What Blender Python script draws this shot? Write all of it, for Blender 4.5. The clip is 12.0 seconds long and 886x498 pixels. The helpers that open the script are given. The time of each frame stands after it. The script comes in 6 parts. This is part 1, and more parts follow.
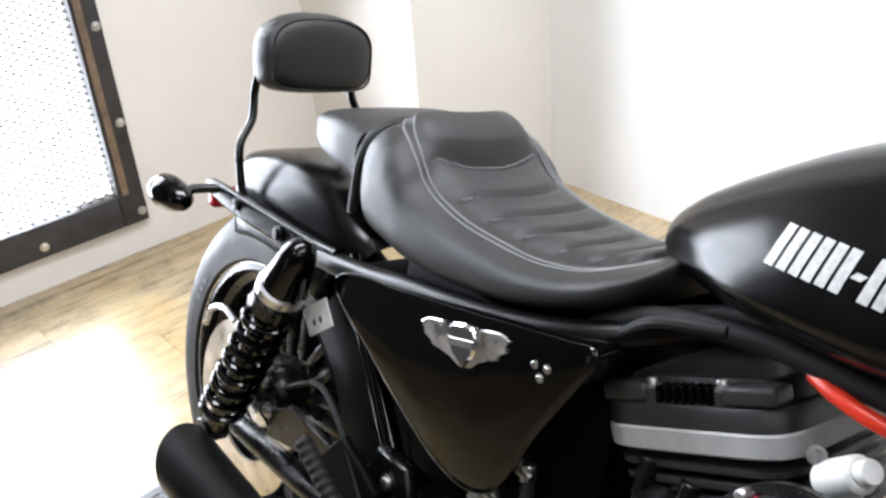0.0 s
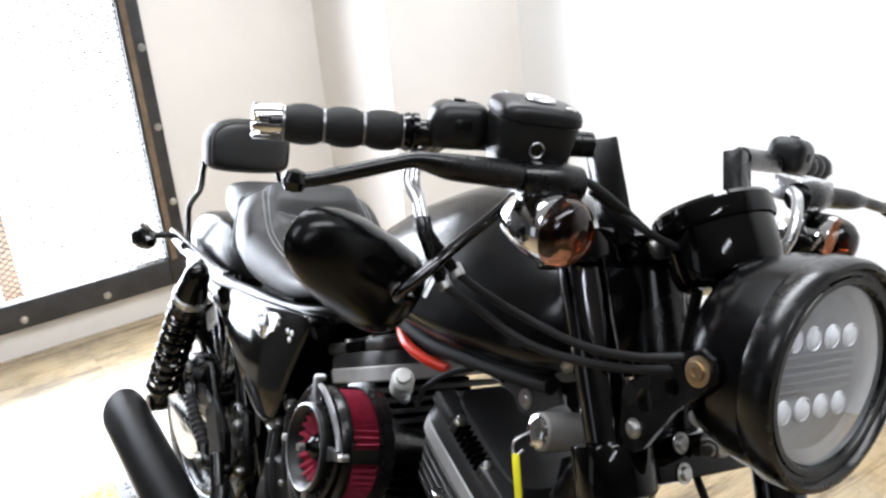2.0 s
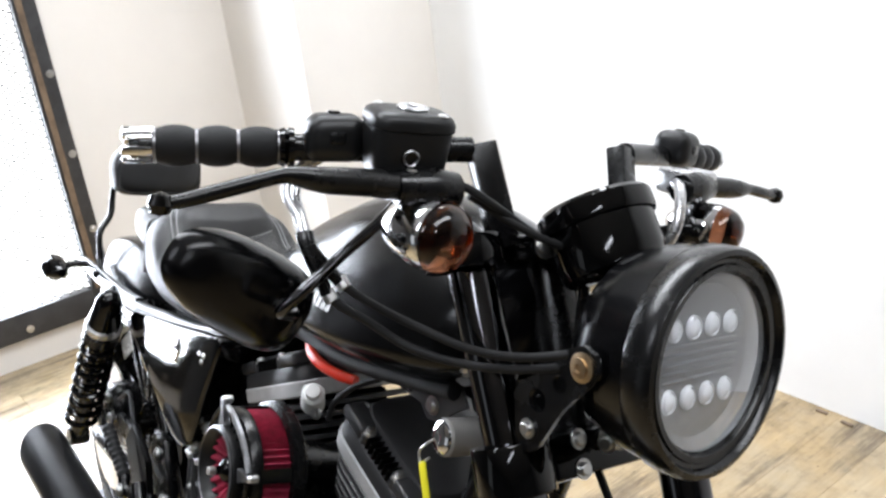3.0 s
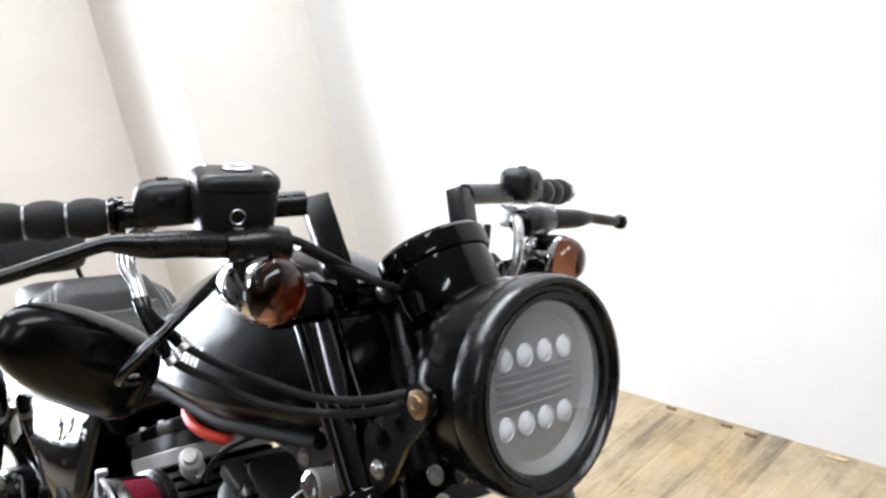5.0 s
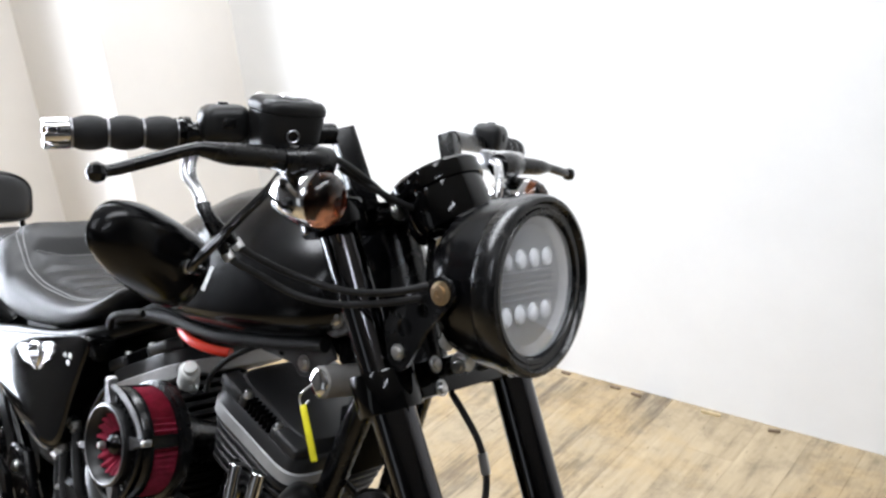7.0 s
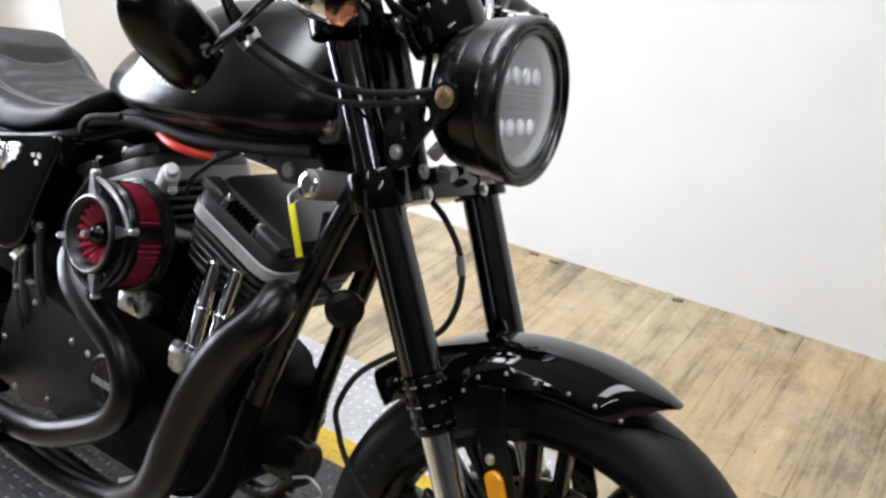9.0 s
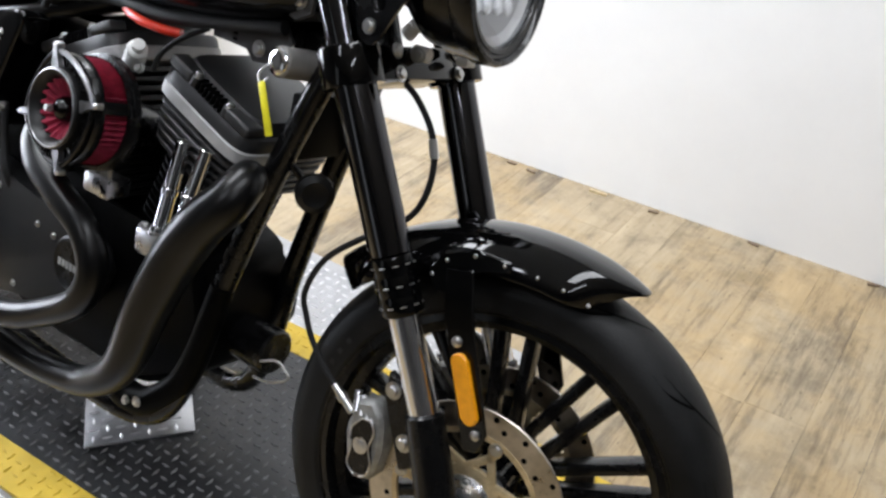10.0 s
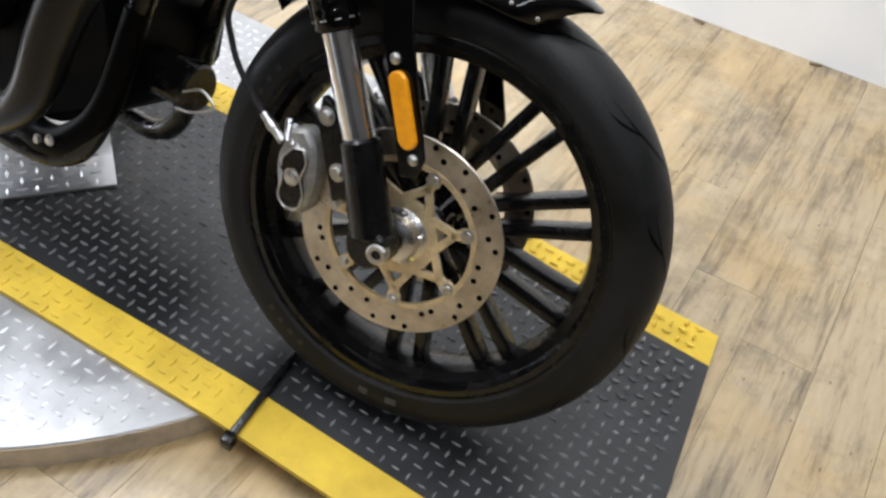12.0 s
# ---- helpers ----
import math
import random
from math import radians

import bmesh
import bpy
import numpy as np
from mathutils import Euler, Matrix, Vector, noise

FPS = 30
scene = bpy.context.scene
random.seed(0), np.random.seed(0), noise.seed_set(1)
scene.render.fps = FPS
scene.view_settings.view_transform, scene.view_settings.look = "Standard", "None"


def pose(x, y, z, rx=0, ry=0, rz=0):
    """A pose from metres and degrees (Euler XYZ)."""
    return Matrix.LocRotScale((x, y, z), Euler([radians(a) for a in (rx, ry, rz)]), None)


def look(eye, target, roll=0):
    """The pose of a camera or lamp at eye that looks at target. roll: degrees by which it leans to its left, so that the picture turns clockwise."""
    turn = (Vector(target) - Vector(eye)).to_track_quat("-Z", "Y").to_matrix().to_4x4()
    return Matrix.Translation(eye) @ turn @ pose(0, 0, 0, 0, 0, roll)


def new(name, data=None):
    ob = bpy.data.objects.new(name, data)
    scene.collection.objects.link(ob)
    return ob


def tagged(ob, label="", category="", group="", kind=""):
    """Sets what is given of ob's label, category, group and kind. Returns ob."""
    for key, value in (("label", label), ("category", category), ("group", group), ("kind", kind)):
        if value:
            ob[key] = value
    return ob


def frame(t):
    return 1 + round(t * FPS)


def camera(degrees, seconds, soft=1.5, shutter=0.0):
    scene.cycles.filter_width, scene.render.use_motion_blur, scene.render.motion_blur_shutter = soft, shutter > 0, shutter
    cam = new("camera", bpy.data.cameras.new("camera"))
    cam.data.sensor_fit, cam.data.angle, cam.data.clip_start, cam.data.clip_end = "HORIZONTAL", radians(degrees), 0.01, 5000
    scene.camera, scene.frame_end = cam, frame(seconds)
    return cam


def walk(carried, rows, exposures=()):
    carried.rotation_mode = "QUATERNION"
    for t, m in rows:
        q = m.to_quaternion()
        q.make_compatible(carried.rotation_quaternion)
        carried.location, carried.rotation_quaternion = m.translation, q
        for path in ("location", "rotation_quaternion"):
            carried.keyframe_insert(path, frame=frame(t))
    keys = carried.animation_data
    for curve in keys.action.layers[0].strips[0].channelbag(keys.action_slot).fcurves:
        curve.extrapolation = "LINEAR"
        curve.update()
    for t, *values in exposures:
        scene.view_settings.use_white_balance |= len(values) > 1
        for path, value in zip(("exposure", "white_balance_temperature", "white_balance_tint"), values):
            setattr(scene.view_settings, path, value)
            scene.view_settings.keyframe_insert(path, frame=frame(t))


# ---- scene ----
cam = camera(51.1, 12.0, soft=2.6)
PATH = [
    (0, (1.076, -0.514, 1.307), (-0.302, 0.55, 0.322), -4.3),
    (0.5, (1.349, -0.583, 1.378), (-0.196, 0.363, 0.531), -4.3),
    (1, (1.685, -0.531, 1.403), (0.053, 0.275, 0.574), -2.7),
    (1.5, (1.799, -0.474, 1.413), (0.162, 0.358, 0.621), -4.3),
    (2, (1.827, -0.431, 1.414), (0.215, 0.48, 0.658), -5.1),
    (2.5, (1.843, -0.397, 1.414), (0.26, 0.564, 0.659), -6.9),
    (3, (1.857, -0.384, 1.41), (0.307, 0.632, 0.657), -7.3),
    (3.5, (1.878, -0.375, 1.404), (0.366, 0.69, 0.642), -8.0),
    (3.7, (1.887, -0.367, 1.399), (0.388, 0.717, 0.64), -8.0),
    (5.5, (1.946, -0.324, 1.405), (0.468, 0.85, 0.745), -11.1),
    (6, (1.957, -0.334, 1.397), (0.491, 0.859, 0.742), -9.6),
    (6.5, (1.982, -0.45, 1.409), (0.624, 0.865, 0.759), -8.5),
    (8.3, (1.951, -0.777, 1.381), (0.854, 0.682, 0.564), -0.2),
    (8.5, (1.953, -0.772, 1.373), (0.872, 0.68, 0.523), 0.1),
    (9, (1.956, -0.765, 1.349), (0.912, 0.669, 0.425), 1.3),
    (9.5, (1.966, -0.765, 1.327), (0.956, 0.647, 0.333), 2.4),
    (10, (1.973, -0.767, 1.296), (1.018, 0.631, 0.23), 3.7),
    (10.5, (1.984, -0.771, 1.262), (1.104, 0.599, 0.101), 5.5),
    (11, (1.991, -0.768, 1.213), (1.205, 0.571, -0.048), 6.6),
    (11.5, (1.995, -0.778, 1.183), (1.266, 0.54, -0.133), 8.1),
    (12, (1.986, -0.779, 1.161), (1.306, 0.518, -0.2), 8.7),
]
walk(cam, [(t, look(eye, target, roll)) for t, eye, target, roll in PATH], [(0, -0.15), (1.0, -0.12), (6.5, -0.14), (8.3, -0.20), (10.0, -0.17), (12, 0.04)])

# ---- world and light ----
FLOOR = -0.05
world = bpy.data.worlds.new("world")
scene.world = world
world.use_nodes = True
world.node_tree.nodes["Background"].inputs["Color"].default_value = (0.9, 0.95, 1.0, 1)
world.node_tree.nodes["Background"].inputs["Strength"].default_value = 0.6


def area_lamp(name, eye, target, sx, sy, watts, colour):
    data = bpy.data.lights.new(name, "AREA")
    data.shape, data.size, data.size_y, data.energy, data.color = "RECTANGLE", sx, sy, watts, colour
    ob = new(name, data)
    ob.matrix_world = look(eye, target)
    return tagged(ob, kind="structure")


# daylight through the mesh gate in the back wall, and the ceiling lamps
area_lamp("gate_daylight", (-1.56, -0.42, 1.08), (0.0, -0.37, 1.0), 1.2, 1.95, 205, (0.91, 0.98, 1.11))
area_lamp("ceiling_lamp_light", (0.2, 0.3, 2.88), (0.2, 0.3, 0.0), 0.5, 2.2, 88, (0.94, 0.977, 1.04))
area_lamp("ceiling_lamp_light", (2.2, 0.2, 2.88), (2.2, 0.2, 0.0), 0.5, 2.2, 48, (0.945, 0.98, 1.04))
area_lamp("ceiling_lamp_light", (3.3, -1.7, 2.88), (3.3, -1.7, 0.0), 0.14, 1.5, 16, (0.925, 0.975, 1.08))
area_lamp("ceiling_lamp_light", (1.1, -2.3, 2.88), (1.1, -2.3, 0.0), 0.14, 1.5, 16, (0.925, 0.975, 1.08))


# ---- materials ----
def mat(name, colour, rough=0.5, metal=0.0, var=0.0, vscale=20.0, bump=0.0, bscale=120.0, coat=0.0, rvar=0.0, random_tint=0.0, spec=0.5):
    """A surface with grain at two scales: colour var, roughness var and fine relief."""
    m = bpy.data.materials.new(name)
    m.use_nodes = True
    nt = m.node_tree
    b = nt.nodes["Principled BSDF"]
    b.inputs["Base Color"].default_value = (*colour, 1)
    b.inputs["Roughness"].default_value = rough
    b.inputs["Metallic"].default_value = metal
    b.inputs["Coat Weight"].default_value = coat
    b.inputs["Coat Roughness"].default_value = 0.06
    b.inputs["Specular IOR Level"].default_value = spec
    tc = nt.nodes.new("ShaderNodeTexCoord")
    if var > 0 or rvar > 0:
        n1 = nt.nodes.new("ShaderNodeTexNoise")
        n1.inputs["Scale"].default_value, n1.inputs["Detail"].default_value = vscale, 6
        n1.inputs["Roughness"].default_value = 0.65
        nt.links.new(tc.outputs["Object"], n1.inputs["Vector"])
        if var > 0:
            ramp = nt.nodes.new("ShaderNodeMixRGB")
            ramp.blend_type = "MULTIPLY"
            ramp.inputs[0].default_value = 1.0
            ramp.inputs[1].default_value = (*colour, 1)
            mr = nt.nodes.new("ShaderNodeMapRange")
            mr.inputs["From Min"].default_value, mr.inputs["From Max"].default_value = 0.3, 0.7
            mr.inputs["To Min"].default_value, mr.inputs["To Max"].default_value = 1 - var, 1 + var
            nt.links.new(n1.outputs["Fac"], mr.inputs["Value"])
            nt.links.new(mr.outputs["Result"], ramp.inputs[2])
            nt.links.new(ramp.outputs[0], b.inputs["Base Color"])
        if rvar > 0:
            mq = nt.nodes.new("ShaderNodeMapRange")
            mq.inputs["From Min"].default_value, mq.inputs["From Max"].default_value = 0.3, 0.7
            mq.inputs["To Min"].default_value, mq.inputs["To Max"].default_value = max(0.02, rough - rvar), rough + rvar
            nt.links.new(n1.outputs["Fac"], mq.inputs["Value"])
            nt.links.new(mq.outputs["Result"], b.inputs["Roughness"])
    if bump > 0:
        n2 = nt.nodes.new("ShaderNodeTexNoise")
        n2.inputs["Scale"].default_value, n2.inputs["Detail"].default_value = bscale, 4
        nt.links.new(tc.outputs["Object"], n2.inputs["Vector"])
        bp = nt.nodes.new("ShaderNodeBump")
        bp.inputs["Strength"].default_value, bp.inputs["Distance"].default_value = bump, 0.002
        nt.links.new(n2.outputs["Fac"], bp.inputs["Height"])
        nt.links.new(bp.outputs["Normal"], b.inputs["Normal"])
    return m


def glow(name, colour, strength):
    m = bpy.data.materials.new(name)
    m.use_nodes = True
    nt = m.node_tree
    nt.nodes.remove(nt.nodes["Principled BSDF"])
    e = nt.nodes.new("ShaderNodeEmission")
    e.inputs["Color"].default_value, e.inputs["Strength"].default_value = (*colour, 1), strength
    nt.links.new(e.outputs[0], nt.nodes["Material Output"].inputs["Surface"])
    return m


def glass(name, colour=(1, 1, 1), rough=0.02):
    m = bpy.data.materials.new(name)
    m.use_nodes = True
    b = m.node_tree.nodes["Principled BSDF"]
    b.inputs["Base Color"].default_value = (*colour, 1)
    b.inputs["Roughness"].default_value, b.inputs["Transmission Weight"].default_value, b.inputs["IOR"].default_value = rough, 1.0, 1.45
    return m


GLOSS = mat("gloss_black_paint", (0.0012, 0.0012, 0.0013), 0.06, spec=0.38, rvar=0.025, vscale=9)
BLACKCHROME = mat("black_chrome", (0.085, 0.085, 0.09), 0.09, 1.0, rvar=0.03, vscale=12)
DENIM = mat("satin_black_paint", (0.0018, 0.0018, 0.0021), 0.19, spec=0.28, rvar=0.05, vscale=14, bump=0.03, bscale=900)
MATTE = mat("matte_black_powder_coat", (0.0012, 0.0012, 0.0013), 0.42, spec=0.05, var=0.3, vscale=30, bump=0.15, bscale=600)
BLACKMETAL = mat("black_metal", (0.003, 0.003, 0.0033), 0.25, spec=0.4, rvar=0.1, vscale=25, bump=0.04, bscale=300)
PIPE = mat("black_ceramic_pipe", (0.0025, 0.0025, 0.0026), 0.31, spec=0.28, var=0.4, vscale=12, rvar=0.025, bump=0.006, bscale=400)
GREYFIN = mat("silver_grey_engine_paint", (0.40, 0.40, 0.40), 0.45, var=0.12, vscale=40, bump=0.2, bscale=700)
RUBBER = mat("tyre_rubber", (0.0085, 0.0087, 0.009), 0.50, spec=0.24, var=0.6, vscale=9, rvar=0.14, bump=0.25, bscale=260)
GRIP = mat("grip_rubber", (0.009, 0.009, 0.0094), 0.6, spec=0.25, var=0.2, vscale=60, bump=0.3, bscale=900)
VINYL = mat("black_seat_vinyl", (0.0105, 0.0105, 0.0107), 0.42, spec=0.45, var=0.2, vscale=35, rvar=0.06, bump=0.35, bscale=700)
ROCKERGREY = mat("dark_grey_rocker_paint", (0.021, 0.021, 0.022), 0.42, var=0.15, vscale=40, bump=0.1, bscale=600)
THREAD = mat("seat_stitching", (0.17, 0.17, 0.17), 0.6, var=0.2, vscale=200)
SATIN = mat("satin_black_engine_paint", (0.0045, 0.0045, 0.0048), 0.40, spec=0.36, var=0.25, vscale=25, rvar=0.06, bump=0.12, bscale=500)
GREYPLATE = mat("dark_grey_bracket_paint", (0.040, 0.040, 0.042), 0.45, var=0.2, vscale=40, bump=0.1, bscale=500)
GUNMETAL = mat("dark_anodised_aluminium", (0.27, 0.27, 0.28), 0.34, 0.9, var=0.2, vscale=60, rvar=0.08)
CAST = mat("grey_cast_caliper", (0.30, 0.30, 0.29), 0.45, 0.5, var=0.35, vscale=60, bump=0.4, bscale=300)
CHROME = mat("chrome", (0.85, 0.85, 0.86), 0.06, 1.0, rvar=0.03, vscale=20)
ALU = mat("machined_aluminium", (0.62, 0.62, 0.63), 0.3, 1.0, var=0.12, vscale=50, rvar=0.1)
STEEL = mat("worn_brake_disc_steel", (0.60, 0.55, 0.48), 0.34, 1.0, var=0.35, vscale=22, rvar=0.1, bump=0.05)
BRONZE = mat("gold_disc_carrier", (0.66, 0.53, 0.32), 0.42, 0.55, var=0.3, vscale=45)
WHITEPLASTIC = mat("white_plastic_connector", (0.72, 0.72, 0.70), 0.4, var=0.12, vscale=60, bump=0.2, bscale=300)
BOLT = mat("zinc_bolt", (0.55, 0.55, 0.54), 0.3, 1.0, var=0.15, vscale=90)
BRASS = mat("aged_brass_washer", (0.45, 0.33, 0.2), 0.35, 1.0, var=0.2, vscale=90)
FILTER = mat("red_filter_gauze", (0.33, 0.02, 0.055), 0.75, var=0.4, vscale=60, bump=0.6, bscale=900)
AMBER = mat("amber_reflector_plastic", (0.85, 0.34, 0.006), 0.25, var=0.12, vscale=80, bump=0.3, bscale=700, coat=0.4)
AMBERGLASS = glass("smoked_amber_lens", (0.26, 0.10, 0.05), 0.03)
BULB = mat("amber_bulb", (0.60, 0.16, 0.02), 0.3, var=0.2, vscale=120)
REDLENS = mat("red_tail_lens", (0.25, 0.01, 0.01), 0.15)
REDHOSE = mat("red_rubber_cable", (0.72, 0.035, 0.012), 0.35, var=0.1, vscale=60)
YELLOWTAG = mat("yellow_plastic_tag", (0.72, 0.66, 0.02), 0.4, var=0.08, vscale=60)
LENSGLASS = glass("headlight_glass", (0.97, 0.98, 1.0), 0.0)
REFLECT = mat("headlight_reflector", (0.26, 0.265, 0.27), 0.34, 0.6, var=0.1, vscale=60)
LEDLENS = mat("led_projector", (0.62, 0.63, 0.64), 0.2, 0.0, coat=0.5)
LETTER = mat("silver_lettering", (0.38, 0.38, 0.37), 0.5, 0.3, var=0.25, vscale=220)
WHITEWALL = mat("white_wall_paint", (0.77, 0.765, 0.75), 0.6, var=0.03, vscale=3, bump=0.08, bscale=150)
CREAMWALL = mat("cream_wall_paint", (0.76, 0.725, 0.68), 0.6, var=0.03, vscale=3, bump=0.08, bscale=150)
# for walls out of view only, dark to dim reflections and fill
GREYWALL = mat("unseen_wall_dark_grey", (0.11, 0.11, 0.113), 0.7, var=0.1, vscale=3, bump=0.08, bscale=150)
CEIL = mat("dull_ceiling_paint", (0.36, 0.36, 0.36), 0.8, var=0.03, vscale=3)
BASEPAINT = mat("white_skirting_paint", (0.78, 0.77, 0.74), 0.45, var=0.05, vscale=8)
SLAB = mat("dark_shop_floor", (0.05, 0.048, 0.046), 0.8, var=0.2, vscale=10)
GATEBLACK = mat("black_steel_gate_frame", (0.03, 0.03, 0.032), 0.5, var=0.4, vscale=14, bump=0.2, bscale=80)
GATEWOOD = mat("weathered_wood_infill", (0.16, 0.11, 0.07), 0.7, var=0.5, vscale=12, bump=0.4, bscale=60)
MESHWIRE = mat("dark_expanded_mesh", (0.10, 0.10, 0.10), 0.5, 0.5, var=0.2, vscale=40)
# orange paled towards white: the daylight glare is put into the colour
ORANGE = mat("orange_post_paint", (0.85, 0.58, 0.40), 0.5, var=0.1, vscale=10)
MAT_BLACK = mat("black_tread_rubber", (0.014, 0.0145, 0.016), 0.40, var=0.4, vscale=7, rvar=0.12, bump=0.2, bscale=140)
# lozenges much paler than their sheet: the glints are painted into the colour
MAT_TOP = mat("tread_rubber_glint", (0.19, 0.191, 0.194), 0.24, spec=0.8, var=0.4, vscale=30, rvar=0.06)
MAT_YELLOW = mat("worn_yellow_edge_paint", (0.62, 0.42, 0.03), 0.5, var=0.22, vscale=9, rvar=0.1, bump=0.2, bscale=120)
SLIDER = mat("polished_slider", (0.86, 0.86, 0.87), 0.2, 1.0, rvar=0.04, vscale=30)
PLATE = mat("aluminium_tread_plate", (0.44, 0.44, 0.45), 0.40, 0.9, var=0.15, vscale=14, rvar=0.1, bump=0.1, bscale=120)
# near-white, barely metallic lozenges: their highlight is put into the colour
PLATE_TOP = mat("tread_plate_glint", (0.86, 0.86, 0.87), 0.30, 0.35, rvar=0.06, vscale=30)
PLY = mat("plywood_edge", (0.50, 0.42, 0.31), 0.7, var=0.25, vscale=25, bump=0.3, bscale=90)
DAY = glow("bright_daylight_beyond", (1.0, 1.0, 1.0), 3.2)


def wood_material(name="oak_plank_floor", islands=False):
    """Printed oak plank: long grain, pale streaks and grey-brown blotches, each plank its own shade."""
    m = bpy.data.materials.new(name)
    m.use_nodes = True
    nt = m.node_tree
    b = nt.nodes["Principled BSDF"]
    tc, info = nt.nodes.new("ShaderNodeTexCoord"), nt.nodes.new("ShaderNodeNewGeometry" if islands else "ShaderNodeObjectInfo")
    rand = info.outputs["Random Per Island" if islands else "Random"]
    add = nt.nodes.new("ShaderNodeVectorMath")
    add.operation = "MULTIPLY_ADD"
    comb = nt.nodes.new("ShaderNodeCombineXYZ")
    for k in range(3):
        nt.links.new(rand, comb.inputs[k])
    add.inputs[1].default_value = (37.0, 53.0, 0.0)
    nt.links.new(comb.outputs[0], add.inputs[0])
    nt.links.new(tc.outputs["Object"], add.inputs[2])

    def noise_of(scale3, detail, rough):
        mp = nt.nodes.new("ShaderNodeMapping")
        mp.inputs["Scale"].default_value = scale3
        nt.links.new(add.outputs[0], mp.inputs["Vector"])
        n = nt.nodes.new("ShaderNodeTexNoise")
        n.inputs["Scale"].default_value, n.inputs["Detail"].default_value, n.inputs["Roughness"].default_value = 1.0, detail, rough
        nt.links.new(mp.outputs[0], n.inputs["Vector"])
        return n

    grain, blotch = noise_of((70, 4.0, 1), 8, 0.7), noise_of((17, 2.6, 1), 7, 0.7)
    ramp = nt.nodes.new("ShaderNodeValToRGB")
    e = ramp.color_ramp.elements
    e[0].position, e[0].color = 0.30, (0.085, 0.062, 0.04, 1)
    e[1].position, e[1].color = 0.70, (0.50, 0.395, 0.25, 1)
    mid = ramp.color_ramp.elements.new(0.47)
    mid.color = (0.36, 0.28, 0.17, 1)
    mix = nt.nodes.new("ShaderNodeMath")
    mix.operation = "MULTIPLY_ADD"
    mix.inputs[1].default_value = 0.35
    nt.links.new(grain.outputs["Fac"], mix.inputs[0])
    m2 = nt.nodes.new("ShaderNodeMath")
    m2.operation = "MULTIPLY"
    m2.inputs[1].default_value = 0.65
    nt.links.new(blotch.outputs["Fac"], m2.inputs[0])
    nt.links.new(m2.outputs[0], mix.inputs[2])
    shade = nt.nodes.new("ShaderNodeMath")
    shade.operation = "MULTIPLY_ADD"
    shade.inputs[1].default_value, shade.inputs[2].default_value = 0.11, -0.055
    nt.links.new(rand, shade.inputs[0])
    tot = nt.nodes.new("ShaderNodeMath")
    tot.operation = "ADD"
    nt.links.new(mix.outputs[0], tot.inputs[0])
    nt.links.new(shade.outputs[0], tot.inputs[1])
    nt.links.new(tot.outputs[0], ramp.inputs["Fac"])
    # worn dirt and warm patches that run across the planks
    dirt, warm = nt.nodes.new("ShaderNodeTexNoise"), nt.nodes.new("ShaderNodeTexNoise")
    obpos = nt.nodes.new("ShaderNodeNewGeometry")
    for n, sc, de in ((dirt, 7.0, 9), (warm, 2.2, 4)):
        n.inputs["Scale"].default_value, n.inputs["Detail"].default_value, n.inputs["Roughness"].default_value = sc, de, 0.72
        nt.links.new(obpos.outputs["Position"], n.inputs["Vector"])
    dm = nt.nodes.new("ShaderNodeMapRange")
    dm.inputs["From Min"].default_value, dm.inputs["From Max"].default_value = 0.36, 0.52
    dm.inputs["To Min"].default_value, dm.inputs["To Max"].default_value = 0.70, 1.0
    nt.links.new(dirt.outputs["Fac"], dm.inputs["Value"])
    mul = nt.nodes.new("ShaderNodeMixRGB")
    mul.blend_type = "MULTIPLY"
    mul.inputs[0].default_value = 1.0
    nt.links.new(ramp.outputs["Color"], mul.inputs[1])
    nt.links.new(dm.outputs["Result"], mul.inputs[2])
    wm = nt.nodes.new("ShaderNodeMixRGB")
    wm.blend_type = "MULTIPLY"
    wm.inputs[2].default_value = (1.06, 0.97, 0.80, 1)
    wr = nt.nodes.new("ShaderNodeMapRange")
    wr.inputs["From Min"].default_value, wr.inputs["From Max"].default_value = 0.45, 0.62
    nt.links.new(warm.outputs["Fac"], wr.inputs["Value"])
    nt.links.new(wr.outputs["Result"], wm.inputs[0])
    nt.links.new(mul.outputs[0], wm.inputs[1])
    # dark knots
    knot, kmap = nt.nodes.new("ShaderNodeTexVoronoi"), nt.nodes.new("ShaderNodeMapping")
    kmap.inputs["Scale"].default_value = (9.0, 3.6, 1.0)
    nt.links.new(obpos.outputs["Position"], kmap.inputs["Vector"])
    nt.links.new(kmap.outputs[0], knot.inputs["Vector"])
    kr = nt.nodes.new("ShaderNodeMapRange")
    kr.inputs["From Min"].default_value, kr.inputs["From Max"].default_value = 0.03, 0.11
    kr.inputs["To Min"].default_value, kr.inputs["To Max"].default_value = 0.35, 1.0
    nt.links.new(knot.outputs["Distance"], kr.inputs["Value"])
    km = nt.nodes.new("ShaderNodeMixRGB")
    km.blend_type = "MULTIPLY"
    km.inputs[0].default_value = 1.0
    nt.links.new(wm.outputs[0], km.inputs[1])
    nt.links.new(kr.outputs["Result"], km.inputs[2])
    nt.links.new(km.outputs[0], b.inputs["Base Color"])
    b.inputs["Roughness"].default_value = 0.27
    b.inputs["Coat Weight"].default_value, b.inputs["Coat Roughness"].default_value = 0.12, 0.25
    b.inputs["Specular IOR Level"].default_value = 0.75
    bp = nt.nodes.new("ShaderNodeBump")
    bp.inputs["Strength"].default_value, bp.inputs["Distance"].default_value = 0.12, 0.002
    nt.links.new(grain.outputs["Fac"], bp.inputs["Height"])
    nt.links.new(bp.outputs["Normal"], b.inputs["Normal"])
    return m


WOOD, WOOD_FAR = wood_material(), wood_material("oak_plank_floor_beyond", True)


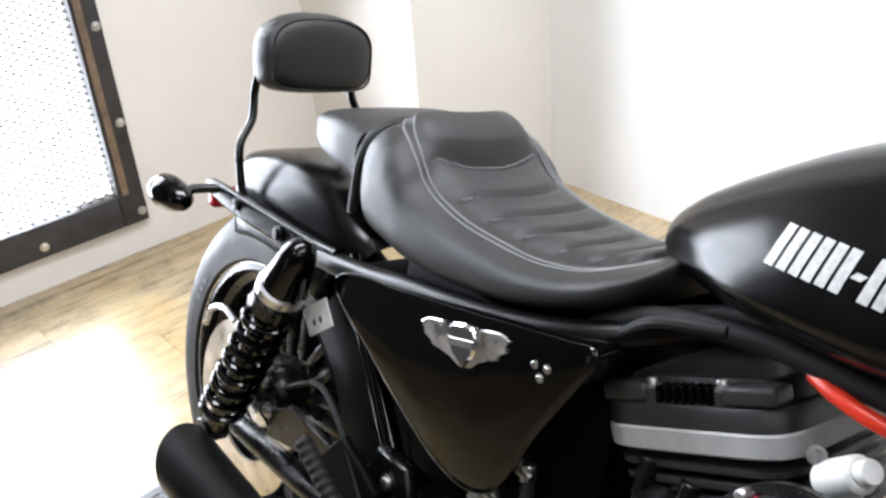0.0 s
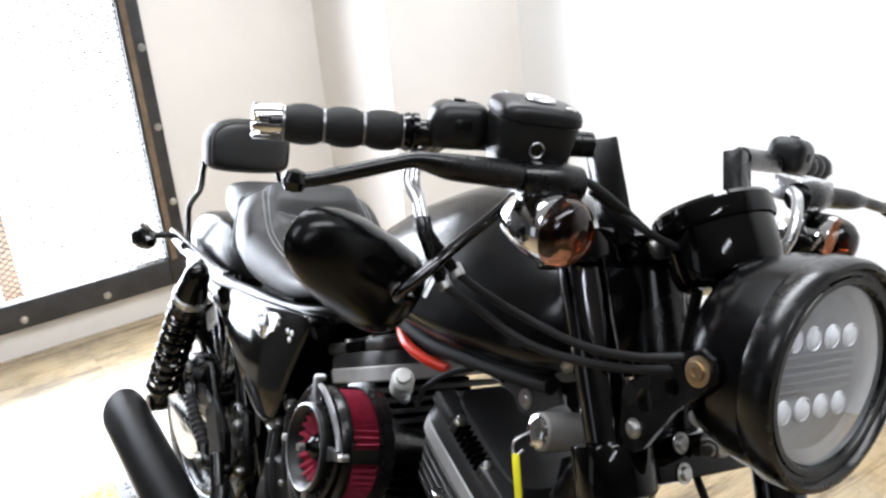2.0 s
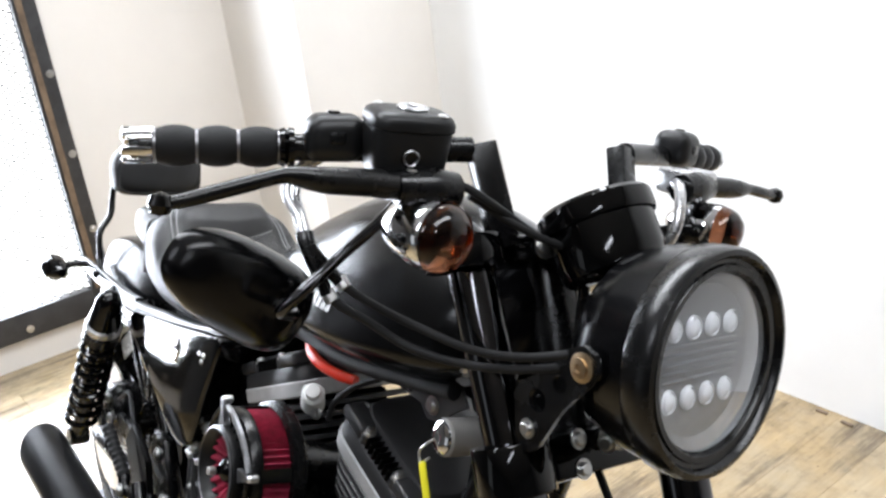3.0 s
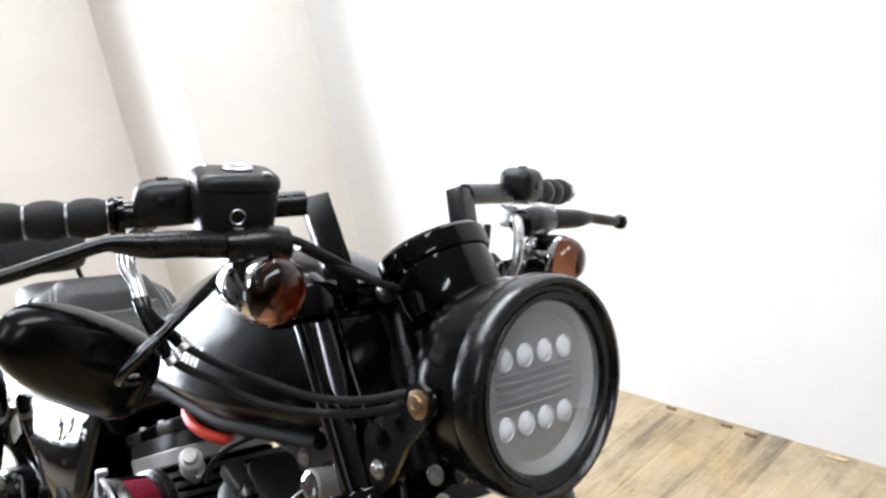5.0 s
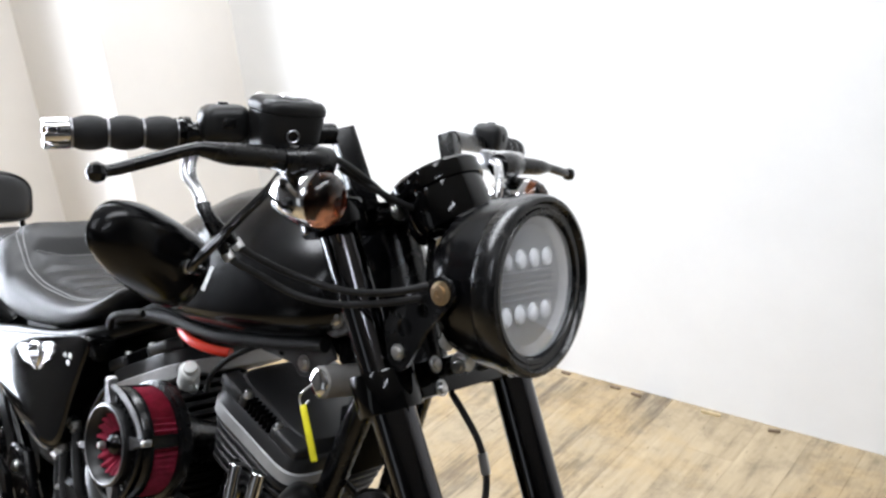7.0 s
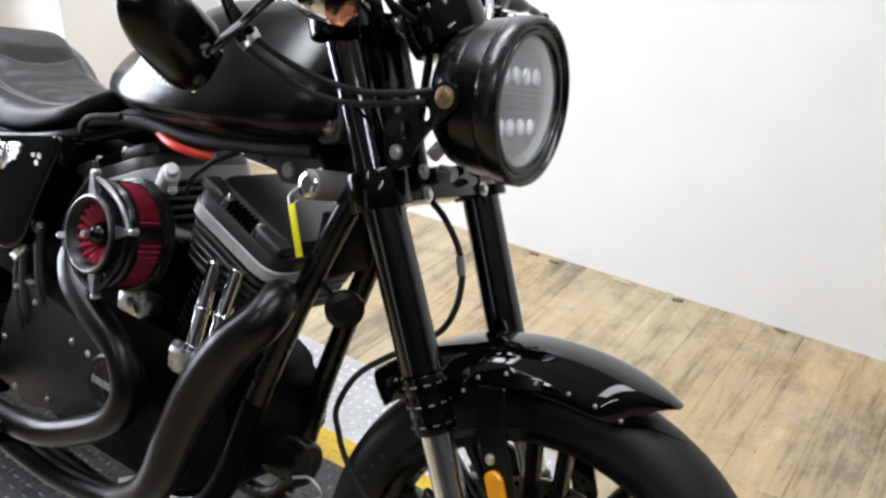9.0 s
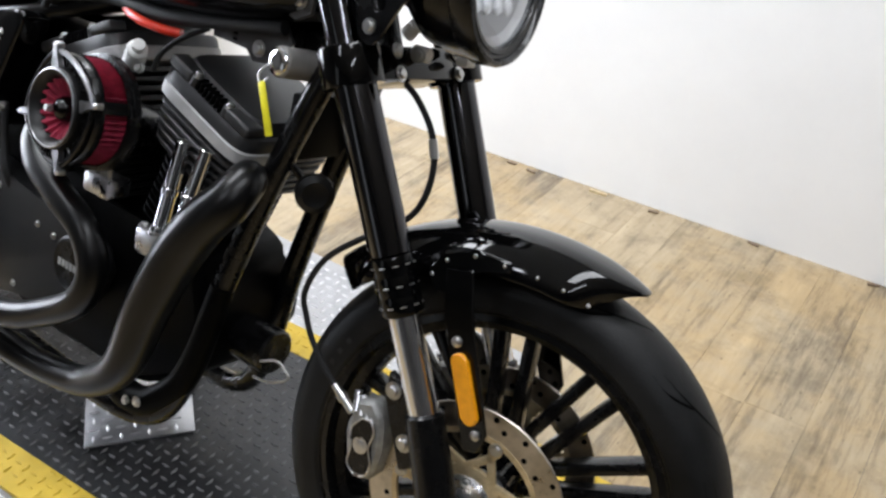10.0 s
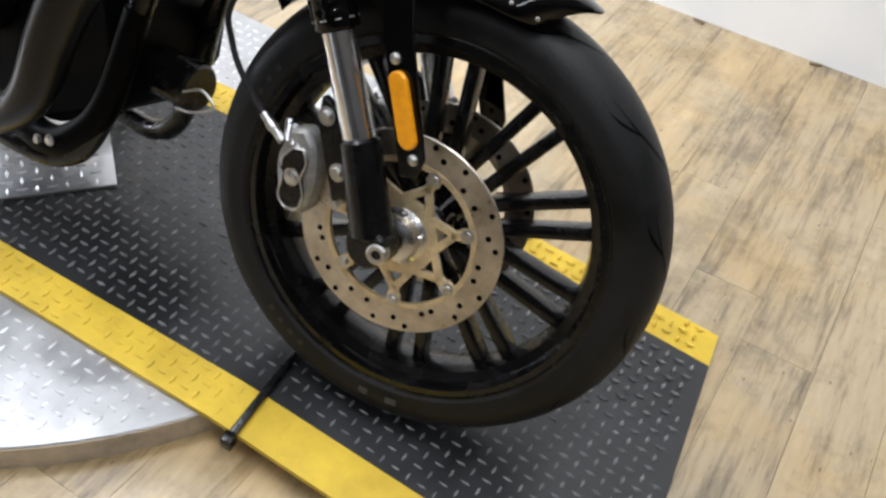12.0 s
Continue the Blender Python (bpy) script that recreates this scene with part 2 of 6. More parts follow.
# ---- mesh helpers ----
def part(name, bm, material, parent=None, label="", smooth=True, sharp=35):
    """Links a bmesh as one mesh object under its thing or part."""
    me = bpy.data.meshes.new(name)
    bmesh.ops.recalc_face_normals(bm, faces=bm.faces)
    bm.to_mesh(me)
    bm.free()
    me.materials.append(material)
    if smooth:
        me.shade_smooth()
        me.set_sharp_from_angle(angle=radians(sharp))
    ob = new(name, me)
    ob.parent = parent
    return tagged(ob, label)


def group(name, parent=None):
    ob = new(name)
    ob.parent = parent
    return ob


def box(x0, x1, y0, y1, z0, z1, bevel=0.0, m=None, segments=2):
    bm = bmesh.new()
    bmesh.ops.create_cube(bm, size=1)
    bmesh.ops.transform(bm, matrix=Matrix.LocRotScale(((x0 + x1) / 2, (y0 + y1) / 2, (z0 + z1) / 2), None, (x1 - x0, y1 - y0, z1 - z0)), verts=bm.verts)
    if bevel:
        bmesh.ops.bevel(bm, geom=bm.edges[:], offset=bevel, segments=segments, affect="EDGES", profile=0.5)
    if m is not None:
        bmesh.ops.transform(bm, matrix=m, verts=bm.verts)
    return bm


def merge(*bms):
    """Joins the bmeshes into the first."""
    out = bms[0]
    for b in bms[1:]:
        me = bpy.data.meshes.new("tmp")
        b.to_mesh(me)
        b.free()
        out.from_mesh(me)
        bpy.data.meshes.remove(me)
    return out


def frame_to(p, axis, roll_hint=(0, 0, 1)):
    """A matrix at p whose z runs along axis."""
    z = Vector(axis).normalized()
    h = Vector(roll_hint)
    if abs(z.dot(h.normalized())) > 0.98:
        h = Vector((1, 0, 0))
    x = h.cross(z).normalized()
    y = z.cross(x)
    return Matrix.Translation(p) @ Matrix((x, y, z)).transposed().to_4x4()


def lathe(profile, m=None, segs=40, closed=False):
    """Turns (radius, height) pairs about z, then moves by m."""
    bm = bmesh.new()
    rings = []
    for r, h in profile:
        if r < 1e-6:
            rings.append([bm.verts.new((0, 0, h))])
        else:
            rings.append([bm.verts.new((r * math.cos(2 * math.pi * k / segs), r * math.sin(2 * math.pi * k / segs), h)) for k in range(segs)])
    pairs = list(zip(rings, rings[1:])) + ([(rings[-1], rings[0])] if closed else [])
    for a, b in pairs:
        for k in range(segs):
            j = (k + 1) % segs
            if len(a) == 1 and len(b) == 1:
                continue
            if len(a) == 1:
                bm.faces.new((a[0], b[j], b[k]))
            elif len(b) == 1:
                bm.faces.new((a[k], a[j], b[0]))
            else:
                bm.faces.new((a[k], a[j], b[j], b[k]))
    if m is not None:
        bmesh.ops.transform(bm, matrix=m, verts=bm.verts)
    return bm


def rod(a, b, r, r2=None, segs=20, bevel=0.0):
    """A round bar from a to b."""
    a, b = Vector(a), Vector(b)
    r2 = r if r2 is None else r2
    length = (b - a).length
    e = min(bevel or 0.1 * min(r, r2), length / 3)
    return lathe([(0, 0), (r - e, 0), (r, e), (r2, length - e), (r2 - e, length), (0, length)], frame_to(a, b - a), segs)


def spline(points, n):
    """Catmull-Rom through the points, n steps a span."""
    p = [Vector(q) for q in points]
    p = [2 * p[0] - p[1]] + p + [2 * p[-1] - p[-2]]
    out = []
    for i in range(1, len(p) - 2):
        for k in range(n):
            t = k / n
            a, b, c, d = p[i - 1], p[i], p[i + 1], p[i + 2]
            out.append(0.5 * (2 * b + (c - a) * t + (2 * a - 5 * b + 4 * c - d) * t * t + (3 * b - a - 3 * c + d) * t ** 3))
    out.append(p[-2])
    return out


def tube(points, radius, segs=14, n=8, hollow=0.0):
    """A round pipe along a smooth curve; radius is a number or one for each point given."""
    path = spline(points, n)
    if isinstance(radius, (int, float)):
        radii = [radius] * len(path)
    else:
        radii = [v.x for v in spline([(r, 0, 0) for r in radius], n)]
    bm = bmesh.new()
    up = Vector((0.13, 0.31, 0.94))
    rings = []
    for i, p in enumerate(path):
        d = (path[min(i + 1, len(path) - 1)] - path[max(i - 1, 0)]).normalized()
        x = up.cross(d).normalized()
        y = d.cross(x)
        up = y
        rings.append([bm.verts.new(p + radii[i] * (math.cos(2 * math.pi * k / segs) * x + math.sin(2 * math.pi * k / segs) * y)) for k in range(segs)])
    for a, b in zip(rings, rings[1:]):
        for k in range(segs):
            j = (k + 1) % segs
            bm.faces.new((a[k], a[j], b[j], b[k]))
    bm.faces.new(rings[0][::-1])
    bm.faces.new(rings[-1])
    return bm


def loft_x(stations, n=8, segs=36, belly=0.5):
    """A body along x from rows (x, half width, top z, bottom z, squareness[, y]); belly: where it is widest."""
    rows = [tuple(v) for v in np.array([list(r) + [0.0] * (6 - len(r)) for r in stations])]
    out = []
    a = np.array(rows)
    a = np.vstack([2 * a[0] - a[1], a, 2 * a[-1] - a[-2]])
    for i in range(1, len(a) - 2):
        for k in range(n):
            t = k / n
            out.append(0.5 * (2 * a[i] + (a[i + 1] - a[i - 1]) * t + (2 * a[i - 1] - 5 * a[i] + 4 * a[i + 1] - a[i + 2]) * t * t + (3 * a[i] - a[i - 1] - 3 * a[i + 1] + a[i + 2]) * t ** 3))
    out.append(a[-2])
    bm = bmesh.new()
    rings = []
    for x, w, zt, zb, q, y in out:
        w, h, zc, q = max(w, 0.002), max(zt - zb, 0.004), zb + belly * (zt - zb), max(q, 1.5)
        ring = []
        for k in range(segs):
            c, s = math.cos(2 * math.pi * k / segs), math.sin(2 * math.pi * k / segs)
            ring.append(bm.verts.new((x, y + w * math.copysign(abs(c) ** (2 / q), c), zc + h * (1 - belly if s > 0 else belly) * math.copysign(abs(s) ** (2 / q), s))))
        rings.append(ring)
    for p, r in zip(rings, rings[1:]):
        for k in range(segs):
            j = (k + 1) % segs
            bm.faces.new((p[k], p[j], r[j], r[k]))
    bm.faces.new(rings[0][::-1])
    bm.faces.new(rings[-1])
    return bm


def prism(outline, thickness, m=None, bevel=0.0):
    """A flat plate from a closed outline in x, y, centred in z."""
    bm = bmesh.new()
    lo = [bm.verts.new((x, y, -thickness / 2)) for x, y in outline]
    hi = [bm.verts.new((x, y, thickness / 2)) for x, y in outline]
    bm.faces.new(lo[::-1])
    bm.faces.new(hi)
    for k in range(len(outline)):
        j = (k + 1) % len(outline)
        bm.faces.new((lo[k], lo[j], hi[j], hi[k]))
    if bevel:
        bmesh.ops.bevel(bm, geom=bm.edges[:], offset=bevel, segments=1, affect="EDGES")
    if m is not None:
        bmesh.ops.transform(bm, matrix=m, verts=bm.verts)
    return bm


def bolt_head(p, axis, r=0.006, h=0.006):
    """A hexagon head with a washer."""
    return merge(lathe([(0, 0), (r * 1.5, 0), (r * 1.5, h * 0.3), (r, h * 0.3), (r, h * 0.8), (r * 0.8, h), (0, h)], frame_to(p, axis), 12))


def loft_z(rows, m=None, segs=44):
    """A body along z from rows (z, half x, half y, squareness)."""
    bm = bmesh.new()
    rings = []
    for z, a, b, q in rows:
        ring = []
        for k in range(segs):
            c, s = math.cos(2 * math.pi * k / segs), math.sin(2 * math.pi * k / segs)
            ring.append(bm.verts.new((a * math.copysign(abs(c) ** (2 / q), c), b * math.copysign(abs(s) ** (2 / q), s), z)))
        rings.append(ring)
    for p, r in zip(rings, rings[1:]):
        for k in range(segs):
            bm.faces.new((p[k], p[(k + 1) % segs], r[(k + 1) % segs], r[k]))
    bm.faces.new(rings[0][::-1])
    bm.faces.new(rings[-1])
    if m is not None:
        bmesh.ops.transform(bm, matrix=m, verts=bm.verts)
    return bm


def drilled_plate(outline, holes, thickness, m):
    """A flat plate in x, y with round holes (x, y, r) through it."""
    bm = bmesh.new()
    edges = []
    loops = [outline] + [[(x + r * math.cos(2 * math.pi * k / 18), y + r * math.sin(2 * math.pi * k / 18)) for k in range(18)] for x, y, r in holes]
    for loop in loops:
        vs = [bm.verts.new((x, y, -thickness / 2)) for x, y in loop]
        edges += [bm.edges.new((vs[k], vs[(k + 1) % len(vs)])) for k in range(len(vs))]
    bmesh.ops.triangle_fill(bm, use_beauty=True, edges=edges, normal=(0, 0, 1))
    res = bmesh.ops.extrude_face_region(bm, geom=bm.faces[:])
    bmesh.ops.translate(bm, vec=(0, 0, thickness), verts=[v for v in res["geom"] if isinstance(v, bmesh.types.BMVert)])
    bmesh.ops.transform(bm, matrix=m, verts=bm.verts)
    return bm


def side_plane(y):
    """Plates drawn in x, z of the machine, standing at this y."""
    return Matrix.Translation((0, y, 0)) @ Matrix.Rotation(radians(90), 4, "X")


# ---- the room ----
def wall(name, x0, y0, x1, y1, z0, z1, thick, label, paint=None):
    """A wall whose face runs from (x0, y0) to (x1, y1), its thickness to the left of that way."""
    d = Vector((x1 - x0, y1 - y0, 0))
    m = Matrix.Translation((x0, y0, 0)) @ Matrix.Rotation(math.atan2(d.y, d.x), 4, "Z")
    ob = part(name, box(0, d.length, 0, thick, z0, z1), paint or WHITEWALL, smooth=False)
    ob.matrix_world = m
    return tagged(ob, label, "wall", kind="structure")


CEILING = 2.9
wall("wall_side", -1.15, 1.5076, 7.0, 1.858, FLOOR - 0.1, CEILING, 0.12, "plain white painted wall along the floor edge")
# two unseen walls close the room; their dark colour keeps gloss reflections black
wall("wall_front", 7.0, 1.85, 7.0, -7.0, FLOOR - 0.1, CEILING, 0.12, "unseen far end wall, kept dark for the gloss reflections", GREYWALL)
wall("wall_near", 7.0, -7.0, 0.2, -7.0, FLOOR - 0.1, CEILING, 0.12, "unseen shop wall, kept dark for the gloss reflections", GREYWALL)

# back wall, with the opening for the mesh gate; s runs along it, out is away from the room
BACK = Matrix.Translation((-1.488, 0.1, 0)) @ Matrix.Rotation(math.atan2(1.0, -0.03), 4, "Z")
G0, G1, GB, GT = -1.10, 0.238, 0.055, 2.25


def back_piece(name, s0, s1, z0, z1, label="plain white painted back wall", paint=None):
    ob = part(name, box(s0, s1, 0, 0.14, z0, z1), paint or CREAMWALL, smooth=False)
    ob.matrix_world = BACK
    return tagged(ob, label, "wall", kind="structure")


back_piece("wall_back_1", G1, 1.7, FLOOR - 0.1, CEILING)
# unseen stretch left of the gate, darkened for the side cover's reflection
back_piece("wall_back_2", -7.4, G0, FLOOR - 0.1, CEILING, "unseen shop wall, kept dark for the gloss reflections", GREYWALL)
back_piece("wall_back_3", G0, G1, FLOOR - 0.1, GB, "low white wall strip under the mesh gate")
back_piece("wall_back_4", G0, G1, GT, CEILING)
tagged(part("wall_chase", box(-1.95, -0.93, 0.985, 1.60, FLOOR - 0.1, CEILING, 0.004), CREAMWALL, smooth=False),
       "white boxed-in column in the room corner", "column", kind="structure")
tagged(part("ceiling", box(-2.6, 7.2, -7.3, 2.2, CEILING, CEILING + 0.1), CEIL, smooth=False), "plain dull grey ceiling", "ceiling", kind="structure")
for lx, ly, hx, hy in ((0.2, 0.3, 0.3, 1.15), (2.2, 0.2, 0.3, 1.15), (3.3, -1.7, 0.09, 0.8), (1.1, -2.3, 0.09, 0.8)):
    lamp = tagged(group("ceiling_lamp"), "long white ceiling lamp with a bright diffuser", "lamp", "ceiling lamps")
    part("housing", box(lx - hx, lx + hx, ly - hy, ly + hy, CEILING - 0.012, CEILING - 0.001, 0.003), BASEPAINT, lamp)
day = part("backdrop", box(-2.1, 1.0, 0.42, 0.44, -0.5, 3.0), DAY, smooth=False)
day.matrix_world = BACK
tagged(day, "overexposed daylight beyond the mesh gate", "backdrop", kind="structure")


def mesh_gate():
    gate = tagged(group("mesh_gate"), "closed black steel gate with expanded diamond mesh", "gate")
    gate.matrix_world = BACK
    w = 0.078
    for name, x0, x1, z0, z1 in (("stile", G1 - w, G1, GB, GT), ("stile", G0, G0 + w, GB, GT), ("rail", G0 + w, G1 - w, GB, GB + 0.10), ("rail", G0 + w, G1 - w, GT - 0.1, GT)):
        part(name, box(x0 + 0.001, x1 - 0.001, -0.022, 0.03, z0 + 0.001, z1 - 0.001, 0.003), GATEBLACK, gate)
    part("infill_strip", box(G1 - w + 0.012, G1 - 0.045, -0.026, -0.022, GB + 0.10, GT - 0.1), GATEWOOD, gate, "weathered brown wooden strip")
    for z in (0.09, 0.373, 0.653, 0.934, 1.215, 1.495, 1.775, 2.055):
        part("bolt", bolt_head((G1 - 0.018, -0.022, z), (0, -1, 0), 0.009, 0.008), BOLT, gate)
    for s in [-0.08 - 0.287 * k for k in range(4)]:
        part("bolt", bolt_head((s, -0.022, GB + 0.034), (0, -1, 0), 0.009, 0.008), BOLT, gate)
    verts, faces = [], []

    def wire(a, b, r=0.0020):
        d = (Vector(b) - Vector(a)).normalized()
        n = Vector((-d.z, 0, d.x)) * r
        o = Vector((0, r, 0))
        k = len(verts)
        for p in (Vector(a), Vector(b)):
            verts.extend([tuple(p + n), tuple(p + o), tuple(p - n), tuple(p - o)])
        for i in range(4):
            j = (i + 1) % 4
            faces.append((k + i, k + j, k + 4 + j, k + 4 + i))

    x0, x1, z0, z1 = G0 + w - 0.01, G1 - w + 0.01, GB + 0.09, GT - 0.09
    step, slope = 0.034, 0.62
    for sgn in (1, -1):
        lo, hi = x0 - (z1 - z0) / slope, x1 + (z1 - z0) / slope
        c = lo
        while c < hi:
            pts = []
            for z in (z0, z1):
                pts.append((c + sgn * (z - (z0 if sgn > 0 else z0)) / slope, z))
            (ax, az), (bx, bz) = pts
            t0, t1 = 0.0, 1.0
            dx = bx - ax
            ta, tb = sorted(((x0 - ax) / dx, (x1 - ax) / dx))
            t0, t1 = max(t0, ta), min(t1, tb)
            if t1 - t0 > 0.002:
                wire((ax + t0 * dx, 0.004 + 0.003 * sgn, az + t0 * (bz - az)), (ax + t1 * dx, 0.004 + 0.003 * sgn, az + t1 * (bz - az)))
            c += step
    me = bpy.data.meshes.new("diamond_mesh")
    me.from_pydata(verts, [], faces)
    me.materials.append(MESHWIRE)
    ob = new("diamond_mesh", me)
    ob.parent = gate
    tagged(ob, "expanded metal diamond mesh", kind="stuff")
    return gate


mesh_gate()
post = part("orange_post", box(-0.39, -0.325, 0.24, 0.30, -0.1, 2.6, 0.006), ORANGE)
post.matrix_world = BACK
tagged(post, "orange post behind the gate mesh, its colour paled for glare", "post")

# ---- platform ----
tagged(part("floor", box(-2.7, 7.1, -7.2, 2.2, FLOOR - 0.1, FLOOR - 0.008), SLAB, smooth=False), "grey-brown oak plank floor", "floor", kind="structure")

DISC_C, DISC_R = (0.63, 0.17), 0.79
turntable = tagged(group("turntable"), "turntable with aluminium tread plate, plywood rim and one straight edge", "turntable")
FAR_EDGE = 0.70


def cut_disc(profile):
    """A turned disc whose far side is cut straight."""
    bm = lathe(profile, Matrix.Translation((*DISC_C, 0)), 96)
    bmesh.ops.remove_doubles(bm, verts=bm.verts, dist=1e-5)
    cut = bmesh.ops.bisect_plane(bm, geom=bm.verts[:] + bm.edges[:] + bm.faces[:], plane_co=(0, FAR_EDGE, 0), plane_no=(0, 1, 0), clear_outer=True)
    bmesh.ops.holes_fill(bm, edges=[e for e in cut["geom_cut"] if isinstance(e, bmesh.types.BMEdge)], sides=0)
    return bm


part("plywood_base", cut_disc([(0, FLOOR), (DISC_R, FLOOR), (DISC_R, -0.006), (0, -0.006)]), PLY, turntable, "pale plywood edge")
part("tread_plate", cut_disc([(0, -0.0055), (DISC_R - 0.003, -0.0055), (DISC_R - 0.002, -0.0035), (DISC_R - 0.004, -0.002), (0, -0.002)]), PLATE, turntable, "silver aluminium tread plate")

SKEW = 0.055
X_R0, X_F0, X_F1 = -0.42, 1.33, 1.96
Y_N, Y_F, STRIPE = -0.283, 0.395, 0.08


def run_z(x):
    """Height of the runway's top along x: flat, then a ramp down at the front."""
    if x > X_F0:
        return 0.010 - (0.010 - FLOOR - 0.008) * min(1, (x - X_F0) / (X_F1 - X_F0))
    return 0.010


def run_y(x, y):
    return y + SKEW * x


def strip_mesh(y0, y1, lift=0.0):
    """A strip of the runway between two of its long lines."""
    bm = bmesh.new()
    xs = [X_R0 + (X_F1 - X_R0) * k / 60 for k in range(61)]
    top, bot = [], []
    for x in xs:
        low = FLOOR if x < -0.12 else run_z(x) - 0.009
        cut = SKEW + 0.10 * max(0.0, (x - X_F0) / (X_F1 - X_F0))
        top.append([bm.verts.new((x - cut * y, run_y(x, y), run_z(x) + lift)) for y in (y0, y1)])
        bot.append([bm.verts.new((x - cut * y, run_y(x, y), low)) for y in (y0, y1)])
    for k in range(60):
        for a, b in ((top, 1), (bot, -1)):
            f = (a[k][0], a[k + 1][0], a[k + 1][1], a[k][1])
            bm.faces.new(f if b > 0 else f[::-1])
        for e in (0, 1):
            bm.faces.new((top[k][e], top[k + 1][e], bot[k + 1][e], bot[k][e]))
    for k in (0, 60):
        bm.faces.new((top[k][0], top[k][1], bot[k][1], bot[k][0]))
    return bm


runway = tagged(group("runway_mat"), "black tread-pattern runway with worn yellow edges", "mat")
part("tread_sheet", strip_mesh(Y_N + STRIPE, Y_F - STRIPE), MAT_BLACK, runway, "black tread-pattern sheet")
part("edge_stripe", strip_mesh(Y_N, Y_N + STRIPE - 0.001), MAT_YELLOW, runway, "worn yellow edge")
part("edge_stripe", strip_mesh(Y_F - STRIPE + 0.001, Y_F), MAT_YELLOW, runway, "worn yellow edge")


def tread_bumps(name, material, parent, inside, x0, x1, y0, y1, zf, pitch=0.0235, length=0.0215, width=0.0074, height=0.0031):
    """Raised lozenges in alternating directions."""
    verts, faces = [], []
    nx, ny = int((x1 - x0) / pitch), int((y1 - y0) / pitch)
    for i in range(nx):
        for j in range(ny):
            x, y = x0 + (i + 0.5) * pitch, y0 + (j + 0.5) * pitch
            if not inside(x, y):
                continue
            a = radians(3.2 if (i + j) % 2 else 93.2)
            c, s = math.cos(a), math.sin(a)
            z, k = zf(x), len(verts)
            for u, v, h in ((-1, 0, 0), (0, -1, 0), (1, 0, 0), (0, 1, 0), (-0.55, 0, 1), (0.55, 0, 1)):
                px, py = u * length / 2, v * width / 2
                verts.append((x + c * px - s * py, y + s * px + c * py, z + h * height - 0.0002))
            faces += [(k, k + 1, k + 4), (k + 1, k + 5, k + 4), (k + 1, k + 2, k + 5), (k + 2, k + 3, k + 5), (k + 3, k + 4, k + 5), (k + 3, k, k + 4)]
    me = bpy.data.meshes.new(name)
    me.from_pydata(verts, [], faces)
    me.materials.append(material)
    ob = new(name, me)
    ob.parent = parent
    return tagged(ob, kind="stuff")


def in_runway(x, y, a, b):
    yy = y - SKEW * x
    return a + 0.008 < yy < b - 0.008 and X_R0 + 0.02 < x + (0.155 if x > 1.5 else SKEW) * yy < X_F1 - 0.02


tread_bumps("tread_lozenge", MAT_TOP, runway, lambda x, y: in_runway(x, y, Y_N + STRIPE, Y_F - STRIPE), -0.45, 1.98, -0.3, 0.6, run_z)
tread_bumps("tread_lozenge", MAT_YELLOW, runway, lambda x, y: in_runway(x, y, Y_N, Y_N + STRIPE) or in_runway(x, y, Y_F - STRIPE, Y_F), -0.45, 1.98, -0.3, 0.6, run_z, height=0.0022)


def on_disc(x, y):
    return math.hypot(x - DISC_C[0], y - DISC_C[1]) < DISC_R - 0.02 and y < FAR_EDGE - 0.02 and not (Y_N - 0.005 < y - SKEW * x < Y_F + 0.005)


# a square of tread plate lies across the runway under the engine
pad = tagged(group("steel_plate"), "bare aluminium tread plate lying on the black runway", "plate")
PAD_M = Matrix.Translation((0.729, -0.099, 0.0105)) @ Matrix.Rotation(radians(52.6), 4, "Z")
pad.matrix_world = PAD_M
part("sheet", box(0.0, 0.204, 0.0, 0.24, 0.0, 0.005, 0.0015), PLATE, pad)
tread_bumps("tread_lozenge", PLATE_TOP, pad, lambda x, y: True, 0.004, 0.200, 0.004, 0.236, lambda x: 0.005, pitch=0.0255, length=0.0235, width=0.0068, height=0.003)
tread_bumps("tread_lozenge", PLATE_TOP, turntable, on_disc, -0.2, 1.5, -0.7, 1.0, lambda x: -0.002, pitch=0.027, length=0.024, width=0.0072, height=0.0024)

# ---- the motorcycle, drawn upright along x and then leaned onto its side stand ----
BIKE = tagged(group("motorcycle"), "black two-seat cruiser motorcycle leaning on its side stand", "motorcycle")
BIKE.matrix_world = pose(0.010, -0.0467, 0.0092, -16.137, 0.106, -0.607)
# the turned front end: fork legs, wheel, fender and brakes move together
FRONT = pose(0.0249, -0.038, -0.0119, -0.426, -1.071, 2.318) @ Matrix.Scale(0.98, 4)
AXLE_F, AXLE_R = Vector((1.505, 0, 0.325)), Vector((-0.096, 0, 0.335))
FORK_D = Vector((-0.424, 0, 0.906)).normalized()
FORK_Y = 0.115
STEER_DEG = 8.0


def fork_at(z, y=-FORK_Y):
    """A point of the fork leg's axis at this height."""
    return Vector((1.499 - 0.468 * (z - 0.325), y, z))


SIDEMARK = mat("worn_grey_sidewall_print", (0.055, 0.055, 0.056), 0.6, var=0.4, vscale=120)
FAINTMARK = mat("faint_moulded_mark", (0.013, 0.013, 0.0135), 0.35, var=0.4, vscale=120)


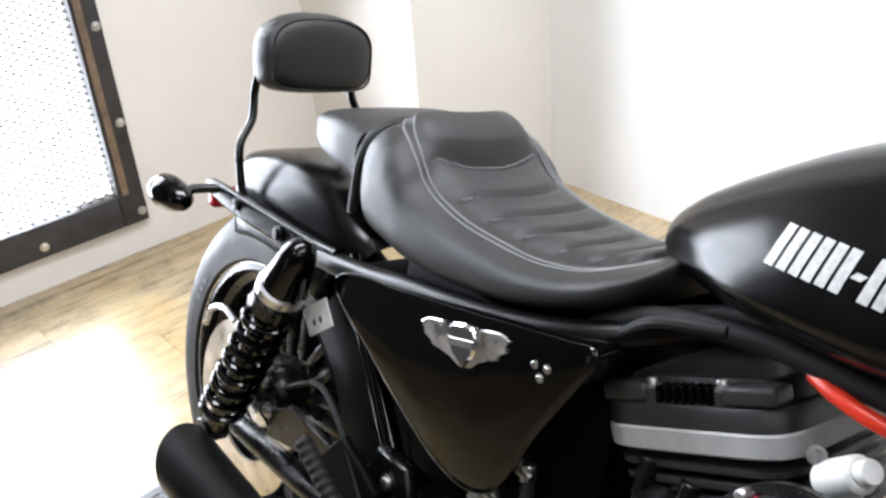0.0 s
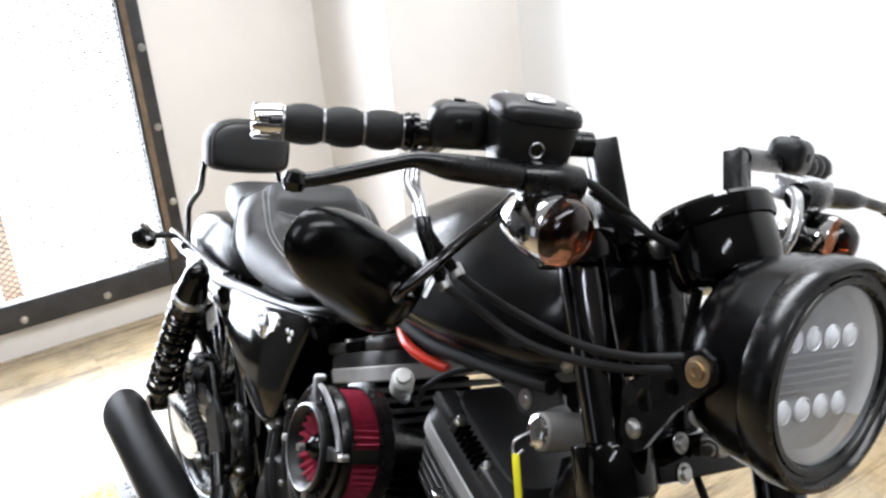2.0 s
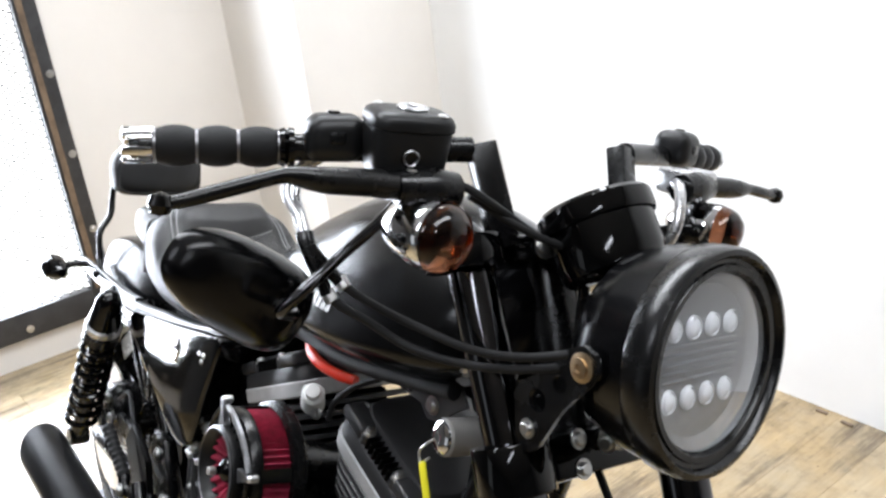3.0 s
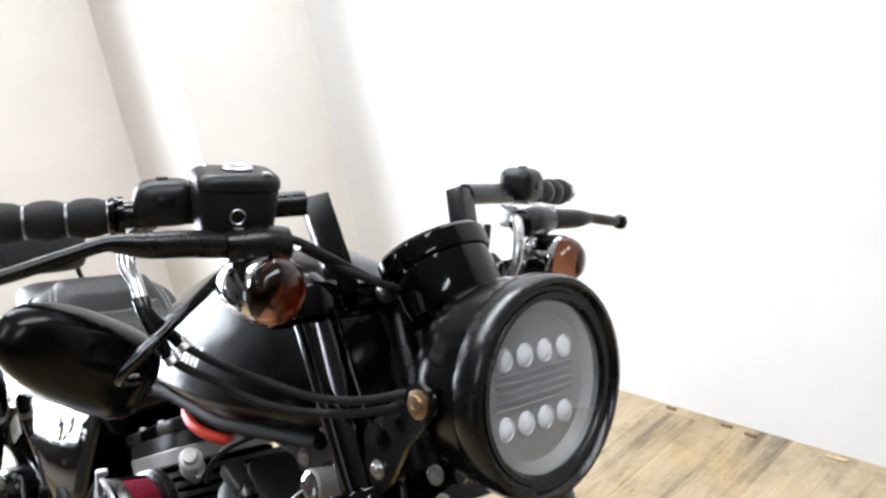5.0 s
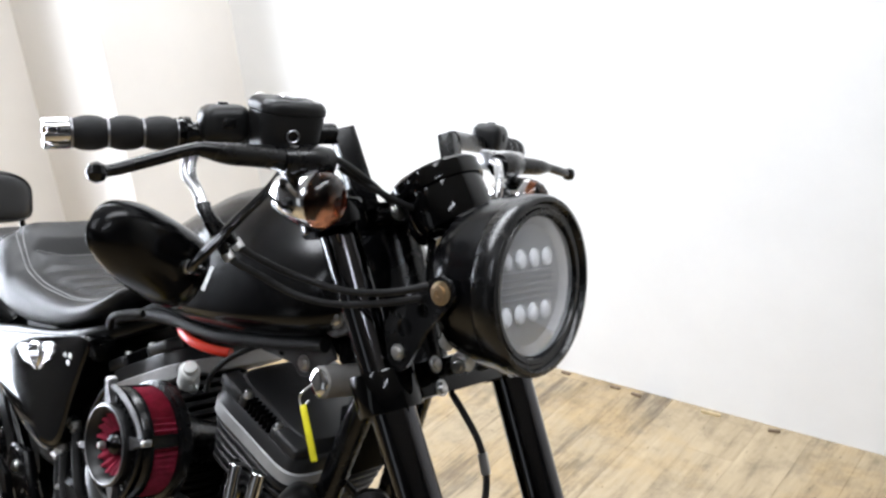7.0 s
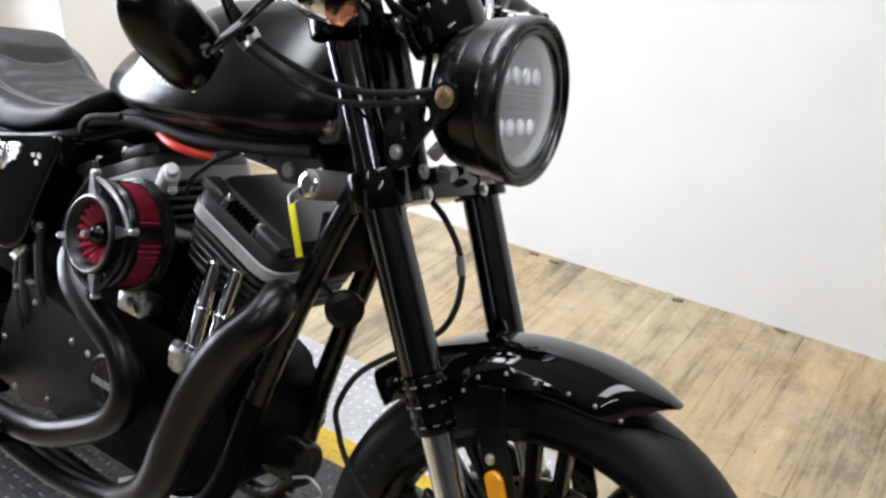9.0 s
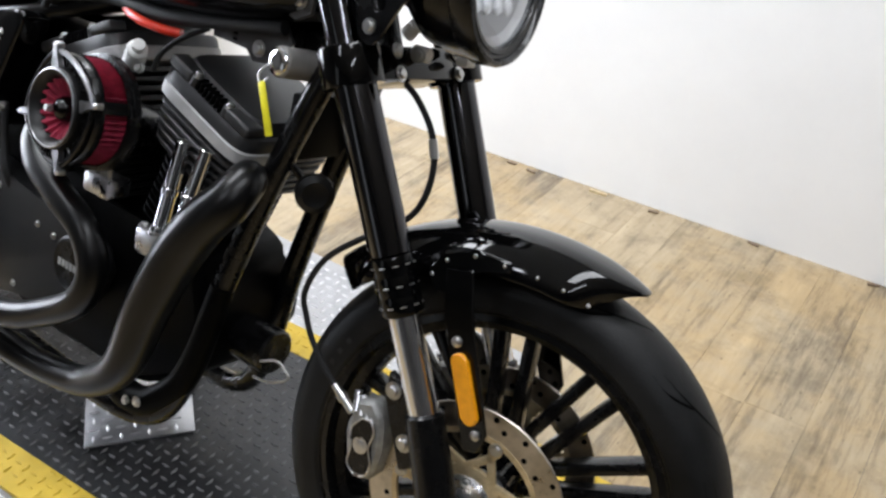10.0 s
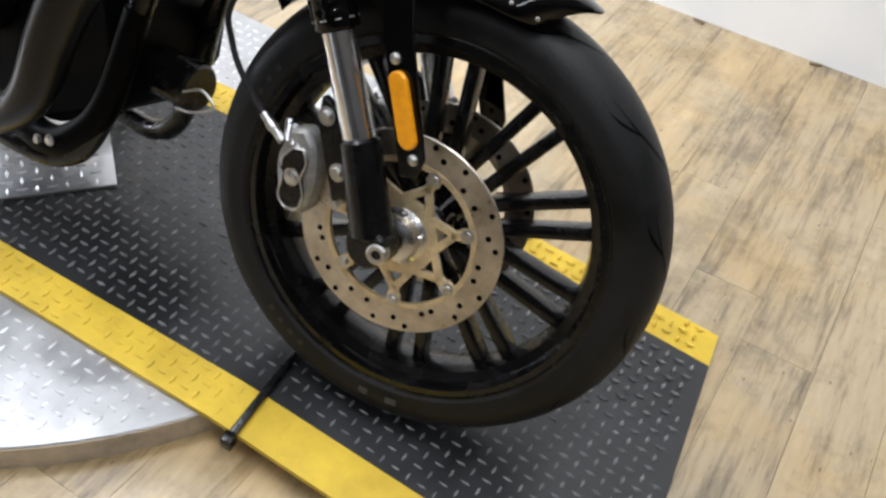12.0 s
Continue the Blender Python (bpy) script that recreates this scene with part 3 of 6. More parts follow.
def wheel(name, centre, tyre_r, tyre_w, rim_r, spokes, discs, label):
    hub = group(name, BIKE)
    tagged(hub, label)
    m = Matrix.Translation(centre) @ Matrix.Rotation(radians(90), 4, "X")
    hw, h = tyre_w / 2, tyre_r - rim_r
    rw_ = hw * 0.80
    prof = []
    for k in range(33):
        a = -math.pi * 0.5 + math.pi * k / 32
        prof.append((rim_r + 0.012 + (h - 0.012) * math.cos(a) ** 0.75 if abs(math.cos(a)) > 1e-6 else rim_r + 0.012, hw * math.sin(a) ** 1 if abs(math.sin(a)) < 0.98 else hw * math.copysign(0.97, math.sin(a))))
    prof = [(rim_r - 0.004, -hw * 0.78)] + prof + [(rim_r - 0.004, hw * 0.78)]
    part("tyre", lathe(prof, m, 96), RUBBER, hub, "black road tyre with worn tread")
    rw = hw * 0.80
    rim = [(rim_r + 0.006, -rw), (rim_r + 0.008, -rw - 0.005), (rim_r - 0.006, -rw - 0.007), (rim_r - 0.010, -rw + 0.002), (rim_r - 0.011, -rw + 0.012), (rim_r - 0.024, -rw + 0.018), (rim_r - 0.027, -rw + 0.030), (rim_r - 0.031, 0),
           (rim_r - 0.027, rw - 0.030), (rim_r - 0.024, rw - 0.018), (rim_r - 0.011, rw - 0.012), (rim_r - 0.010, rw - 0.002), (rim_r - 0.006, rw + 0.007), (rim_r + 0.008, rw + 0.005), (rim_r + 0.006, rw), (rim_r - 0.018, rw * 0.5), (rim_r - 0.02, -rw * 0.5)]
    part("rim", lathe(rim, m, 96, closed=True), BLACKMETAL, hub, "black cast rim")
    part("hub", lathe([(0.0, -0.06), (0.034, -0.06), (0.042, -0.05), (0.036, -0.02), (0.036, 0.02), (0.042, 0.05), (0.034, 0.06), (0.0, 0.06)], m, 32), BLACKMETAL, hub)
    part("hub_flange", lathe([(0.014, 0.060), (0.040, 0.060), (0.043, 0.066), (0.040, 0.076), (0.026, 0.082), (0.014, 0.082)], m, 32, True), ALU, hub, "grey cast hub flange")
    part("rim_lip", lathe([(rim_r + 0.0085, rw_ + 0.0055), (rim_r + 0.0095, rw_ + 0.0068), (rim_r + 0.006, rw_ + 0.0078), (rim_r + 0.004, rw_ + 0.0066)], m, 96, True), BLACKMETAL if discs else ALU, hub, "machined rim lip")
    for k in range(spokes):
        for off in (-1, 1):
            a = 2 * math.pi * k / spokes + (0.40 if discs else 0.19)
            ca, sa = math.cos(a), math.sin(a)
            o = Vector((-sa, 0, ca)) * off * 0.019
            d = Vector((ca, 0, sa))
            p0, p1 = centre + d * 0.036 + o * 0.8, centre + d * (rim_r - 0.022) + o * 1.25
            x = (p1 - p0).normalized()
            y = Vector((0, 1, 0))
            z = x.cross(y)
            mm = Matrix.Translation(p0) @ Matrix((x, y, z)).transposed().to_4x4()
            part("spoke", box(0, (p1 - p0).length, -0.017, 0.017, -0.0095, 0.0095, 0.005, mm), BLACKMETAL, hub)
    # shoulder grooves and plain sidewall marks
    def skin(a, phi, lift):
        c, s = math.cos(phi), math.sin(phi)
        r = rim_r + 0.012 + (h - 0.012) * max(c, 0.0) ** 0.75
        return m @ Vector((0, 0, 0)) + m.to_3x3() @ Vector(((r + lift * c) * math.cos(a), (r + lift * c) * math.sin(a), hw * s + lift * s))

    verts, faces = [], []
    for side in (-1, 1):
        for k in range(13):
            a0 = 2 * math.pi * (k + 0.25 * side) / 13
            for d0, d1, p0, p1 in ((0.0, 0.34, 0.10, 0.80), (0.16, 0.36, 0.62, 1.0)):
                base = len(verts)
                for q in range(13):
                    f = q / 12
                    bow = 0.16 * math.sin(math.pi * f)
                    w = 0.0032 * math.sin(math.pi * (0.08 + 0.84 * f)) ** 0.5 / rim_r
                    for e in (-1, 1):
                        verts.append(skin(a0 + d0 + (d1 - d0) * f + e * w, side * (p0 + (p1 - p0) * f + bow), 0.0004))
                for q in range(12):
                    i = base + 2 * q
                    faces.append((i, i + 1, i + 3, i + 2))
    gm = bpy.data.meshes.new("tread_groove")
    gm.from_pydata([tuple(v) for v in verts], [], faces)
    gm.materials.append(MATTE)
    gr = new("tread_groove", gm)
    gr.parent = hub
    tagged(gr, "dark shoulder grooves in the tread", kind="stuff")
    for a, wide in ((-1.62, 0.050), (-1.46, 0.062), (-2.28, 0.030), (-2.20, 0.030), (-2.12, 0.030), (-2.04, 0.030), (2.6, 0.03), (2.68, 0.03), (2.76, 0.03)):
        bm = bmesh.new()
        rows = []
        for q in range(7):
            row = []
            for r0 in (0.022, 0.030) if wide < 0.04 else (0.022, 0.034):
                phi = math.acos(max(0.0, (r0 - 0.012) / (h - 0.012)) ** (1 / 0.75))
                row.append(bm.verts.new(skin(a + wide * (q / 6 - 0.5), phi, 0.0008)))
            rows.append(row)
        for r0, r1 in zip(rows, rows[1:]):
            bm.faces.new((r0[0], r1[0], r1[1], r0[1]))
        part("sidewall_mark", bm, SIDEMARK if wide > 0.04 else FAINTMARK, hub, "plain worn grey mark")
    return hub


def brake_disc(hub, centre, y, r=0.150):
    """A floating disc: a drilled ring on a seven-armed carrier."""
    c = Vector((centre.x, y, centre.z))
    m = Matrix.Translation(c) @ Matrix.Rotation(radians(90), 4, "X")
    t = 0.0025
    inner = r * 0.745
    disc = part("brake_disc", lathe([(inner, -t), (r - 0.001, -t), (r, -t + 0.001), (r, t - 0.001), (r - 0.001, t), (inner, t)], m, 96, closed=True), STEEL, hub, "worn drilled steel brake disc")
    holes = []
    for k in range(35):
        a = 2 * math.pi * (k + 0.28 * (k % 2)) / 35
        rr = r * (0.80, 0.93, 0.865, 0.94, 0.81)[k % 5]
        p = c + Vector((rr * math.cos(a), 0, rr * math.sin(a)))
        holes.append(lathe([(0, -t - 0.0004), (0.0042, -t - 0.0004), (0.0042, t + 0.0004), (0, t + 0.0004)], Matrix.Translation(p) @ Matrix.Rotation(radians(90), 4, "X"), 10))
    for hole in holes:
        part("drill_hole", hole, MATTE, disc)
    bits = [lathe([(0.036, -0.004), (0.056, -0.004), (0.056, 0.004), (0.036, 0.004)], m, 48, closed=True), lathe([(r * 0.700, -0.0034), (r * 0.752, -0.0034), (r * 0.752, 0.0034), (r * 0.700, 0.0034)], m, 64, closed=True)]
    part("carrier_rim", bits.pop(), BRONZE, hub, "pale gold inner rim")
    part("carrier", bits.pop(), BRONZE, hub, "pale gold carrier")
    for k in range(7):
        a = 2 * math.pi * k / 7 + 0.385
        d = Vector((math.cos(a), 0, math.sin(a)))
        n = Vector((-d.z, 0, d.x))
        for p0, p1, w in ((c + d * r * 0.66, c + d * r * 0.54, 0.0072), (c + d * r * 0.555, c + d * 0.050 + n * 0.0210, 0.0058), (c + d * r * 0.555, c + d * 0.050 - n * 0.0210, 0.0058)):
            x = (p1 - p0).normalized()
            mm = Matrix.Translation(p0) @ Matrix((x, Vector((0, 1, 0)), x.cross(Vector((0, 1, 0))))).transposed().to_4x4()
            bits.append(box(-0.003, (p1 - p0).length + 0.004, -0.0035, 0.0035, -w, w, 0.0018, mm))
        e = c + d * r * 0.66
        x = d
        mm = Matrix.Translation(e) @ Matrix((x, Vector((0, 1, 0)), x.cross(Vector((0, 1, 0))))).transposed().to_4x4()
        bits.append(box(-0.008, r * 0.10, -0.0035, 0.0035, -0.0105, 0.0105, 0.003, mm))
        part("carrier_arm", merge(*bits), BRONZE, hub, "pale gold forked arm")
        bits = []
    for k in range(7):
        a = 2 * math.pi * k / 7 + 0.385
        d = Vector((math.cos(a), 0, math.sin(a)))
        part("disc_bolt", bolt_head(c + d * r * 0.675 + Vector((0, -0.003 if y < 0 else 0.003, 0)), (0, -1 if y < 0 else 1, 0), 0.0065, 0.005), BOLT, hub)
    return disc


front_wheel = wheel("front_wheel", AXLE_F + Vector((0.013, 0.022, 0)), 0.336, 0.122, 0.260, 10, True, "black spoked front wheel with twin brake discs")
brake_disc(front_wheel, AXLE_F, -0.068, 0.146)
brake_disc(front_wheel, AXLE_F, 0.085, 0.146)
front_wheel.matrix_local = FRONT @ Matrix.Translation(AXLE_F) @ Matrix.Rotation(radians(STEER_DEG), 4, "Z") @ Matrix.Translation(-AXLE_F)
rear_wheel = wheel("rear_wheel", AXLE_R, 0.3335, 0.150, 0.2286, 9, False, "black spoked rear wheel")
part("disc_hub", lathe([(0.014, 0), (0.040, 0), (0.041, 0.005), (0.034, 0.010), (0.030, 0.022), (0.022, 0.026), (0.014, 0.026)], frame_to(AXLE_F + Vector((0, -0.068, 0)), (0, -1, 0)), 36, True), ALU, front_wheel, "grey cast disc hub")
for k in range(5):
    hd = Vector((math.cos(1.2566 * k + 0.3), 0, math.sin(1.2566 * k + 0.3)))
    part("hub_bolt", bolt_head(AXLE_F + hd * 0.034 + Vector((0, -0.076, 0)), (0, -1, 0), 0.005, 0.006), BOLT, front_wheel)
part("axle", rod((1.505, -0.132, 0.325), (1.505, 0.132, 0.325), 0.0125), BLACKMETAL, front_wheel)
part("axle_nut", lathe([(0.006, 0), (0.0145, 0), (0.0145, 0.012), (0.012, 0.014), (0.007, 0.014), (0.006, 0.004)], frame_to((1.505, -0.132, 0.325), (0, -1, 0)), 16), BOLT, front_wheel)


# front fork
def leg_at(z, side):
    """A point of one fork leg's axis; the turned bars set the right leg ahead of the left."""
    return Vector((1.455 - 0.495 * (z - 0.45), -0.122 - 0.047 * (z - 0.45), z)) if side < 0 else fork_at(z, FORK_Y)


def fork_leg(side):
    leg = group("fork_leg", BIKE)
    leg.matrix_local = FRONT
    tagged(leg, "inverted fork leg with black tube and chrome slider")
    top, step, ring_top, ring_bot, low = leg_at(1.075, side), leg_at(0.85, side), leg_at(0.645, side), leg_at(0.575, side), leg_at(0.43, side)
    d = (top - low).normalized()
    part("outer_tube", merge(rod(ring_top, step, 0.0285, 0.0285, 32), rod(step, top, 0.0245, 0.0245, 32)), BLACKCHROME, leg, "gloss black fork tube")
    n = (ring_top - ring_bot).length
    part("dust_collar", lathe([(0, 0), (0.0275, 0), (0.0292, 0.003), (0.0292, n * 0.30), (0.0286, n * 0.33), (0.0292, n * 0.36), (0.0292, n * 0.64), (0.0286, n * 0.67), (0.0292, n * 0.70), (0.0292, n - 0.003), (0.0285, n), (0, n)], frame_to(ring_bot, d), 36), GLOSS, leg, "gloss black collar")
    for f in (0.16, 0.50, 0.84):
        for k in range(10):
            q = frame_to(ring_bot + d * n * f, d)
            e = Vector((math.cos(math.pi * k / 5), math.sin(math.pi * k / 5), 0))
            w = Vector((-e.y, e.x, 0))
            mk = q @ Matrix.Translation(e * 0.0291) @ Matrix((e, w, Vector((0, 0, 1)))).transposed().to_4x4()
            part("collar_mark", box(-0.0006, 0.0006, -0.0042, 0.0042, -0.0009, 0.0009, 0.0003, mk, 1), BOLT, leg, "pale ring mark")
    part("slider", rod(low, ring_bot, 0.0215, 0.0215, 28), SLIDER, leg, "chrome slider")
    y = -0.12 if side < 0 else FORK_Y
    part("lower_casting", merge(rod(Vector((1.502, y, 0.335)), leg_at(0.455, side), 0.029, 0.0265, 28, 0.004), rod((1.505, y + 0.022, 0.325), (1.505, y - 0.022, 0.325), 0.030, 0.030, 28, 0.004)), BLACKMETAL, leg, "black axle casting")
    part("top_cap", rod(top, top + d * 0.016, 0.021, 0.016, 24, 0.003), BLACKMETAL, leg)
    return leg


fork_leg(-1)
fork_leg(1)


def clamp(name, z, thick, front, label):
    """A fork clamp across both legs."""
    c = fork_at(z, 0)
    m = frame_to(c, FORK_D, (0, 1, 0))
    bits = [lathe([(0.0246, -thick / 2), (0.040, -thick / 2), (0.041, -thick / 2 + 0.003), (0.041, thick / 2 - 0.003), (0.040, thick / 2), (0.0246, thick / 2)], frame_to(leg_at(z, s), FORK_D), 32, True) for s in (-1, 1)]
    fwd = Vector((0.906, 0, 0.424))
    mm = Matrix.Translation(c) @ Matrix((fwd, Vector((0, 1, 0)), FORK_D)).transposed().to_4x4()
    bits.append(box(-0.045, 0.030, -0.11, 0.085, -thick / 2 + 0.002, thick / 2 - 0.002, 0.005, mm))
    ob = part(name, merge(*bits), GLOSS, BIKE, label)
    if front:
        ob.matrix_local = FRONT
    for s in (-1, 1):
        for dz in ((-0.3, 0.3) if front else (0,)):
            p = c + Vector((0, s * 0.074, 0)) + fwd * 0.031 + FORK_D * thick * dz
            part("pinch_bolt", bolt_head(p, fwd, 0.0072 if front else 0.009, 0.006), BOLT, ob)
    return ob


clamp("lower_fork_clamp", 0.865, 0.05, True, "gloss black lower fork clamp")
clamp("top_fork_clamp", 1.055, 0.03, False, "gloss black top fork clamp")
part("steering_neck", rod(fork_at(0.86, 0) + Vector((-0.05, 0, -0.02)), fork_at(1.05, 0) + Vector((-0.05, 0, -0.02)), 0.032, 0.032, 28, 0.004), BLACKMETAL, BIKE)


# headlight
HL_C, HL_A = Vector((1.366, -0.022, 1.004)), Vector((0.990, 0.075, 0.10)).normalized()
HL_M = frame_to(HL_C, HL_A) @ Matrix.Scale(0.97, 4)
headlight = group("headlight", BIKE)
tagged(headlight, "large round black headlight with clear LED lens")
part("bucket", lathe([(0, -0.112), (0.05, -0.110), (0.078, -0.100), (0.094, -0.082), (0.0995, -0.060), (0.0995, -0.055), (0.1030, -0.053), (0.1060, -0.025), (0.1065, -0.004), (0.100, -0.002), (0.098, -0.02), (0, -0.10)], HL_M, 72), DENIM, headlight, "black headlight shell")
part("bezel", lathe([(0.107, -0.02), (0.1095, -0.016), (0.1095, 0.007), (0.107, 0.012), (0.102, 0.013), (0.0995, 0.010), (0.098, 0.0065), (0.094, 0.006), (0.0925, 0.008), (0.087, 0.0075), (0.085, 0.004), (0.085, -0.01), (0.10, -0.02)], HL_M, 96, True), BLACKMETAL, headlight, "gloss black trim ring")
part("reflector", lathe([(0, -0.014), (0.05, -0.0138), (0.072, -0.011), (0.083, 0.0), (0.0845, -0.002), (0.074, -0.016), (0.05, -0.019), (0, -0.019)], HL_M, 72), REFLECT, headlight, "bright reflector bowl")
part("lens", lathe([(0, 0.016), (0.03, 0.0148), (0.055, 0.0115), (0.074, 0.0065), (0.0848, 0.0025), (0.0848, -0.0005), (0.074, 0.003), (0.055, 0.008), (0.03, 0.0113), (0, 0.0125)], HL_M, 64), LENSGLASS, headlight, "clear glass lens").visible_shadow = False
for k in range(5):
    part("reflector_rib", box(-0.056, 0.056, -0.016 + 0.008 * k - 0.0014, -0.016 + 0.008 * k + 0.0014, -0.015, -0.0110, 0.0008, HL_M), REFLECT, headlight)
for row, n in ((0.032, 4), (-0.034, 4)):
    for k in range(n):
        u = (k - 1.5) * 0.029
        part("projector", lathe([(0, 0.0022), (0.005, 0.0018), (0.0088, 0.0004), (0.0092, -0.0012), (0.0104, -0.0012), (0.0110, 0.0006), (0.0122, -0.0004), (0.0125, -0.004), (0, -0.004)], HL_M @ Matrix.Translation((u, row, -0.0112)) @ Matrix.Diagonal((0.86, 0.95, 1, 1)), 24), LEDLENS, headlight, "round LED projector")



def hl_bracket(side):
    """A drilled triangular plate from the lower clamp to the headlight ear."""
    y = -0.134 if side < 0 else 0.092
    pts = [(1.318, 1.016), (1.333, 1.012), (1.340, 0.998), (1.333, 0.984), (1.305, 0.950), (1.282, 0.905), (1.272, 0.895), (1.258, 0.894), (1.249, 0.905), (1.240, 0.943), (1.246, 0.956), (1.272, 0.974), (1.303, 1.008)]
    ob = part("headlight_bracket", drilled_plate(pts, ((1.272, 0.947, 0.0115), (1.297, 0.972, 0.0085)), 0.005, side_plane(y)), BLACKMETAL, BIKE, "drilled black headlight bracket")
    part("ear_washer", lathe([(0, 0), (0.0135, 0), (0.0135, 0.002), (0.009, 0.003), (0.009, 0.006), (0.004, 0.0065), (0.003, 0.004), (0, 0.004)], frame_to((1.322, y + side * 0.003, 0.997), (0, side, 0)), 24), BRASS, ob, "brass washer and bolt")
    part("bracket_bolt", bolt_head((1.266, y + side * 0.003, 0.917), (0, side, 0), 0.0065, 0.006), BOLT, ob)
    part("ear", rod((1.322, y - side * 0.003, 0.997), (1.322, y - side * 0.045, 0.992), 0.012, 0.022), DENIM, ob)
    return ob


hl_bracket(-1)
hl_bracket(1)

# gauge
gauge = group("gauge", BIKE)
tagged(gauge, "round black instrument in a gloss cup")
GA = Vector((-0.58, -0.06, 0.81)).normalized()
GM = frame_to((1.243, -0.022, 1.047), GA)
part("cup", lathe([(0, 0), (0.040, 0.0), (0.052, 0.008), (0.055, 0.02), (0.055, 0.055), (0, 0.055)], GM, 56), GLOSS, gauge)
part("ring", lathe([(0.050, 0.056), (0.0585, 0.056), (0.0595, 0.060), (0.0595, 0.076), (0.056, 0.08), (0.050, 0.078)], GM, 56, True), GLOSS, gauge, "gloss black ring")
part("dial", lathe([(0, 0.07), (0.0505, 0.07), (0.0505, 0.068), (0, 0.068)], GM, 40), MATTE, gauge)
part("gauge_bracket", tube([(1.21, -0.02, 1.06), (1.235, -0.02, 1.03), (1.245, -0.02, 0.985), (1.235, -0.02, 0.94)], 0.011), BLACKMETAL, gauge)
for s in (-1, 1):
    part("gauge_strut", rod((1.225, -0.02 + s * 0.03, 1.04), (1.222, s * 0.02 - 0.02, 0.94), 0.006), BLACKMETAL, gauge)


# handlebar: risers with mitred corners, then straight out to the grips
BAR_Y = -0.03


def handlebar():
    bar = group("handlebar", BIKE)
    tagged(bar, "black mitred handlebar on tall risers")
    for s in (-1, 1):
        base, corner = Vector((1.175, BAR_Y + s * 0.085, 1.065)), Vector((1.135, BAR_Y + s * 0.098, 1.155))
        end = Vector((1.03, BAR_Y + s * 0.40, 1.135))
        up = (corner - base).normalized()
        way = (end - corner).normalized()
        m = Matrix.Translation(base) @ Matrix((up.cross(way).normalized(), up.cross(up.cross(way)).normalized() * -1, up)).transposed().to_4x4()
        post = box(-0.011, 0.011, -0.014, 0.014, 0.0, (corner - base).length + 0.006, 0.002, m)
        part("riser", post, BLACKMETAL, bar, "black square riser with a mitred corner")
        part("bar_tube", rod(corner + way * 0.010, end, 0.0127), BLACKMETAL, bar)
    return bar


handlebar()


def grip(side):
    g = group("grip", BIKE)
    tagged(g, "ribbed rubber grip with chrome slotted end")
    a, b = Vector((1.072, BAR_Y + side * 0.285, 1.143)), Vector((1.032, BAR_Y + side * 0.386, 1.136))
    d = b - a
    L = d.length
    m = frame_to(a, d)
    prof = [(0.013, 0), (0.0165, 0.002)]
    for k in range(3):
        h0, h1 = L * k / 3 + 0.003, L * (k + 1) / 3 - 0.003
        for q in range(7):
            f = q / 6
            prof.append((0.0158 + 0.0030 * math.sin(math.pi * f) ** 0.6 if 0 < f < 1 else 0.0158, h0 + (h1 - h0) * f))
        prof.append((0.0148, h1 + 0.003))
    prof += [(0.013, L)]
    part("rubber", lathe(prof, m, 32), GRIP, g, "black foam-ribbed rubber")
    for k in range(4):
        part("ring", lathe([(0.0145, -0.0012), (0.0163, -0.001), (0.0163, 0.001), (0.0145, 0.0012)], m @ Matrix.Translation((0, 0, L * k / 3)), 28, True), GUNMETAL, g, "thin dark metal ring")
    part("end_cap", rod(b, b + d.normalized() * 0.022, 0.0125, 0.011, 24), GLOSS, g)
    for k in range(6):
        t = 2 * math.pi * k / 6 + 0.3
        part("end_finger", box(-0.0046, 0.0046, 0.0105, 0.0165, 0.001, 0.028, 0.0022, frame_to(b, d) @ Matrix.Rotation(t, 4, "Z")), CHROME, g, "chrome finger")
    part("flange", lathe([(0.013, -0.014), (0.018, -0.014), (0.0185, -0.009), (0.0165, -0.007), (0.0185, -0.005), (0.0165, 0), (0.013, 0)], m, 28, True), GLOSS, g)
    return g


grip(-1)
grip(1)


def switch_pod(side):
    a, d = Vector((1.094, BAR_Y + side * 0.238, 1.157)), Vector((-0.33, side * 0.94, -0.06)).normalized()
    m = Matrix.Translation(a) @ Matrix((d, Vector((0.94 * -side, -0.33, 0)).normalized(), Vector((0, 0, 1)))).transposed().to_4x4()
    pod = group("switch_housing", BIKE)
    tagged(pod, "black handlebar switch housing")
    part("shell", box(-0.026, 0.030, -0.023, 0.023, -0.022, 0.022, 0.015, m, 5), SATIN, pod)
    part("button", box(-0.006, 0.010, 0.0222 * -side - 0.003, 0.0222 * -side + 0.003, -0.004, 0.008, 0.003, m), BLACKMETAL, pod)
    part("button", rod(m @ Vector((0.004, 0.0, 0.018)), m @ Vector((0.004, 0.0, 0.0245)), 0.006), BLACKMETAL, pod)
    return pod


switch_pod(-1)
switch_pod(1)


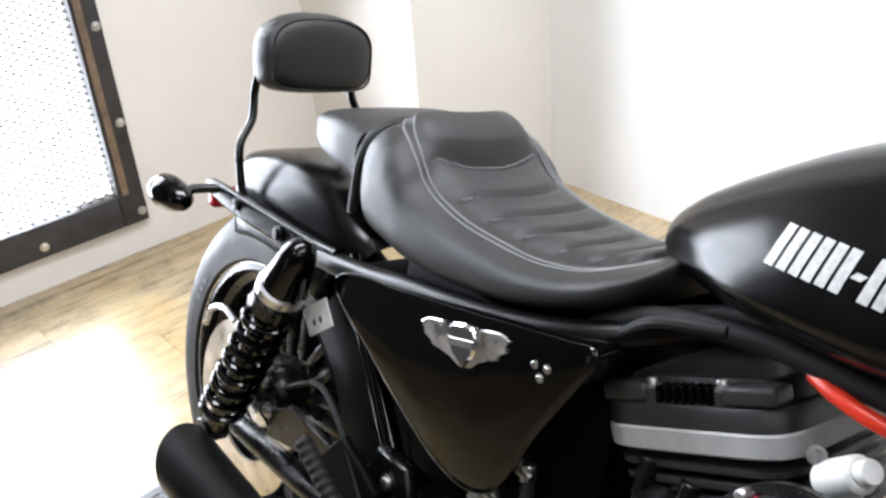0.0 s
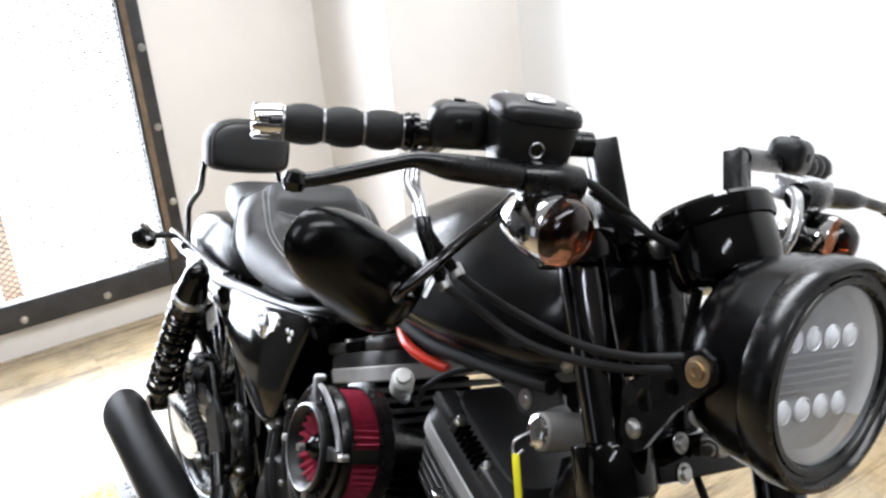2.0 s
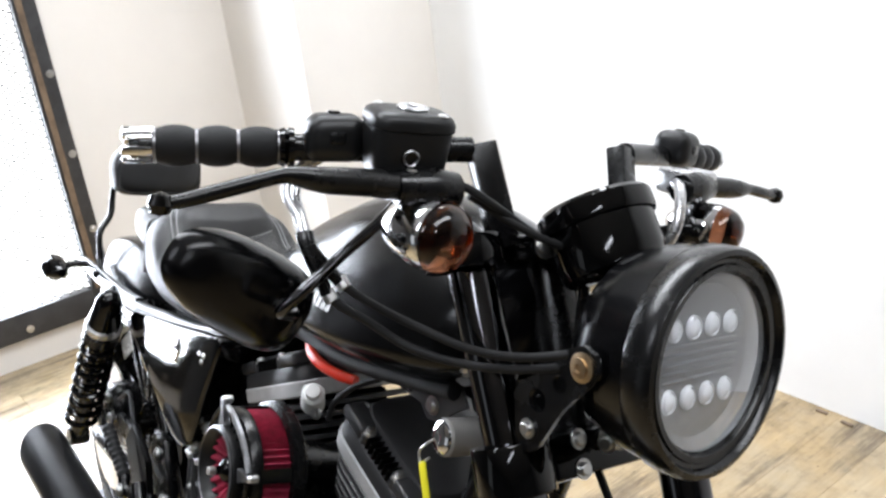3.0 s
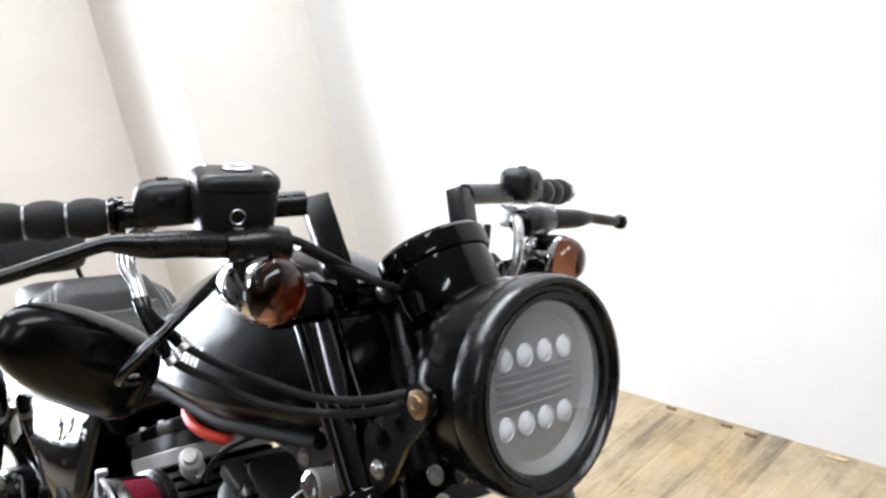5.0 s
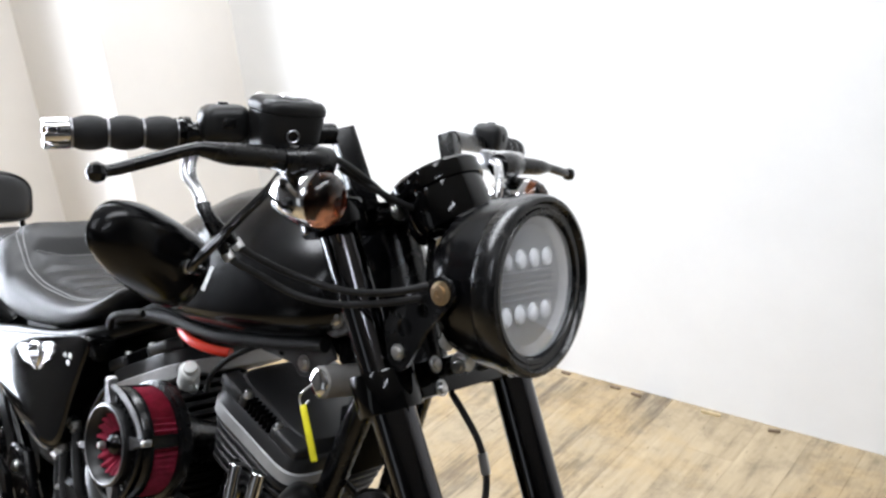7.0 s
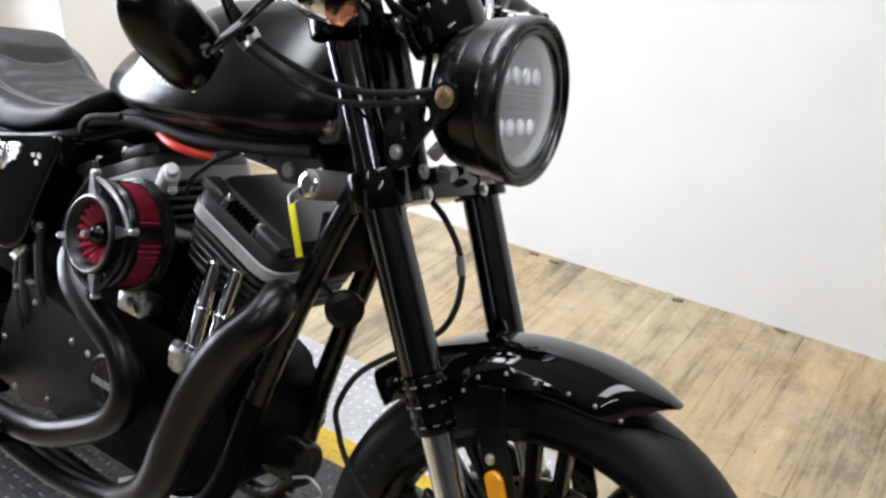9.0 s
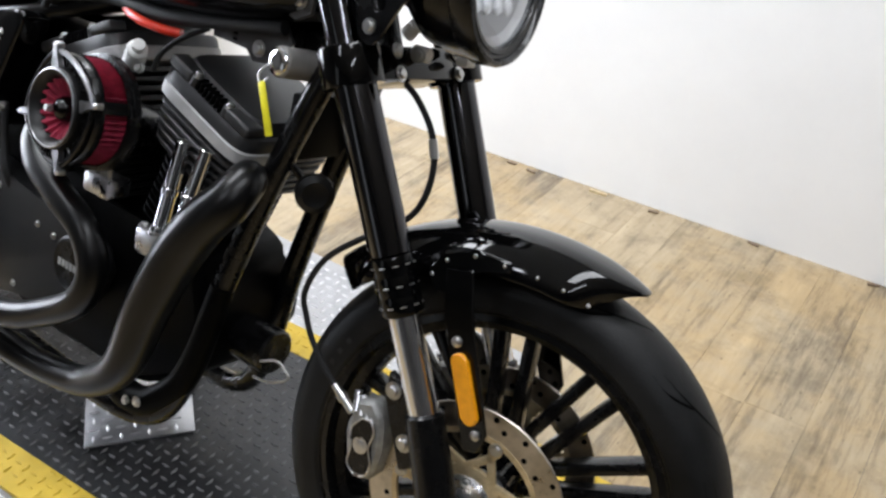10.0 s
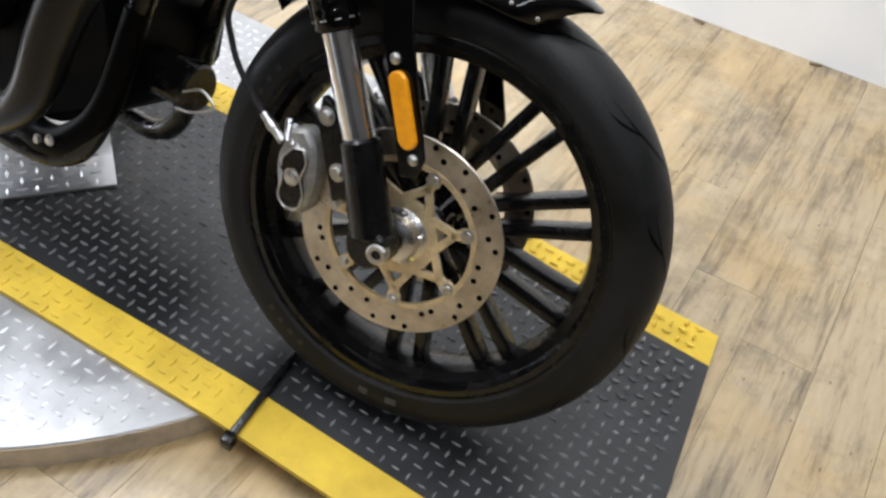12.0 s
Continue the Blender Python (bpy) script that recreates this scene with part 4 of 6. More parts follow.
def lever(side, tip, root, hump=1.0):
    """A ball-ended control lever and its perch."""
    lv = group("lever", BIKE)
    tagged(lv, "black ball-ended handlebar lever")
    root, tip = Vector(root), Vector(tip)
    bm = tube([root] + [root.lerp(tip, u) + Vector((0.006 * math.sin(math.pi * u), 0, lift * hump)) for u, lift in ((0.18, 0.007), (0.38, 0.012), (0.50, 0.017), (0.57, 0.018), (0.75, 0.010), (0.92, 0.002))] + [tip], [0.0135, 0.0125, 0.0115, 0.0085, 0.0066, 0.0068, 0.0062, 0.0055], 14)
    part("blade", bm, BLACKMETAL, lv)
    part("ball_end", lathe([(0, -0.0105), (0.0075, -0.0075), (0.0105, 0), (0.0075, 0.0075), (0, 0.0105)], Matrix.Translation(tip), 20), GLOSS, lv)
    part("perch", tube([Vector(root) + Vector((0.012, -side * 0.045, 0.0)), Vector(root) + Vector((0.008, -side * 0.02, 0)), Vector(root) + Vector((0.0, 0.012 * side, 0.0))], [0.016, 0.019, 0.0155], 16), BLACKMETAL, lv)
    part("pivot_bolt", bolt_head(Vector(root) + Vector((0.004, 0, 0.012)), (0, 0, 1), 0.006, 0.005), BOLT, lv)
    return lv


lever(-1, (1.150, -0.450, 1.108), (1.172, -0.235, 1.125))
lever(1, (1.166, 0.323, 1.112), (1.172, 0.165, 1.125), 0.25)

# brake reservoir
mc = group("brake_reservoir", BIKE)
tagged(mc, "black brake fluid reservoir with sight glass and screw cap")
MCM = Matrix.Translation((1.145, -0.224, 1.164)) @ Matrix.Rotation(radians(-14), 4, "Z") @ Matrix.Rotation(radians(6), 4, "Y")
part("body", loft_z([(-0.040, 0.020, 0.026, 4), (-0.036, 0.026, 0.032, 4), (-0.02, 0.0285, 0.0355, 4.2), (0.010, 0.0305, 0.0385, 4.2), (0.0125, 0.030, 0.038, 4.2)], MCM), SATIN, mc)
part("lid", loft_z([(0.0128, 0.0305, 0.0385, 4.2), (0.014, 0.0318, 0.0398, 4.2), (0.020, 0.0318, 0.0398, 4.2), (0.0245, 0.0300, 0.0380, 4), (0.0275, 0.0262, 0.0340, 3.6), (0.0285, 0.021, 0.029, 3.2)], MCM), SATIN, mc, "black lid")
part("cap_disc", lathe([(0.0065, 0.028), (0.0145, 0.028), (0.015, 0.0295), (0.0135, 0.031), (0.008, 0.031), (0.0072, 0.0298), (0.0065, 0.0298)], MCM @ Matrix.Translation((0, 0.002, 0.0008)), 32, True), ALU, mc, "silver cap ring")
part("sight_glass", lathe([(0, 0.0), (0.0055, 0.0005), (0.006, 0.0012), (0.0085, 0.0012), (0.009, 0), (0.009, -0.006), (0, -0.006)], MCM @ frame_to((0.0292, -0.004, -0.010), (1, 0, 0)), 24), BLACKMETAL, mc, "round sight glass")
part("sight_ring", lathe([(0.0058, 0.0), (0.0068, 0.0008), (0.0078, 0.0), (0.0068, -0.0008)], MCM @ frame_to((0.0307, -0.004, -0.010), (1, 0, 0)), 24, True), GUNMETAL, mc, "pale ring round the sight glass")
for sx in (-0.024, 0.024):
    part("lid_screw", bolt_head(MCM @ Vector((sx * 0.8, 0.024 if sx > 0 else -0.024, 0.0275)), MCM.to_3x3() @ Vector((0, 0, 1)), 0.004, 0.002), BOLT, mc)
# clutch perch block
part("clutch_perch", box(-0.02, 0.02, -0.03, 0.03, -0.014, 0.014, 0.005, Matrix.Translation((1.165, 0.15, 1.13)), 2), ALU, BIKE, "grey cast clutch lever perch")


def turn_signal(name, p, axis, r, stem_to, lens_mat, label):
    ts = group(name, BIKE)
    tagged(ts, label)
    m = frame_to(p, axis)
    part("shell", lathe([(0, -0.058), (r * 0.32, -0.056), (r * 0.62, -0.047), (r * 0.86, -0.030), (r * 0.97, -0.012), (r, 0.002), (r * 0.97, 0.006), (r * 0.9, 0.002), (r * 0.6, -0.020), (0, -0.024)], m, 36), CHROME if name == "front_turn_signal" else GLOSS, ts, "polished bullet shell")
    part("lens", lathe([(0, 0.003), (r * 0.88, 0.003), (r * 0.95, 0.0065), (r * 0.93, 0.013), (r * 0.80, 0.022), (r * 0.5, 0.030), (0, 0.033)], m, 36), lens_mat, ts, "smoked amber lens").visible_shadow = False
    part("bulb", lathe([(0, 0.0015), (r * 0.45, 0.0), (r * 0.62, -0.006), (r * 0.45, -0.012), (0, -0.016)], m, 20), BULB, ts, "orange bulb")
    part("stem", tube([p - Vector(axis).normalized() * 0.02, (Vector(p) + Vector(stem_to)) / 2 + Vector((0, 0, 0.002)), stem_to], 0.0075), BLACKMETAL, ts)
    return ts


turn_signal("front_turn_signal", Vector((1.196, -0.216, 1.086)), (0.95, 0.26, -0.02), 0.034, (1.165, -0.20, 1.125), AMBERGLASS, "chrome bullet turn signal with smoked amber lens")
turn_signal("front_turn_signal", Vector((1.198, 0.172, 1.081)), (0.93, 0.30, -0.02), 0.029, (1.165, 0.15, 1.125), AMBERGLASS, "chrome bullet turn signal with smoked amber lens")


def mirror(side):
    """An oval mirror slung under the bar."""
    mr = group("mirror", BIKE)
    tagged(mr, "black teardrop mirror hung under the handlebar")
    c = Vector((1.085, BAR_Y + side * 0.318, 1.013))
    ax = Vector((0.96, side * -0.10, -0.02)).normalized()
    u = Vector((-0.25, side * 0.87, 0.50)).normalized()
    v = ax.cross(u).normalized()
    u = v.cross(ax)
    m = Matrix.Translation(c) @ Matrix((u, v, ax)).transposed().to_4x4()
    bm = bmesh.new()
    rings = []
    for f, z in ((0.0, 0.026), (0.35, 0.0252), (0.60, 0.0225), (0.78, 0.018), (0.90, 0.011), (0.975, 0.002), (1.0, -0.006), (0.97, -0.010)):
        ring = []
        for k in range(40):
            t = 2 * math.pi * k / 40
            cx, sy = math.cos(t), math.sin(t)
            wide = 0.084 * math.copysign(abs(cx) ** 0.72, cx)
            tall = (0.045 - 0.009 * cx) * math.copysign(abs(sy) ** 0.72, sy)
            ring.append(bm.verts.new((wide * max(f, 0.02), tall * max(f, 0.02), z)))
        rings.append(ring)
    for a, b in zip(rings, rings[1:]):
        for k in range(40):
            bm.faces.new((a[k], a[(k + 1) % 40], b[(k + 1) % 40], b[k]))
    bm.faces.new(rings[0])
    bmesh.ops.transform(bm, matrix=m, verts=bm.verts)
    part("shell", bm, DENIM, mr, "satin black shell")
    bm = bmesh.new()
    bm.faces.new([bm.verts.new((0.081 * math.copysign(abs(math.cos(2 * math.pi * k / 40)) ** 0.72, math.cos(2 * math.pi * k / 40)), (0.043 - 0.009 * math.cos(2 * math.pi * k / 40)) * math.copysign(abs(math.sin(2 * math.pi * k / 40)) ** 0.72, math.sin(2 * math.pi * k / 40)), -0.0095)) for k in range(40)])
    bmesh.ops.transform(bm, matrix=m, verts=bm.verts)
    part("mirror_glass", bm, CHROME, mr, "mirror glass")
    j = m @ Vector((-0.032, -0.004, 0.0245))
    part("pivot", lathe([(0, 0), (0.008, 0), (0.008, 0.004), (0.004, 0.006), (0, 0.006)], frame_to(j, ax), 16), BOLT, mr)
    elbow = [Vector((1.143, side * 0.335, 1.008)), Vector((1.152, side * 0.315, 1.033)), Vector((1.140, side * 0.280, 1.054)), Vector((1.137, side * 0.235, 1.089)), Vector((1.145, side * 0.215, 1.12))]
    part("arm", tube([j + ax * 0.004, j + ax * 0.02] + elbow, [0.0062, 0.006, 0.006, 0.0058, 0.0055, 0.0055, 0.006]), BLACKCHROME, mr, "dark chrome bent arm")
    return mr


mirror(-1)

# fuel tank
from mathutils.bvhtree import BVHTree
tank_bm = loft_x([(0.552, 0.012, 0.876, 0.860, 2.2), (0.568, 0.042, 0.896, 0.850, 2.3), (0.600, 0.072, 0.925, 0.843, 2.4), (0.655, 0.103, 0.963, 0.838, 2.5), (0.72, 0.127, 1.001, 0.836, 2.6), (0.82, 0.145, 1.046, 0.838, 2.6),
                  (0.93, 0.150, 1.067, 0.848, 2.6), (1.02, 0.142, 1.068, 0.862, 2.5), (1.09, 0.120, 1.048, 0.880, 2.4), (1.132, 0.080, 1.012, 0.905, 2.2), (1.148, 0.02, 0.980, 0.935, 2.2)], 8, 56, 0.30)
for v in tank_bm.verts:
    # narrower across the top than at the lower edge
    v.co.y *= 1.04 - (0.42 + 0.28 * min(1, max(0, (0.84 - v.co.x) / 0.16))) * max(0.0, (v.co.z - 0.875) / 0.19) ** 1.3
tank_tree = BVHTree.FromBMesh(tank_bm)
tank = part("fuel_tank", tank_bm, DENIM, BIKE, "satin black teardrop fuel tank with silver side marking", sharp=60)


def tank_bar(x0, x1, z0, z1, slant, side):
    """A plain silver bar laid on the tank's side."""
    bm = bmesh.new()
    ring, back = [], []
    for x, z in ((x0, z0), ((x0 + x1) / 2, z0), (x1, z0), (x1 + slant / 2, (z0 + z1) / 2), (x1 + slant, z1), ((x0 + x1) / 2 + slant, z1), (x0 + slant, z1), (x0 + slant / 2, (z0 + z1) / 2)):
        hit = tank_tree.ray_cast(Vector((x, side * 0.4, z)), Vector((0, -side, 0)))[0]
        y = hit.y if hit else side * 0.1
        ring.append(bm.verts.new((x, y + side * 0.0006, z)))
        back.append(bm.verts.new((x, y - side * 0.002, z)))
    bm.faces.new(ring)
    bm.faces.new(back[::-1])
    for k in range(8):
        bm.faces.new((ring[k], ring[(k + 1) % 8], back[(k + 1) % 8], back[k]))
    return bm


for side in (-1, 1):
    for k in range(15):
        x0 = 0.716 + 0.0124 * k
        lo, hi = 0.906 + 0.0006 * k, 0.940 + 0.0006 * k
        if k == 6:
            lo, hi = lo + 0.014, hi - 0.015
        part("marking_bar", tank_bar(x0, x0 + 0.0092, lo, hi, 0.004, side), LETTER, tank, smooth=False)
part("fuel_cap", lathe([(0, 0), (0.030, 0), (0.031, 0.004), (0.029, 0.010), (0.022, 0.013), (0, 0.014)], frame_to((0.90, 0.0, 1.053), (-0.2, 0, 1)), 36), CHROME, tank, "chrome fuel cap")

# seat and backrest
seat = group("seat", BIKE)
tagged(seat, "black vinyl two-up seat with stitched panels")
seat_bm = loft_x([(0.148, 0.05, 0.852, 0.80, 2.6), (0.156, 0.108, 0.874, 0.765, 3.0), (0.185, 0.134, 0.888, 0.735, 3.2), (0.22, 0.141, 0.885, 0.728, 3.2), (0.25, 0.143, 0.866, 0.726, 3.2), (0.28, 0.144, 0.838, 0.726, 3.2), (0.34, 0.144, 0.820, 0.730, 3.2), (0.40, 0.143, 0.814, 0.738, 3.1),
                  (0.46, 0.141, 0.812, 0.750, 3.0), (0.52, 0.136, 0.822, 0.770, 2.9), (0.575, 0.128, 0.846, 0.795, 2.7), (0.61, 0.106, 0.868, 0.824, 2.5), (0.626, 0.05, 0.872, 0.846, 2.3)], 18, 120)
PADS = (0.200, 0.272, 0.330, 0.380, 0.428, 0.474, 0.520, 0.560)
for v in seat_bm.verts:
    x, y = v.co.x + 2.2 * v.co.y ** 2, v.co.y
    half = 0.090 - 0.12 * max(0, v.co.x - 0.36)
    if v.co.z > 0.79 and abs(y) < half and PADS[0] < x < PADS[-1]:
        for a, b in zip(PADS, PADS[1:]):
            if a <= x < b:
                f, g = (x - a) / (b - a), 1 - (abs(y) / half) ** 6
                v.co.z += (0.017 if a < 0.25 else 0.011) * min(1, 1.6 * math.sin(math.pi * f)) ** 0.6 * max(0, g) ** 0.5
seat_tree = BVHTree.FromBMesh(seat_bm)
part("cushion", seat_bm, VINYL, seat, "black grained vinyl", sharp=60)


def seat_seam(points, r=0.0022):
    """A raised welt over the cushion through points given in plan."""
    pts = []
    for p in spline([(x, y, 0) for x, y in points], 6):
        hit = seat_tree.ray_cast(Vector((p.x, p.y, 1.2)), Vector((0, 0, -1)))[0]
        if hit:
            pts.append(hit)
    return tube(pts, r, 8, 1)


for inset in (0.0, 0.008):
    rim = [(0.585, 0.070), (0.52, 0.102), (0.42, 0.112), (0.32, 0.113), (0.225, 0.104), (0.185, 0.076), (0.172, 0.0)]
    half_rim = [(x + (inset if x < 0.3 else 0.0), y - (inset if y else 0.0)) for x, y in rim]
    part("seam", seat_seam([(x, -y) for x, y in half_rim] + half_rim[-2::-1], 0.0015), THREAD, seat, "grey stitched seam")
for x in PADS[1:-1]:
    w = 0.084 - 0.12 * max(0, x - 0.36)
    part("pleat", seat_seam([(x - 2.2 * y * y, y) for y in [w * k / 6 for k in range(-6, 7)]], 0.0011), THREAD, seat, "sewn pleat line")
part("pillion", loft_x([(0.000, 0.070, 0.846, 0.822, 3.5), (0.008, 0.092, 0.856, 0.812, 4), (0.05, 0.112, 0.868, 0.800, 4), (0.10, 0.122, 0.874, 0.792, 4), (0.146, 0.122, 0.870, 0.786, 4)], 8, 48), VINYL, seat, "black vinyl pillion pad", sharp=60)
strap = []
for k in range(25):
    t = math.pi * k / 24
    strap.append((0.152, 0.121 * math.copysign(abs(math.cos(t)) ** 0.5, math.cos(t)), 0.765 + 0.112 * math.sin(t) ** 0.5 if 0 < k < 24 else 0.757))
part("strap", tube(strap, 0.0065, 8, 2), VINYL, seat, "black grab strap")

backrest = group("backrest", BIKE)
tagged(backrest, "small padded black backrest on steel uprights")
pb_ = loft_x([(-0.034, 0.070, 0.038, -0.038, 2.6), (-0.029, 0.089, 0.053, -0.052, 2.6), (-0.01, 0.098, 0.061, -0.059, 2.5), (0.012, 0.096, 0.060, -0.057, 2.5), (0.027, 0.086, 0.052, -0.050, 2.4), (0.034, 0.06, 0.038, -0.038, 2.4), (0.036, 0.01, 0.005, -0.005, 2)], 5, 48)
for v in pb_.verts:
    if v.co.z < 0:
        cy, cz = abs(v.co.y) / 0.104, abs(v.co.z) / 0.062
        n_ = math.hypot(cy, cz) or 1.0
        f_ = ((cy / n_) ** 2.8 + (cz / n_) ** 2.8) ** (1 / 2.8) / ((cy / n_) ** 6 + (cz / n_) ** 6) ** (1 / 6)
        v.co.y, v.co.z = v.co.y * min(f_, 1.12), v.co.z * min(f_, 1.12)
BACK_M = Matrix.Translation((-0.152, -0.004, 0.902)) @ Matrix.Rotation(radians(-8), 4, "Y")
ring_ = []
for k in range(49):
    c_, s_ = math.cos(2 * math.pi * k / 48), math.sin(2 * math.pi * k / 48)
    q_ = 2.8 if s_ > 0 else 5.5
    ring_.append(BACK_M @ Vector((0.0255, 0.0885 * math.copysign(abs(c_) ** (2 / q_), c_), 0.0530 * math.copysign(abs(s_) ** (2 / q_), s_))))
part("piping", tube(ring_, 0.0022, 8, 1), VINYL, backrest, "sewn piping")
bmesh.ops.transform(pb_, matrix=BACK_M, verts=pb_.verts)
part("pad", pb_, VINYL, backrest, "black vinyl pad", sharp=60)
for s in (-1, 1):
    part("upright", tube([(-0.16, s * 0.085 - 0.006, 0.88), (-0.165, s * 0.088 - 0.006, 0.84), (-0.155, s * 0.10, 0.80), (-0.14, s * 0.125, 0.765), (-0.125, s * 0.128, 0.72), (-0.11, s * 0.128, 0.69)], 0.0065), GLOSS, backrest, "gloss black upright")


# rear fender: an arched sheet with rolled edges
def arched_sheet(c, r, half, a0, a1, drop, n=40, thick=0.0035, flare=0.0, power=2.6, point=0.0):
    """A fender round c in the x-z plane, from angle a0 to a1."""
    bm = bmesh.new()
    outer, inner = [], []
    prof = []
    for k in range(17):
        t = -1 + 2 * k / 16
        prof.append((half * math.copysign(abs(t) ** 0.8, t), -drop * abs(t) ** power))
    for i in range(n + 1):
        f = i / n
        a = radians(a0 + (a1 - a0) * f)
        d = Vector((math.cos(a), 0, math.sin(a)))
        sc = 1 - flare * max(0, (0.18 - min(f, 1 - f)) / 0.18) ** 2
        back = lambda y: d + Vector((-math.sin(a), 0, math.cos(a))) * point * (1 - f) ** 5 * (y / half) ** 2
        outer.append([bm.verts.new(Vector(c) + back(y) * (r + q) + Vector((0, y * sc, 0))) for y, q in prof])
        inner.append([bm.verts.new(Vector(c) + back(y) * (r + q - thick) + Vector((0, y * sc * 0.985, 0))) for y, q in prof])
    for g, w in ((outer, 1), (inner, -1)):
        for i in range(n):
            for k in range(16):
                q = (g[i][k], g[i][k + 1], g[i + 1][k + 1], g[i + 1][k])
                bm.faces.new(q if w > 0 else q[::-1])
    for i in range(n):
        for k in (0, 16):
            bm.faces.new((outer[i][k], outer[i + 1][k], inner[i + 1][k], inner[i][k]))
    for i in (0, n):
        for k in range(16):
            bm.faces.new((outer[i][k], outer[i][k + 1], inner[i][k + 1], inner[i][k]))
    return bm


rear_fender = part("rear_fender", arched_sheet((-0.05, 0, 0.34), 0.425, 0.122, 60, 112, 0.125, flare=0.10, power=6.0), DENIM, BIKE, "satin black rear fender", sharp=60)
for s in (-1, 1):
    strut = part("fender_strut", loft_x([(-0.20, 0.004, 0.688, 0.684, 4, s * 0.140), (-0.19, 0.006, 0.698, 0.676, 4, s * 0.140), (-0.12, 0.007, 0.700, 0.666, 4, s * 0.138), (0.0, 0.007, 0.699, 0.664, 4, s * 0.135), (0.09, 0.008, 0.700, 0.664, 4, s * 0.132), (0.15, 0.010, 0.706, 0.674, 4, s * 0.130)], 6, 28), DENIM, BIKE, "satin black fender strut", sharp=50)
    for x, z in ((-0.10, 0.684), (0.02, 0.682)):
        part("strut_bolt", bolt_head((x, s * 0.1435, z), (0, s, 0), 0.008, 0.007), BLACKMETAL, strut)
turn_signal("rear_turn_signal", Vector((-0.205, -0.205, 0.676)), (-0.97, -0.1, 0.0), 0.027, (-0.16, -0.138, 0.690), AMBERGLASS, "black bullet turn signal on a short stalk")
turn_signal("rear_turn_signal", Vector((-0.205, 0.205, 0.676)), (-0.97, 0.1, 0.0), 0.027, (-0.16, 0.138, 0.690), AMBERGLASS, "black bullet turn signal on a short stalk")
part("tail_light", box(-0.405, -0.38, -0.035, 0.035, 0.575, 0.61, 0.008), REDLENS, BIKE, "small tail light")


def shock(side):
    sh = group("rear_shock", BIKE)
    tagged(sh, "rear shock absorber with black coil spring")
    y = side * 0.185
    top, bot = Vector((0.135, y, 0.69)), Vector((-0.045, y, 0.345))
    d = (bot - top).normalized()
    part("top_eye", lathe([(0, -0.034), (0.010, -0.032), (0.019, -0.024), (0.0245, -0.010), (0.0265, 0.010), (0.030, 0.030), (0.0315, 0.048), (0, 0.048)], frame_to(top, d), 32), GLOSS, sh, "gloss black cap")
    part("preload_ring", rod(top + d * 0.046, top + d * 0.064, 0.035, 0.035, 28, 0.003), ALU, sh, "silver preload ring")
    part("reservoir", rod(top + d * 0.066, top + d * 0.095, 0.034, 0.034, 28, 0.004), BLACKMETAL, sh)
    L = (bot - top).length
    part("damper", rod(top + d * 0.08, bot, 0.02, 0.016), BLACKMETAL, sh)
    m = frame_to(top + d * 0.09, d)
    turns, r, h = 8.5, 0.030, L - 0.135
    pts = [m @ Vector((r * math.cos(2 * math.pi * turns * k / 136), r * math.sin(2 * math.pi * turns * k / 136), h * k / 136)) for k in range(137)]
    part("spring", tube(pts, 0.0062, 10, 1), GLOSS, sh, "gloss black coil spring")
    part("bottom_eye", rod(bot + Vector((0, 0.02, 0)), bot - Vector((0, 0.02, 0)), 0.02), BLACKMETAL, sh)
    return sh


shock(-1)
shock(1)


def side_cover(side):
    pts = [(0.185, 0.685), (0.21, 0.700), (0.30, 0.718), (0.45, 0.748), (0.56, 0.772), (0.597, 0.778), (0.604, 0.760), (0.582, 0.715), (0.552, 0.655), (0.530, 0.600), (0.507, 0.564), (0.470, 0.546), (0.425, 0.549), (0.36, 0.573), (0.28, 0.614), (0.22, 0.646), (0.19, 0.668)]
    cx, cz = 0.42, 0.675
    bm = bmesh.new()
    path = [p for p in spline([(x, 0, z) for x, z in pts + pts[:1]], 4)][:-1]
    rings = []
    for f, dy in ((0.96, 0.0), (1.0, 0.046), (0.997, 0.0495), (0.985, 0.0515), (0.92, 0.0525), (0.6, 0.0535), (0.25, 0.054)):
        rings.append([bm.verts.new((cx + (p.x - cx) * f, side * (0.108 + dy), cz + (p.z - cz) * f)) for p in path])
    n = len(path)
    for a, b in zip(rings, rings[1:]):
        for k in range(n):
            bm.faces.new((a[k], a[(k + 1) % n], b[(k + 1) % n], b[k]))
    bm.faces.new(rings[0])
    bm.faces.new(rings[-1])
    cover = part("side_cover", bm, GLOSS, BIKE, "gloss black side cover", sharp=50)
    return cover


cover_r = side_cover(-1)
side_cover(1)
# emblem: a plain winged shield shape
EMBLEM = Matrix.Translation((0.437, -0.1628, 0.708)) @ Matrix.Rotation(radians(90), 4, "X") @ Matrix.Rotation(radians(15), 4, "Z")
wing = [(0.014, 0.016), (0.034, 0.022), (0.056, 0.022), (0.072, 0.016), (0.062, 0.009), (0.066, 0.003), (0.052, -0.002), (0.052, -0.008), (0.036, -0.011), (0.022, -0.014)]
part("emblem", prism(wing + [(0.010, -0.024), (-0.010, -0.024)] + [(-x, y) for x, y in wing[::-1]], 0.004, EMBLEM, 0.0012), ALU, cover_r, "bright winged emblem")
part("emblem_shield", prism([(-0.019, 0.021), (-0.008, 0.024), (0.008, 0.024), (0.019, 0.021), (0.023, 0.006), (0.017, -0.010), (0.0, -0.026), (-0.017, -0.010), (-0.023, 0.006)], 0.008, EMBLEM @ Matrix.Translation((0, 0, 0.0012)), 0.003), CHROME, cover_r, "chrome shield of the emblem")
